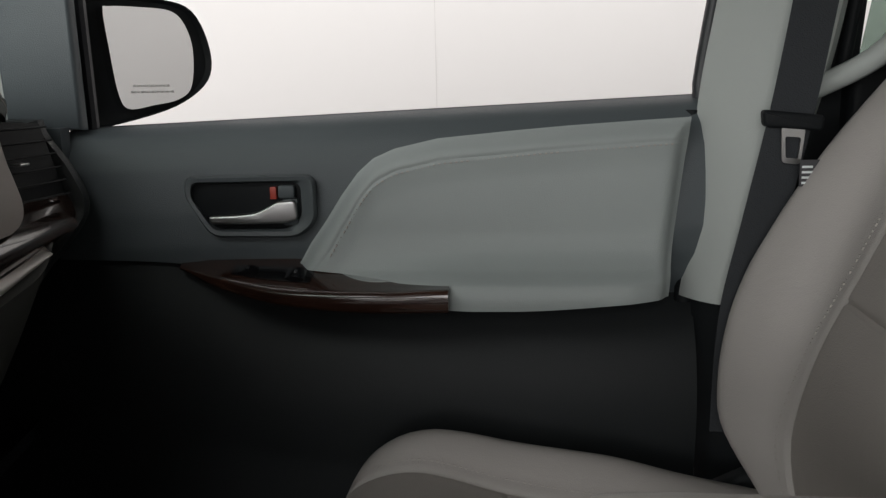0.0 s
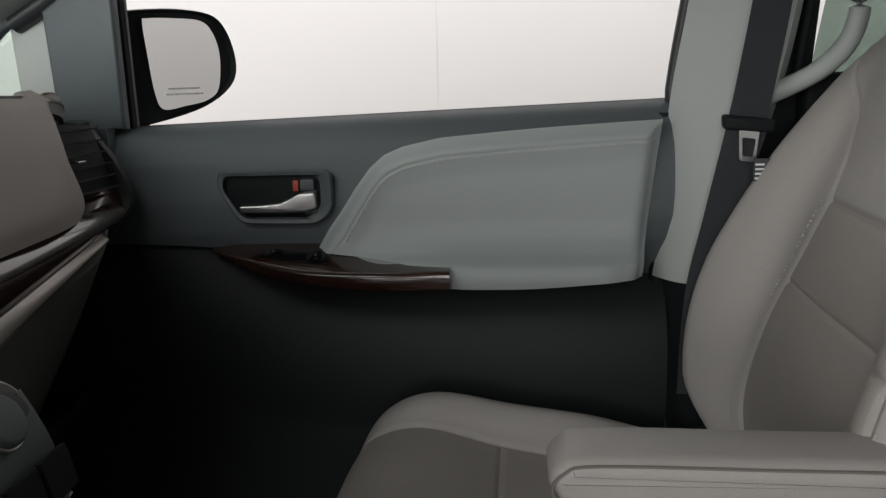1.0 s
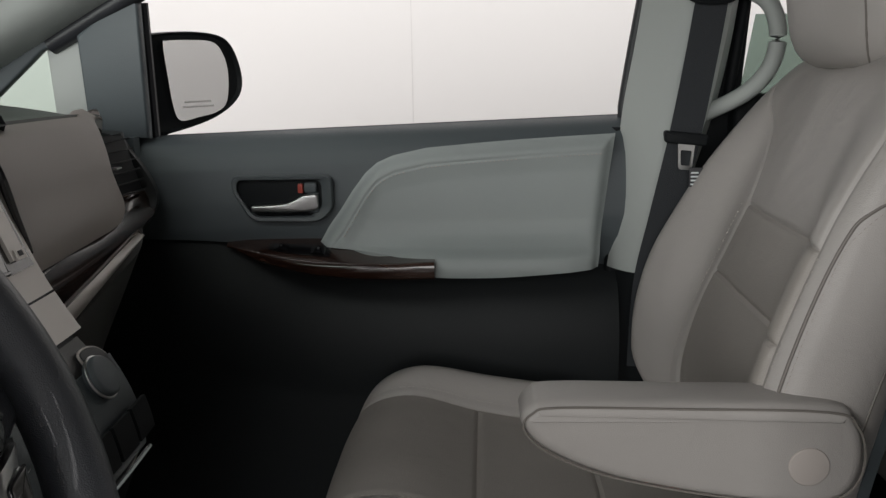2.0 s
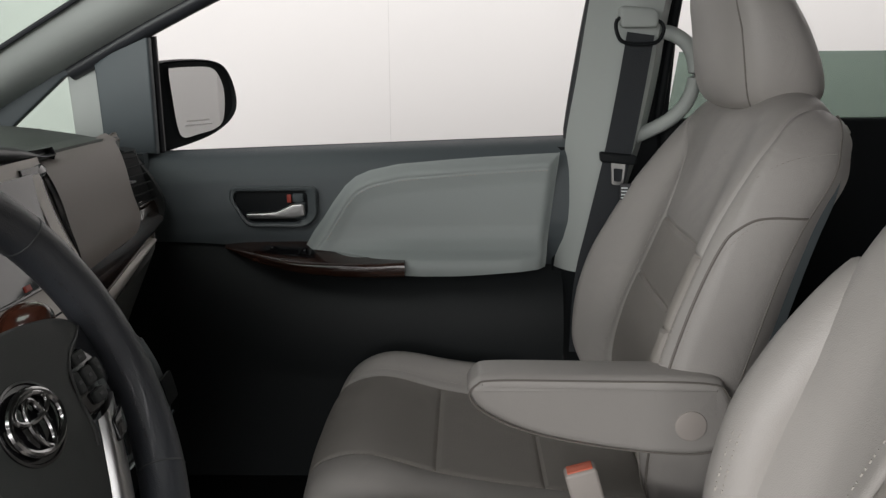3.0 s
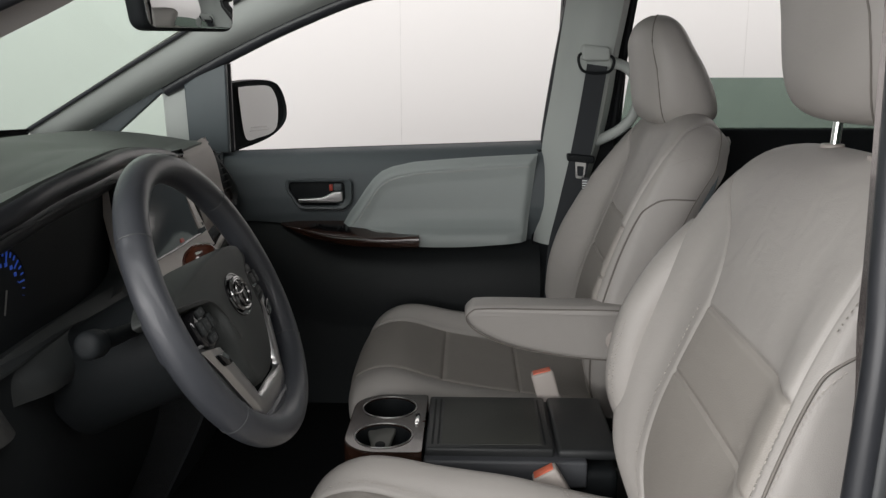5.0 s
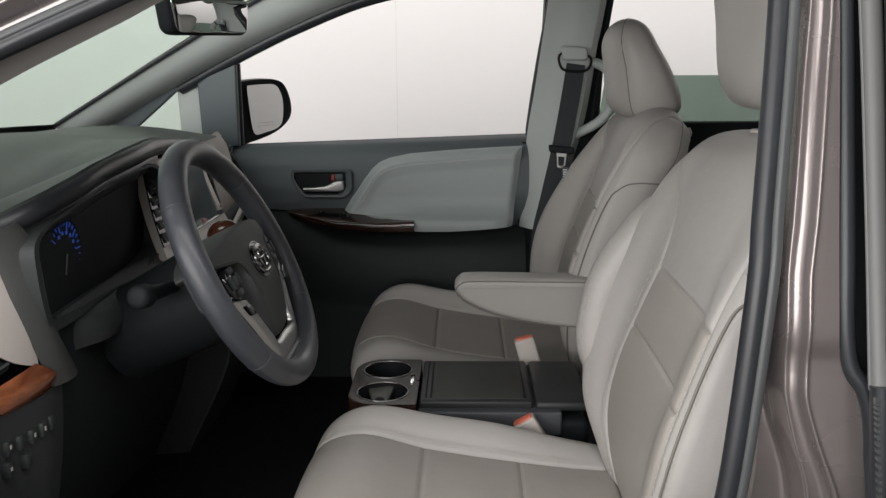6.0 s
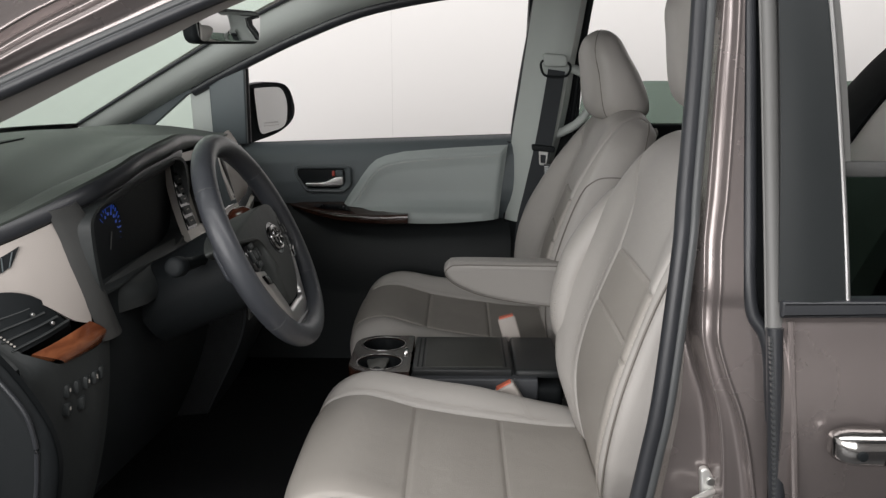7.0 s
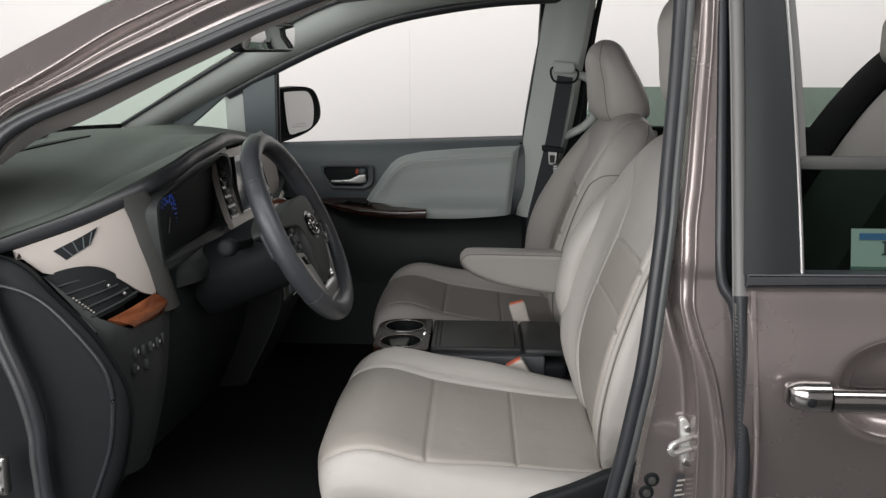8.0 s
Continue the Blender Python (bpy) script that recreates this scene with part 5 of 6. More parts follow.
part("door_skin", sheet(outer_skin, 230, 130, 0.02, away=(0, 1, 0)), PAINT, ddoor, "brown metallic door skin")
part("belt_moulding", prism(round_poly([(0.845, 1.062), (0.845, 1.082), (2.1, 1.092), (2.1, 1.072)], 0.003), lambda a, b, d: (a, -0.912 + d, b), 0.03, 0.004), RUBBER, ddoor, "black window moulding")
part("post_trim", sheet(lambda u, v: (0.843 - 0.006 * u + (0.078 - 0.031 * u) * v, -0.905 + 0.105 * u * u * 0.6 + 0.06 * u - 0.006 * math.sin(v * math.pi), 1.08 + 0.52 * u), 20, 8, 0.02, away=(0, 1, 0)), POST, ddoor, "satin black window post")
part("front_seal", tube(curve_pts([(0.842, -0.905, 1.045), (0.8405, -0.866, 1.20), (0.8405, -0.813, 1.39), (0.8405, -0.757, 1.56)], 24), 0.0095, 12, flat=0.7), SEAL_PALE, ddoor, "pale grey post seal")
part("gap_backing", sheet(lambda u, v: (0.800 + 0.070 * v, interp(1.03 + 0.57 * u, [(1.03, -0.862), (1.134, -0.846), (1.446, -0.772), (1.60, -0.706)]), 1.03 + 0.57 * u), 12, 4, 0.006, away=(0, 1, 0)), BLACK, ddoor, "black inner face of the door gap")
part("seal_bead", tube(curve_pts([(0.832, -0.904, 1.045), (0.8305, -0.866, 1.20), (0.8300, -0.812, 1.39), (0.8295, -0.755, 1.56)], 24), 0.0016, 8), SEAL_PALE, ddoor, "thin pale bead along the post seal")
es = part("edge_seal", tube(curve_pts([(0.861, -0.915, 0.35), (0.857, -0.928, 0.75), (0.848, -0.923, 0.90), (0.840, -0.908, 1.05)], 24), 0.010, 10), RUBBER, ddoor, "ribbed black door edge seal")
for i in range(60):
    p = cr([(0.853, -0.932, 0.70), (0.849, -0.931, 0.80), (0.841, -0.930, 0.92), (0.833, -0.915, 1.04)], i / 59)
    part("bead", box(p[0] - 0.0016, p[0] + 0.0016, p[1] - 0.004, p[1] + 0.002, p[2] - 0.0016, p[2] + 0.0016, 0), SEAL_GREY, es)
part("skin_edge", tube(curve_pts([(0.867, -0.950, 0.35), (0.868, -0.949, 0.75), (0.863, -0.941, 0.90), (0.854, -0.917, 1.06)], 24), 0.004, 8), PAINT, ddoor)
part("gap_seal", tube(curve_pts([(0.849, -0.893, 0.93), (0.845, -0.889, 1.00), (0.838, -0.884, 1.035), (0.824, -0.878, 1.058), (0.8185, -0.872, 1.10), (0.818, -0.858, 1.17), (0.8195, -0.802, 1.39), (0.8195, -0.752, 1.56)], 40), 0.0085, 10), RUBBER, ddoor, "black rubber gap seal")
part("glass_channel", tube([(0.922 - 0.037 * u, -0.906 + 0.063 * u * u + 0.06 * u, 1.08 + 0.52 * u) for u in [i / 16 for i in range(17)]], 0.0028, 8), SILVER, ddoor, "thin bright glass channel")
part("inner_post_trim", sheet(lambda u, v: (0.910 - 0.030 * u + 0.022 * v, -0.868 + 0.045 * u + 0.060 * u * u + 0.012 * v, 1.235 + 0.37 * u), 14, 4, 0.008, away=(-1, 1, 0)), SEAL_PALE, ddoor, "grey inner window post trim")
dg = part("window_glass", sheet(lambda u, v: (0.918 + 1.12 * u, -0.890 + 0.035 * v, 1.07 + 0.165 * v), 8, 8, 0.004, away=(0, 1, 0)), GLASS_DARK, ddoor, "dark privacy glass lowered halfway")
dg.visible_shadow = False
part("glass_edge", box(0.922, 2.04, -0.862, -0.848, 1.219, 1.237, 0.002), CHEEK, ddoor, "grey upper glass edge")
part("inner_panel", box(0.90, 2.04, -0.86, -0.80, 0.42, 1.06, 0.012), BLACK, ddoor)
def bar_loft(x0, x1, z, h, y, d, taper, run=0.12):
    """Rounded pull bar along x, bulging outwards."""
    rows = []
    for i in range(41):
        f = (i / 40) ** 1.6
        k = (math.sqrt(max(0, 1 - (1 - min(1, f / run)) ** 2)) if taper[0] else 1) * (math.sin(min(1, (1 - f) / 0.12) * math.pi / 2) if taper[1] else 1)
        k = max(k, 0.03)
        rows.append([(x0 + (x1 - x0) * f, y - d * max(0, math.cos(t)) ** 0.6 * k if math.cos(t) > 0 else y + 0.006, z + h * 0.5 * math.sin(t) * (0.42 + 0.58 * k)) for t in [2 * math.pi * j / 24 for j in range(24)]])
    return from_rows(rows, close_v=True, caps=True)


part("door_handle", bar_loft(0.951, 1.17, 0.923, 0.034, -0.960, 0.020, (False, True)), HANDLE, ddoor, "chrome pull handle")
part("handle_cap", bar_loft(0.895, 0.948, 0.927, 0.042, -0.955, 0.024, (True, False), 0.55), HANDLE, ddoor, "chrome handle cap with lock button")
part("handle_foot", box(0.915, 0.955, -0.957, -0.930, 0.912, 0.934, 0.004), BLACK, ddoor)
part("lock_button", disc((0.922, -0.976, 0.924), (0, -1, 0), 0.006, 0.005), BLACK, ddoor)
stk = thing("window_sticker", (1.08, -0.883, 1.08), "white price sticker with blue bar behind the sliding door glass", "sticker")


def sticker_at(x, z, d=0.0):
    return (x, -0.8835 + 0.2 * (z - 1.081) - d, z)


part("paper", sheet(lambda u, v: sticker_at(0.996 + 0.16 * u, 1.081 + 0.058 * v), 4, 4, 0.0006, away=(0, 1, 0)), STICKER_DIM, stk)
part("heading_bar", sheet(lambda u, v: sticker_at(1.007 + 0.12 * u, 1.124 + 0.009 * v, 0.0012), 2, 2, 0.0006, away=(0, 1, 0)), BLUE, stk, "dark blue heading bar")
for x_, z_, w_, h_ in ((1.041, 1.104, 0.0035, 0.018), (1.038, 1.1035, 0.014, 0.0022), (1.038, 1.120, 0.0095, 0.0022)):
    part("letter_stroke", sheet(lambda u, v: sticker_at(x_ + w_ * u, z_ + h_ * v, 0.0012), 1, 1, 0.0006, away=(0, 1, 0)), INK, stk)

# ---- door striker on the B pillar ----
stri = thing("door_striker", (0.79, -0.865, 0.80), "bare steel door striker bolted to the pillar", "door striker")
part("plate", prism(round_poly([(0.777, 0.853), (0.787, 0.855), (0.798, 0.836), (0.803, 0.812), (0.801, 0.790), (0.793, 0.773), (0.784, 0.782)], 0.005), lambda a, b, d: (a, -0.871 + d, b), 0.012, 0.003), ZINC, stri)
part("loop", tube(curve_pts([(0.794, -0.872, 0.825), (0.780, -0.884, 0.825), (0.766, -0.894, 0.824), (0.760, -0.897, 0.817), (0.766, -0.894, 0.809), (0.780, -0.884, 0.808), (0.796, -0.872, 0.808)], 28), 0.0046, 10), ZINC, stri)
for zz in (0.838, 0.785):
    part("bolt", disc((0.791, -0.869, zz), (0, -1, 0), 0.006, 0.005, 12), STEEL, stri)
for px_, pz_ in ((0.745, 0.750), (0.738, 0.729)):
    pl = thing("pillar_plug", (px_, -0.855, pz_), "round black rubber plug in the pillar", "plug", "pillar plugs")
    part("collar", disc((px_, -0.852, pz_), (0, -1, 0), 0.012, 0.008, 24, 0.003), BLACK, pl)
    part("bolt_head", disc((px_, -0.858, pz_), (0, -1, 0), 0.0065, 0.006, 6, 0.001), CHEEK, pl)
lab = thing("pillar_label", (0.778, -0.860, 0.70), "black tyre information label on the pillar", "label")
def label_at(a, b, d):
    """a across and b down the label, which leans with the pillar edge."""
    return (0.779 + a - 0.16 * b, -0.862 - d + 0.3 * a, 0.763 - b)


part("backing", sheet(lambda u, v: label_at(0.024 * u, 0.075 * v, 0.006), 3, 3, 0.001, away=(0, 1, 0)), INK, lab)
for i in range(8):
    part("print_bar", sheet(lambda u, v: label_at(0.004 + (0.010 + 0.006 * (i % 3 == 0)) * u, 0.008 + i * 0.008 + 0.0028 * v, 0.0074), 1, 1, 0.0005, away=(0, 1, 0)), THREAD, lab, smooth=False)

# ---- rear view mirror ----
rv = thing("rear_view_mirror", (-0.03, 0.03, 1.38), "black rear view mirror hanging from the windscreen", "mirror")
RV = round_poly([(-0.127, 0.036), (0.127, 0.036), (0.122, -0.036), (-0.110, -0.040)], 0.020, 6)
rm = Matrix.Translation((-0.03, 0.03, 1.425)) @ Euler((0, radians(1.5), radians(-21))).to_matrix().to_4x4()
part("housing", prism(RV, lambda a, b, d: rm @ Vector((0.012 - d, a, b)), 0.036, 0.012, 4), BLACK, rv)
part("mirror_glass", prism([(a * 0.93, b * 0.86) for a, b in RV], lambda a, b, d: rm @ Vector((0.0135 - d, a, b)), 0.003, 0.0006), MIRROR, rv)
part("stem", tube([rm @ Vector((-0.02, 0, 0.01)), (-0.11, 0.0, 1.475), (-0.14, 0.0, 1.53)], 0.010, 10), BLACK, rv)

# ---- dashboard ----
dash = thing("dashboard", (-0.25, 0.0, 0.45), "dark dashboard with beige panels and wood trim", "dashboard")
# the rolled rear edge, station by station across the van: y, x, z
DASH_EDGE = [(-0.80, -0.310, 1.052), (-0.75, -0.228, 1.078), (-0.70, -0.150, 1.105), (-0.62, -0.078, 1.140), (-0.52, -0.058, 1.158), (-0.42, -0.058, 1.170), (-0.28, -0.060, 1.178), (-0.15, -0.080, 1.177), (0.0, -0.095, 1.170), (0.145, -0.108, 1.160), (0.30, -0.125, 1.158), (0.45, -0.140, 1.156), (0.58, -0.160, 1.150), (0.66, -0.190, 1.136), (0.72, -0.235, 1.122), (0.80, -0.30, 1.110)]
EDGE_N = 160
EDGE_TAB = [cr(DASH_EDGE, i / EDGE_N) for i in range(EDGE_N + 1)]


def edge(y):
    return lerp(y, [(p[0], p[1]) for p in EDGE_TAB]), lerp(y, [(p[0], p[2]) for p in EDGE_TAB])


def roll_h(y):
    """Height of the rolled edge band: tall over the driver, gone on the passenger side."""
    return interp(y, [(-0.8, 0.022), (-0.6, 0.030), (-0.2, 0.032), (0.10, 0.020), (0.20, 0.004), (0.8, 0.003)])


def dash_top(u, v):
    y = -0.80 + 1.60 * v
    ex, ez = edge(y)
    h = roll_h(y)
    ez += h
    ex -= 0.012
    fx, fz = -0.72 + 0.10 * (2 * v - 1) ** 2, 1.150
    x = fx + (ex - fx) * u
    hump = 0.030 * math.sin(min(1, u * 1.1) * math.pi) ** 0.9 * (1 - abs(2 * v - 1) ** 5)
    # a soft valley behind the driver hood
    hump -= 0.010 * math.exp(-((u - 0.80) / 0.07) ** 2) * interp(y, [(-0.75, 0), (-0.6, 1), (0.0, 0.8), (0.15, 0)])
    # a crease where the hood lip rises out of that valley
    c = u - interp(y, [(-0.80, 0.90), (-0.72, 0.905), (-0.61, 0.885), (-0.46, 0.925), (-0.35, 0.975)])
    hump -= 0.015 * (math.exp(c / 0.09) if c < 0 else math.exp(-c / 0.028)) * interp(y, [(-0.80, 0.5), (-0.6, 1), (-0.45, 0.9), (-0.32, 0.0)])
    z = fz + (ez - fz) * u ** 0.8 + hump
    return (x, y, z)


part("dash_top", sheet(dash_top, 130, 110, 0.02, away=(0, 0, -1)), DASH, dash, "dark soft-touch dashboard top")


def defroster(u, v):
    """Lens-shaped slot lying on the dash top near the windscreen."""
    y = -0.52 + 0.19 * u
    x = -0.366 + 0.062 * u + (v - 0.5) * 0.020 * math.sin(math.pi * u) ** 0.6
    ex, ez = edge(y)
    fx = -0.72 + 0.10 * (y / 0.80) ** 2
    p = dash_top((x - fx) / (ex - 0.012 - fx), (y + 0.80) / 1.60)
    return (p[0], p[1], p[2] + 0.0025)


part("defroster_vent", sheet(defroster, 24, 4, 0.003, away=(0, 0, -1)), BLACK, dash, "black defroster slot")


def roll_band(u, v):
    y = -0.80 + 1.02 * v
    ex, ez = edge(y)
    h = roll_h(y)
    a = math.pi * (0.15 + 0.85 * u)
    return (ex - 0.010 + 0.016 * math.sin(a), y, ez + h * (0.5 + 0.55 * math.cos(a)))


part("rolled_edge", sheet(roll_band, 14, 90, 0.012, away=(-1, 0, 0)), RUBBER, dash, "smooth dark rolled edge of the dash")


def dash_face(y0, y1, pts, nu=18, nv=30, thick=0.015):
    """A band of the dash below the edge: pts are (offset behind the edge, drop) rows."""
    def fn(u, v):
        y = y0 + (y1 - y0) * v
        ex, ez = edge(y)
        dx_, dz_ = cr(pts, u)
        return (ex + dx_, y, ez - dz_)
    return sheet(fn, nu, nv, thick, away=(-1, 0, 0))


part("hood_lining", dash_face(-0.66, -0.12, [(-0.030, -0.020), (-0.010, -0.006), (-0.006, 0.010), (-0.014, 0.026), (-0.035, 0.034)], 10, 40, 0.008), RUBBER, dash)


# passenger side: beige panel, vent, wood strip, pale strip, glove box
def pass_panel(u, v):
    far = lerp(u, [(0, 0.52), (0.03, 0.59), (0.07, 0.645), (0.12, 0.690), (0.16, 0.706), (0.185, 0.700), (0.215, 0.640), (0.25, 0.612), (0.32, 0.604), (0.5, 0.594), (0.75, 0.569), (0.88, 0.548), (0.95, 0.530), (1.0, 0.500)])
    y = 0.148 + (far - 0.148) * v
    ex, ez = edge(min(y, 0.72))
    dx_, dz_ = cr([(-0.010, 0.000), (0.012, 0.012), (0.028, 0.045), (0.038, 0.085), (0.048, 0.125), (0.046, 0.150)], u)
    swell = interp(y, [(0.14, 1.0), (0.40, 0.9), (0.55, 0.5), (0.63, 0.25), (0.72, 0.3)])
    tuck = 0.034 * interp(y, [(0.48, 0), (0.62, 0.85), (0.70, 0.5)]) * interp(u, [(0, 0.2), (0.2, 1), (0.5, 0.75), (0.92, 0)])
    return (ex + dx_ * swell - tuck, y, ez - dz_)


part("passenger_panel", sheet(pass_panel, 64, 40, 0.015, away=(-1, 0, 0)), BEIGE, dash, "beige passenger dash panel")
part("panel_seam", tube([Vector(pass_panel(i / 20, 0.0)) + Vector((0.0, -0.004, 0)) for i in range(21)], 0.005, 8), GLOSS, dash)


def band(y0, y1, top, bottom, depth=0.012, n=30, bulge=0.008):
    """A strip between two lines given at its ends as (x, z)."""
    def fn(u, v):
        y = y0 + (y1 - y0) * v
        a = [top[0][i] + (top[1][i] - top[0][i]) * v for i in (0, 1)]
        b = [bottom[0][i] + (bottom[1][i] - bottom[0][i]) * v for i in (0, 1)]
        k = math.sin(u * math.pi)
        return (a[0] + (b[0] - a[0]) * u + bulge * k, y, a[1] + (b[1] - a[1]) * u)
    return sheet(fn, 10, n, depth, away=(-1, 0, 0))


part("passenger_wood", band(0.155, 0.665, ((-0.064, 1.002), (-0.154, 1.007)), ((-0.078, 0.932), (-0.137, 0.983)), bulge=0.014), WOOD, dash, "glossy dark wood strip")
part("passenger_strip", band(0.155, 0.568, ((-0.074, 0.934), (-0.1215, 0.976)), ((-0.086, 0.894), (-0.1175, 0.968))), SILVER_BEIGE, dash, "pale satin strip")
def glove(u, v):
    """Glove box door: hangs below the pale strip and draws away forwards at its outer end, rounding towards the door."""
    y = 0.15 + 0.575 * v
    k = v ** 1.6
    tx, tz = -0.086 + (-0.116 + 0.086) * v, 0.897 + (0.982 - 0.897) * v
    bx = -0.130 - 0.250 * k
    wrap = interp(v, [(0.66, 0), (0.80, 0.22), (1.0, 1)])
    tz += 0.022 * interp(v, [(0.62, 0), (0.82, 1), (1.0, 1)])
    z = tz + (0.690 - tz) * u
    x = tx + (bx - tx) * u + 0.024 * math.sin(u * math.pi) * (1 - k) - 0.095 * wrap
    return (x, y, z)


part("glove_box", sheet(glove, 28, 44, 0.012, away=(-1, 0, 0)), GLOVE, dash, "dark grey glove box door")
part("lower_pad", band(0.15, 0.80, ((-0.13, 0.702), (-0.25, 0.702)), ((-0.45, 0.55), (-0.45, 0.55)), bulge=0.0), BLACK, dash)
def dash_end(u, v):
    """Rounded outer end of the dash: a quarter turn from its face towards the door, drawing away forwards below."""
    z = 1.116 - 0.40 * u
    x0 = interp(z, [(0.716, -0.345), (0.83, -0.252), (0.92, -0.192), (0.975, -0.150), (1.01, -0.142), (1.05, -0.158), (1.116, -0.196)])
    y0 = interp(z, [(0.716, 0.640), (0.90, 0.650), (0.965, 0.672), (0.995, 0.706), (1.116, 0.712)])
    a = v * math.pi / 2
    return (x0 - 0.13 * (1 - math.cos(a)), y0 + (0.796 - y0) * math.sin(a), z)


part("dash_end", sheet(dash_end, 30, 18, 0.02, away=(-1, 0, 0)), DASH_BLACK, dash, "dark rounded end of the dash")
# outer passenger vent with slats
pv = part("side_vent", sheet(lambda u, v: (-0.205 + 0.016 * v + 0.030 * u, 0.585 + 0.118 * v, 1.120 - 0.008 * v - 0.105 * u), 8, 8, 0.010, away=(-1, 0, 0)), BLACK, dash, "black side air vent")
for i in range(6):
    z_ = 1.024 + i * 0.0165
    k_ = (1.10 - z_) * 0.28
    part("slat", tube([(-0.190 + k_, 0.590, z_), (-0.180 + k_, 0.645, z_ + 0.001), (-0.176 + k_, 0.698, z_ + 0.002)], 0.0026, 8, flat=0.5), BLACK, pv)
part("vent_tab", box(-0.178, -0.164, 0.612, 0.632, 1.066, 1.069, 0.001), SILVER, pv)
part("vent_wood", sheet(lambda u, v: (-0.132 - 0.022 * v - 0.030 * u + 0.010 * math.sin(u * math.pi), 0.560 + 0.150 * v, 0.984 + (0.020 + 0.040 * v) * u), 10, 14, 0.010, away=(-1, 0, 0)), WOOD, dash, "glossy dark wood end of the dash strip")
# defroster slots at the passenger corner
for i in range(4):
    part("defroster_slot", box(-0.44 + i * 0.022, -0.43 + i * 0.022, 0.655, 0.70, 1.152, 1.160, 0.002), GLOSS, dash)
part("speaker_grille", prism(round_poly([(-0.50, -0.45), (-0.40, -0.48), (-0.40, -0.30), (-0.50, -0.28)], 0.02), lambda a, b, d: (a, b, 1.214 + d), 0.004, 0.001), BLACK, dash)

# driver side: beige panel with a small vent, big vent, wood corner, lower switch panel
def driver_bottom(y):
    return interp(y, [(-0.765, 1.062), (-0.760, 1.034), (-0.750, 1.030), (-0.740, 1.035), (-0.726, 1.036), (-0.704, 1.016), (-0.668, 0.979), (-0.645, 0.971)])


def driver_face(y, z, d=0.0):
    """Rear-facing surface of the dash at its driver end: slanted at the top, flat across below."""
    ex, ez = edge(y)
    k = min(1.0, max(0.0, (ez - z) / (ez - 0.935)))
    low = interp(y, [(-0.80, -0.150), (-0.75, -0.112), (-0.70, -0.086), (-0.63, -0.068)])
    x = ex + (low - ex) * k
    if z < 0.935:
        x -= 0.12 * (0.935 - z) - 0.10 * (0.935 - z) * interp(y, [(-0.72, 0), (-0.62, 1)])
    return (x + d, y, z)


def driver_panel(u, v):
    y = -0.764 + 0.119 * v
    ez = edge(y)[1]
    return driver_face(y, ez + (driver_bottom(y) - ez) * u, 0.006 * math.sin(u * math.pi * 0.9))


part("driver_panel", sheet(driver_panel, 30, 60, 0.012, away=(-1, 0, 0)), BEIGE, dash, "beige driver side dash panel")


def quad_at(c, u, v, d=0.0):
    """Point in a four-cornered field on the dash end: corners (y, z) upper left, upper right, lower right, lower left."""
    p = [(c[0][i] * (1 - v) + c[1][i] * v) * (1 - u) + (c[3][i] * (1 - v) + c[2][i] * v) * u for i in (0, 1)]
    return driver_face(p[0], p[1], d)


SMALL = ((-0.743, 1.066), (-0.701, 1.098), (-0.714, 1.072), (-0.739, 1.051))
sv = part("small_vent", sheet(lambda u, v: quad_at(SMALL, u, v, 0.0085), 6, 10, 0.003, away=(-1, 0, 0)), BLACK, dash, "small black defogger vent")
for i in range(4):
    f = 0.16 + 0.22 * i
    part("slat", tube([quad_at(SMALL, 0.03, f, 0.0105), quad_at(SMALL, 0.97, f + 0.06, 0.0105)], 0.0011, 6), DARK, sv)
VENT = ((-0.760, 1.026), (-0.672, 0.981), (-0.676, 0.975), (-0.756, 0.953))


def vent_at(u, v, d=0.0):
    """Point in the driver vent, its upper edge arched under the beige panel."""
    p = quad_at(VENT, u, v, d)
    lift = (1 - u) * 0.030 * math.sin(min(1, v * 1.1) * math.pi) ** 0.8
    return (p[0], p[1], p[2] + lift)


dv_ = part("driver_vent", sheet(lambda u, v: vent_at(u, v, -0.006), 10, 20, 0.006, away=(-1, 0, 0)), BLACK, dash, "black driver air vent")
for i in range(5):
    f = 0.10 + 0.19 * i
    y0_, z0_ = -0.755 - 0.004 * f, 0.955 + 0.066 * f
    n_ = 0.082 * (1 - f * 0.72)
    part("slat", tube([driver_face(y0_ + n_ * k / 8, z0_ + n_ * 0.30 * k / 8, 0.001) for k in range(9)], 0.0030, 8, flat=0.5), DASH_BLACK, dv_)
for u_, v_ in ((0.42, 0.42), (0.62, 0.62)):
    part("vent_tab", disc(vent_at(u_, v_, 0.003), (1, -0.6, 0), 0.0028, 0.006, 12), SILVER, dv_)
for i in range(8):
    part("vent_dial_rib", disc(driver_face(-0.757 + 0.0009 * i, 0.992 - 0.0035 * i, 0.003), (1, -0.6, 0.3), 0.0014, 0.003, 8, 0.0005), THREAD, dv_)
WOODQ = ((-0.742, 0.953), (-0.650, 0.974), (-0.612, 0.938), (-0.710, 0.929))
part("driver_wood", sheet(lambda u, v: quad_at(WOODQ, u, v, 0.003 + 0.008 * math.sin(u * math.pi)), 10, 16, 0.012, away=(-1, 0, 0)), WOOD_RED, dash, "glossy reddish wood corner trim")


def low_panel(u, v, d=0.0):
    y = -0.762 + 0.162 * v
    top = interp(y, [(-0.762, 1.03), (-0.752, 0.962), (-0.742, 0.950), (-0.710, 0.929), (-0.612, 0.936), (-0.60, 0.945)])
    z = top - (top - 0.64) * u
    return driver_face(y, z, 0.001 + d - 0.05 * u * u)


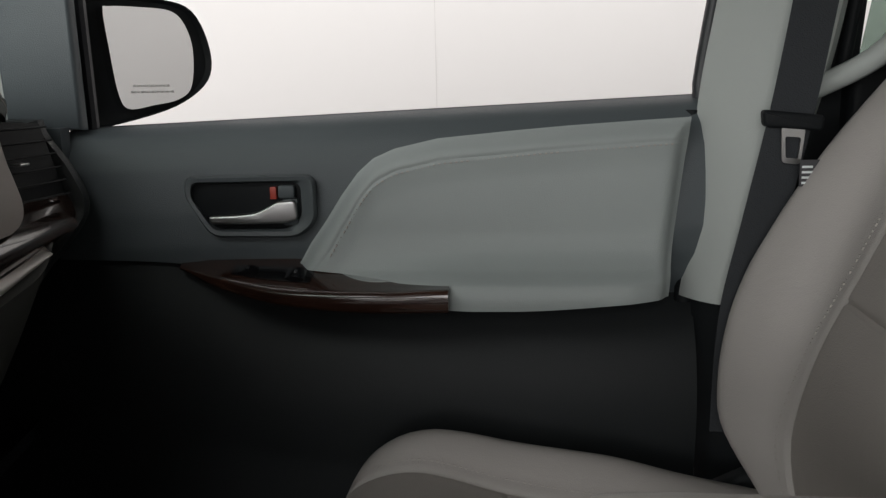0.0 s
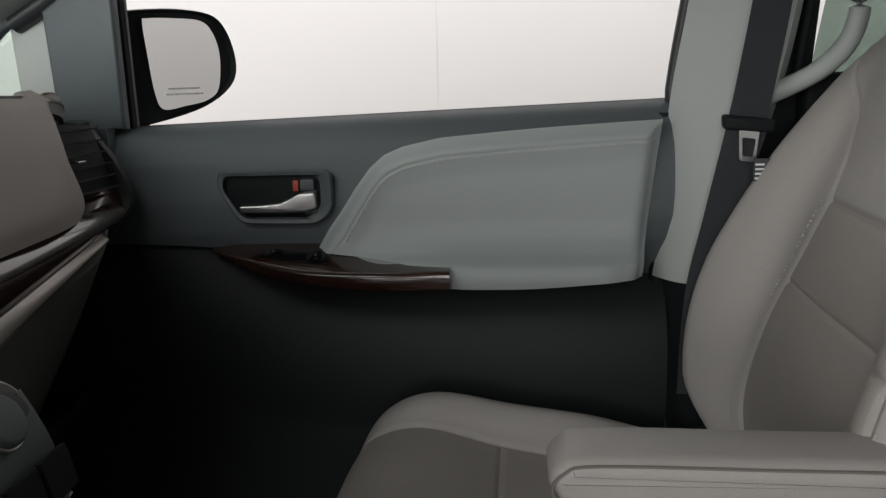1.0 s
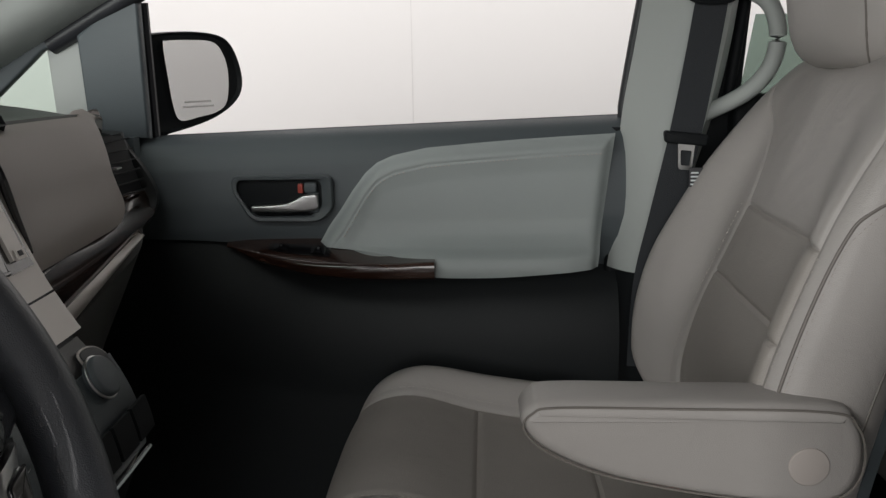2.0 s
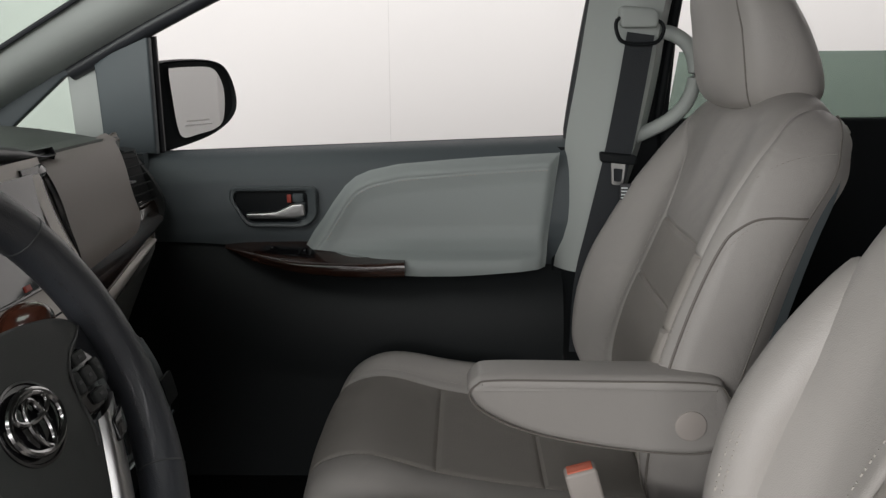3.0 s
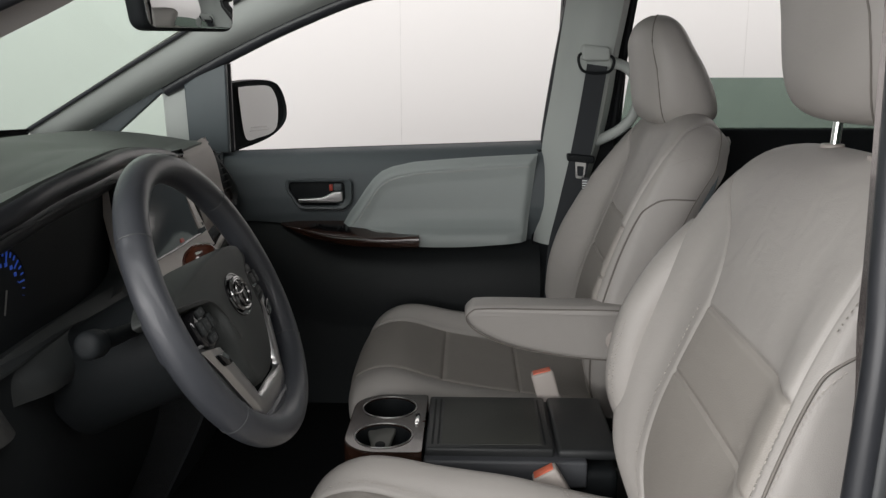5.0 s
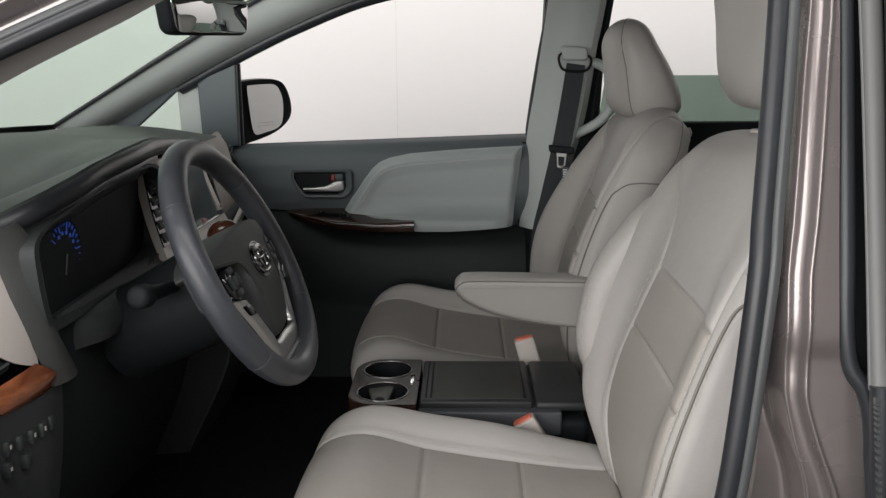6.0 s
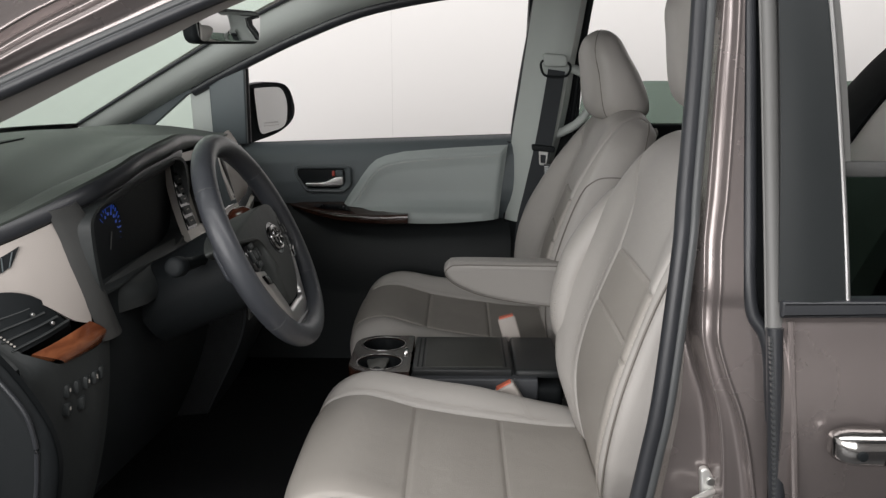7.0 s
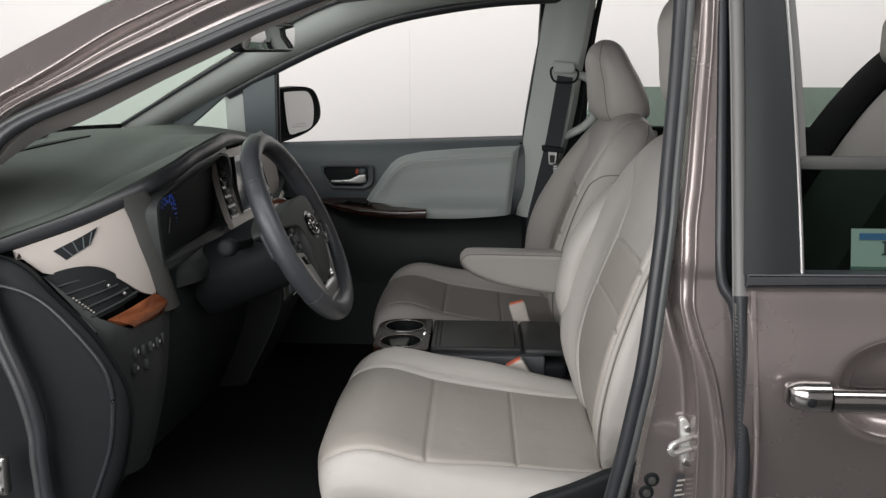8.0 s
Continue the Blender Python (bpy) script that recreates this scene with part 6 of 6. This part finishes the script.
lowp = part("driver_lower_panel", sheet(low_panel, 30, 24, 0.012, away=(-1, 0, 0)), DASH_BLACK, dash, "dark lower switch panel")
for i, (y_, z_) in enumerate(((-0.701, 0.884), (-0.684, 0.884), (-0.668, 0.885), (-0.652, 0.887), (-0.636, 0.889), (-0.700, 0.855), (-0.676, 0.856))):
    p = Vector(driver_face(y_, z_, 0.002))
    part("dash_switch", box(p.x - 0.010, p.x + 0.0025, y_ - 0.006, y_ + 0.006, z_ - 0.010, z_ + 0.010, 0.003), DASH_BLACK, lowp)
    if i in (0, 2, 3, 5):
        part("switch_mark", box(p.x + 0.0023, p.x + 0.0034, y_ - 0.002, y_ + 0.001, z_ - 0.001, z_ + 0.004, 0), THREAD, lowp)
A_EDGE = [(-0.668, 1.142), (-0.664, 1.118), (-0.661, 1.090), (-0.661, 1.060), (-0.657, 1.030), (-0.651, 1.002), (-0.643, 0.970), (-0.630, 0.935)]
B_EDGE = [(-0.640, 1.152), (-0.628, 1.128), (-0.622, 1.100), (-0.621, 1.065), (-0.618, 1.030), (-0.608, 0.998), (-0.590, 0.965), (-0.570, 0.935)]


def cheek(u, v):
    a, b = cr(A_EDGE, u), cr(B_EDGE, u)
    y, z = a[0] + (b[0] - a[0]) * v, a[1] + (b[1] - a[1]) * v
    return driver_face(y, z, 0.004 + 0.012 * math.sin(v * math.pi * 0.9) ** 0.7)


part("binnacle_cheek", sheet(cheek, 30, 14, 0.012, away=(-1, 0, 0)), CHEEK, dash, "grey rounded cheek beside the instruments")
# end cover of the dash in the doorway, rounded over to its flat side
CAP = [(-0.60, 1.10), (-0.36, 1.075), (-0.262, 1.066), (-0.219, 1.047), (-0.186, 1.011), (-0.127, 0.946), (-0.087, 0.881), (-0.072, 0.833), (-0.076, 0.774), (-0.107, 0.673), (-0.20, 0.56), (-0.60, 0.54)]
part("end_cap", prism(smooth_loop(CAP, 4), lambda a, b, d: (a, -0.802 + d, b), 0.040, 0.026, 5), BLACK, dash, "black dash end cover")
# Highlight along the end cover, put into the shape as a thin tube.
part("cap_highlight", tube(curve_pts([(-0.34, -0.803, 1.036), (-0.256, -0.803, 1.024), (-0.206, -0.803, 1.008), (-0.163, -0.803, 0.972), (-0.108, -0.803, 0.902), (-0.094, -0.803, 0.856), (-0.094, -0.803, 0.818), (-0.105, -0.803, 0.75), (-0.14, -0.803, 0.66)], 40), 0.0035, 8), RUBBER, dash, "thin tube standing in for the highlight on the end cover")
# lower hinge on the front door pillar
hg = part("door_hinge", box(-0.266, -0.240, -0.868, -0.850, 0.705, 0.768, 0.005, 3), STEEL, van, "steel door hinge")
for zz in (0.716, 0.752):
    part("bolt", disc((-0.250, -0.868, zz), (0, -1, 0), 0.006, 0.006, 6), STEEL, hg)

# instrument binnacle: deep dark recess with a grey lip, gauges inside
BIN = [(-0.635, 1.095), (-0.622, 1.128), (-0.55, 1.145), (-0.42, 1.158), (-0.28, 1.166), (-0.185, 1.160), (-0.160, 1.120), (-0.178, 1.050), (-0.205, 1.020), (-0.30, 1.008), (-0.45, 1.010), (-0.58, 1.008), (-0.622, 1.020)]
BL = smooth_loop(BIN, 4)


def bin_at(y, z, d, k=1.0):
    cy_, cz_ = -0.40, 1.085
    y, z = cy_ + (y - cy_) * k, cz_ + (z - cz_) * k
    x = -0.066 - 0.03 * max(0, (y + 0.45)) + (1.14 - z) * 0.03
    return (x - d, y, z)


part("binnacle_lip", from_rows([[bin_at(y, z, 0.02, 1.06) for y, z in BL], [bin_at(y, z, -0.004, 1.05) for y, z in BL], [bin_at(y, z, -0.004, 1.0) for y, z in BL], [bin_at(y, z, 0.03, 0.975) for y, z in BL]], close_v=True), DASH_BLACK, dash, "dark grey binnacle lip")
bn = part("binnacle", from_rows([[bin_at(y, z, 0.03, 0.975) for y, z in BL], [bin_at(y, z, 0.034, 0.95) for y, z in BL], [bin_at(y, z, 0.040, 0.90) for y, z in BL], [bin_at(y, z, 0.046, 0.5) for y, z in BL]], close_v=True, caps=True), BLACK, dash, "black instrument cluster")
for gy, gr in ((-0.492, 0.050), (-0.375, 0.030), (-0.265, 0.046)):
    gx = bin_at(gy, 1.08, 0.034)[0]
    g = part("gauge_ring", ring_bar((gx, gy, 1.078), (1, 0, 0), gr, 0.0016, 40, 6), BLACK, bn)
    if gy == -0.492:
        for i in range(22):
            a = radians(215 - i * 250 / 21)
            c, s_ = math.cos(a), math.sin(a)
            r0, r1 = (gr * 0.66, gr * 0.92) if i % 3 == 0 else (gr * 0.80, gr * 0.92)
            part("gauge_tick", tube([(gx + 0.001, gy + c * r0, 1.078 + s_ * r0), (gx + 0.001, gy + c * r1, 1.078 + s_ * r1)], 0.0012, 5), TICK_BLUE, g)
            if i % 2 == 0:
                part("gauge_figure", box(gx + 0.0005, gx + 0.0015, gy + c * gr * 0.60 - 0.003, gy + c * gr * 0.60 + 0.003, 1.078 + s_ * gr * 0.60 - 0.0025, 1.078 + s_ * gr * 0.60 + 0.0025, 0.0002), TICK_BLUE, g)
        part("gauge_needle", tube([(gx + 0.004, gy, 1.078), (gx + 0.004, gy - 0.010, 1.050)], 0.0011, 6), SEAL_PALE, g)
# shelf under the cluster, sloping down towards the column
part("column_shelf", sheet(lambda u, v: (-0.078 + (0.045 * u + 0.02 * math.sin(u * math.pi)) * interp(v, [(0, 0.1), (0.18, 0.9), (0.3, 1)]), -0.575 + 0.395 * v, 1.012 + 0.006 * math.sin(v * math.pi) - 0.055 * u - 0.0 * v), 8, 24, 0.012, away=(-1, 0, -1)), DASH_BLACK, dash, "dark shelf under the instruments")
part("knee_panel", band(-0.615, -0.16, ((-0.072, 1.010), (-0.035, 0.975)), ((-0.16, 0.62), (-0.12, 0.62)), bulge=0.03), BLACK, dash, "black knee panel")
part("toe_board", box(-0.66, -0.60, -0.80, 0.80, 0.42, 0.72, 0.01), CARPET, van, "black carpeted toe board")
part("lower_driver_pad", sheet(lambda u, v: (-0.14 - 0.42 * u, -0.795 + 0.65 * v, 0.64 - 0.03 * u), 6, 10, 0.012, away=(0, 0, 1)), BLACK, dash)

# centre stack: beige bezel, dark screen, button columns, shift panel, climate panel
def stack(y, t):
    """Point on the centre stack face: t 0 at the top to 1 at the foot."""
    x, z = cr([(-0.092, 1.166), (-0.080, 1.115), (-0.062, 1.065), (-0.038, 1.010), (-0.012, 0.965), (0.015, 0.925), (0.036, 0.880), (0.042, 0.830), (0.020, 0.760), (-0.05, 0.62)], t)
    return (x - 0.010 * (y / 0.2) ** 2, y, z)


def left_edge(u):
    """Lean of the driver side of the stack: further out at the foot."""
    return -0.040 * u


part("stack_bezel", sheet(lambda u, v: stack(-0.178 + left_edge(u * 1.2) * (1 - v) + 0.318 * v, 0.36 * u), 16, 20, 0.014, away=(-1, 0, 0)), SILVER_BEIGE, dash, "pale satin bezel round the screen")
def stack_side(t):
    """Passenger-side edge of the lower stack: widest near its foot."""
    return interp(t, [(0.36, 0.124), (0.48, 0.117), (0.53, 0.122), (0.61, 0.130), (0.68, 0.140), (0.73, 0.149), (0.77, 0.153), (0.82, 0.140), (1.0, 0.130)])


part("lower_console_face", sheet(lambda u, v: stack(-0.165 + (0.162 + stack_side(0.36 + 0.64 * u)) * v, 0.36 + 0.64 * u), 40, 16, 0.014, away=(-1, 0, 0)), BLACK, dash, "dark lower center stack")


def on_stack(y, t, d):
    a, b = Vector(stack(y, t + 0.01)), Vector(stack(y, max(0, t - 0.01)))
    n = Vector((b.z - a.z, 0, a.x - b.x)).normalized()
    n = n if n.x > 0 else -n
    return Vector(stack(y, t)) + n * d


part("screen", sheet(lambda u, v: on_stack(-0.112 + left_edge(u) * (1 - v) + 0.190 * v, 0.045 + 0.25 * u, 0.003 + 0.013 * (1 - u)), 8, 10, 0.018, away=(-1, 0, 0)), SCREEN, dash, "dark glossy touch screen")
part("screen_frame", tube([on_stack(-0.112 + left_edge(u), 0.045 + 0.25 * u, 0.004 + 0.013 * (1 - u)) for u in (0, 0.5, 1)] + [on_stack(y_, 0.295, 0.005) for y_ in (-0.05, 0.078)], 0.002, 6), GLOSS, dash)
col = part("button_column", sheet(lambda u, v: on_stack(-0.178 + left_edge(u) + 0.042 * v, 0.03 + 0.27 * u, 0.003), 10, 3, 0.004, away=(-1, 0, 0)), GLOSS, dash, "glossy black column of keys beside the screen")
for i in range(6):
    part("key", sheet(lambda u, v: on_stack(-0.172 + left_edge(0.16 * i + 0.1) + 0.030 * v, 0.042 + 0.043 * i + 0.032 * u, 0.0058), 2, 3, 0.004, away=(-1, 0, 0)), DASH_BLACK, col)
    part("key_mark", sheet(lambda u, v: on_stack(-0.162 + left_edge(0.16 * i + 0.1) + 0.009 * v, 0.055 + 0.043 * i + 0.004 * u, 0.0065), 1, 1, 0.0006, away=(-1, 0, 0)), THREAD, col)
col = part("button_column", sheet(lambda u, v: on_stack(0.080 + 0.048 * v, 0.03 + 0.27 * u, 0.003), 10, 3, 0.004, away=(-1, 0, 0)), GLOSS, dash)
part("trim_bar", sheet(lambda u, v: on_stack(0.090 + 0.026 * v, 0.05 + 0.23 * u, 0.007), 10, 4, 0.004, away=(-1, 0, 0)), SILVER_BEIGE, col, "pale satin bar beside the screen")
part("key", sheet(lambda u, v: on_stack(0.096 + 0.018 * v, 0.262 + 0.020 * u, 0.0085), 2, 3, 0.003, away=(-1, 0, 0)), SILVER_BEIGE, col)
part("key_mark", sheet(lambda u, v: on_stack(0.101 + 0.008 * v, 0.266 + 0.010 * u, 0.0092), 1, 1, 0.0006, away=(-1, 0, 0)), INK, col)
part("tuning_knob", tube([(-0.100, 0.108, 1.144), (-0.101, 0.125, 1.145), (-0.102, 0.140, 1.146), (-0.104, 0.158, 1.146)], lambda f: 0.0135 if 0.2 < f < 0.8 else 0.009, 14), GLOSS, dash)
part("pale_trim", sheet(lambda u, v: on_stack(-0.150 + 0.285 * v, 0.365 + 0.10 * u, 0.003), 8, 12, 0.006, away=(-1, 0, 0)), SILVER_BEIGE, dash)
part("warning_lamp_key", sheet(lambda u, v: on_stack(-0.02 + 0.012 * v, 0.275 + 0.012 * u, 0.0055), 2, 2, 0.002, away=(-1, 0, 0)), RED, dash, "small red hazard key")
# climate panel: taupe face, temperature rocker in a bright ring, small keys
cp = part("climate_panel", sheet(lambda u, v: on_stack(-0.150 + (0.150 + stack_side(0.475 + 0.30 * u) - 0.002) * v, 0.475 + 0.30 * u + 0.012 * (1 - v) * u, 0.004), 30, 24, 0.008, away=(-1, 0, 0)), CHEEK, dash, "dark taupe climate control panel")
RING = smooth_loop([(0.085, 0.512), (0.106, 0.508), (0.125, 0.526), (0.134, 0.565), (0.135, 0.597), (0.121, 0.606), (0.103, 0.588), (0.088, 0.555)], 4)
RC = (0.112, 0.557)
part("temperature_rocker", from_rows([[on_stack(RC[0] + (a - RC[0]) * k, RC[1] + (b - RC[1]) * k, d) for a, b in RING] for k, d in ((1.0, 0.004), (1.0, 0.0075), (0.94, 0.0095), (0.6, 0.0105), (0.1, 0.0108))], close_v=True, caps=True), DASH_BLACK, cp, "dark temperature rocker key")
part("rocker_ring", tube([on_stack(a, b, 0.0075) for a, b in RING], 0.0014, 8, closed=True, up=(1, 0, 0)), SILVER_BEIGE, cp, "thin satin ring round the rocker")
part("rocker_seam", tube([on_stack(0.099, 0.561, 0.0105), on_stack(0.127, 0.553, 0.0098)], 0.0007, 6), BLACK, cp)
part("key_mark", tube([on_stack(0.090, 0.626, 0.0046), on_stack(0.100, 0.620, 0.0046)], 0.0010, 6), THREAD, cp)
part("key_mark", tube([on_stack(0.089, 0.646, 0.0046), on_stack(0.111, 0.644, 0.0046)], 0.0012, 6), PAPER, cp)
part("climate_key", sheet(lambda u, v: on_stack(0.060 + 0.056 * v, 0.662 + 0.050 * u, 0.0062), 4, 6, 0.004, away=(-1, 0, 0)), DASH_BLACK, cp)
part("panel_edge", tube([on_stack(0.151 - 0.055 * f, 0.768 + 0.030 * f, 0.0045) for f in [i / 10 for i in range(11)]], 0.0013, 6), SILVER_BEIGE, cp, "thin bright edge of the climate panel")
# shift lever standing on the dash
sh0 = on_stack(-0.125, 0.44, 0.0)
sh1 = Vector((0.036, -0.178, 1.044))
part("shift_gate", disc(sh0 - Vector((0.004, 0, 0)), (1, 0, 0.5), 0.034, 0.008), BLACK, dash)
part("shift_stem", tube([sh0, sh1], 0.008, 10), CHROME, dash)
krows = []
ax_ = Vector((0.5, -0.15, 0.42)).normalized()
q1_ = ax_.cross(Vector((0, 1, 0))).normalized()
q2_ = ax_.cross(q1_)
for i in range(17):
    f = i / 16
    r = 0.0235 * math.sin(math.pi * min(0.995, 0.05 + 0.945 * f)) ** 0.6
    c = sh1 + ax_ * (0.062 * (f - 0.5))
    krows.append([c + q1_ * math.cos(2 * math.pi * j / 24) * r + q2_ * math.sin(2 * math.pi * j / 24) * r * 1.1 for j in range(24)])
part("shift_knob", from_rows(krows, close_v=True, caps=True), KNOB_WOOD, dash, "glossy dark red wood shift knob")
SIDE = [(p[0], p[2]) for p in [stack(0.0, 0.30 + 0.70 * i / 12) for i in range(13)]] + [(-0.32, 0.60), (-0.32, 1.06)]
# Plastic sides take the dull carpet material to stand in for shade.
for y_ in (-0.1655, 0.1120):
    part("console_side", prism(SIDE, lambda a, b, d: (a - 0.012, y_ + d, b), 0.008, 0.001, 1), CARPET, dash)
# climate panel
part("climate_panel", sheet(lambda u, v: on_stack(-0.12 + 0.255 * v, 0.55 + 0.22 * u, 0.010), 12, 16, 0.012, away=(-1, 0, 0)), DARK, dash, "dark climate control panel")
for y_ in (-0.085, 0.082):
    c = on_stack(y_, 0.575, 0.010)
    kb = part("climate_knob", disc(c, (1, 0, 0.55), 0.0215, 0.014, bevel=0.004), DARK, dash)
    part("knob_ring", ring_bar(c + Vector((0.006, 0, 0.003)), (1, 0, 0.55), 0.022, 0.0014), SILVER, kb)
for i in range(4):
    part("climate_key", sheet(lambda u, v: on_stack(-0.05 + 0.046 * i + 0.040 * v, 0.66 + 0.07 * u, 0.024), 4, 4, 0.005, away=(-1, 0, 0)), BLACK, dash)
part("climate_trim", tube([on_stack(y_, 0.775, 0.014) for y_ in np.linspace(-0.12, 0.135, 12)], 0.0025, 6), CHROME, dash, "thin chrome trim line")

# ---- second row seat, seen through the side window ----
sec = thing("second_row_seat", (1.6, 0.4, 0.42), "beige second row seat with black side bolster", "car seat")


def lean_slab(x0, z0, x1, z1, ya, yb, t, bulge, bow=0.0):
    """Leaning padded slab, bowed forwards along its height, its upper corners rounded off."""
    def fn(u, v):
        w = (yb - ya) * (1 - 0.35 * max(0.0, (u - 0.75) / 0.25) ** 2.2)
        y = (ya + yb) / 2 + w * (v - 0.5)
        k = math.sin(u * math.pi) ** 0.5 * math.sin(v * math.pi) ** 0.5
        return (x0 + (x1 - x0) * u - bulge * k - bow * math.sin(u * math.pi), y, z0 + (z1 - z0) * u)
    return sheet(fn, 28, 18, t, away=(1, 0, 0))


part("side_bolster", lean_slab(1.415, 0.94, 1.74, 1.44, 0.46, 0.70, 0.16, 0.03, 0.035), CARPET, sec, "black side bolster")
part("backrest", lean_slab(1.295, 0.66, 1.67, 1.36, 0.08, 0.47, 0.12, 0.05, 0.02), LEATHER, sec, "beige leather backrest")
part("cushion", box(1.02, 1.56, 0.10, 0.68, 0.55, 0.70, 0.05, 4), LEATHER, sec)
part("base", box(1.10, 1.56, 0.16, 0.62, 0.42, 0.56, 0.02), BLACK, sec)
part("headrest", box(1.575, 1.675, 0.14, 0.42, 1.362, 1.50, 0.04, 5), LEATHER, sec)
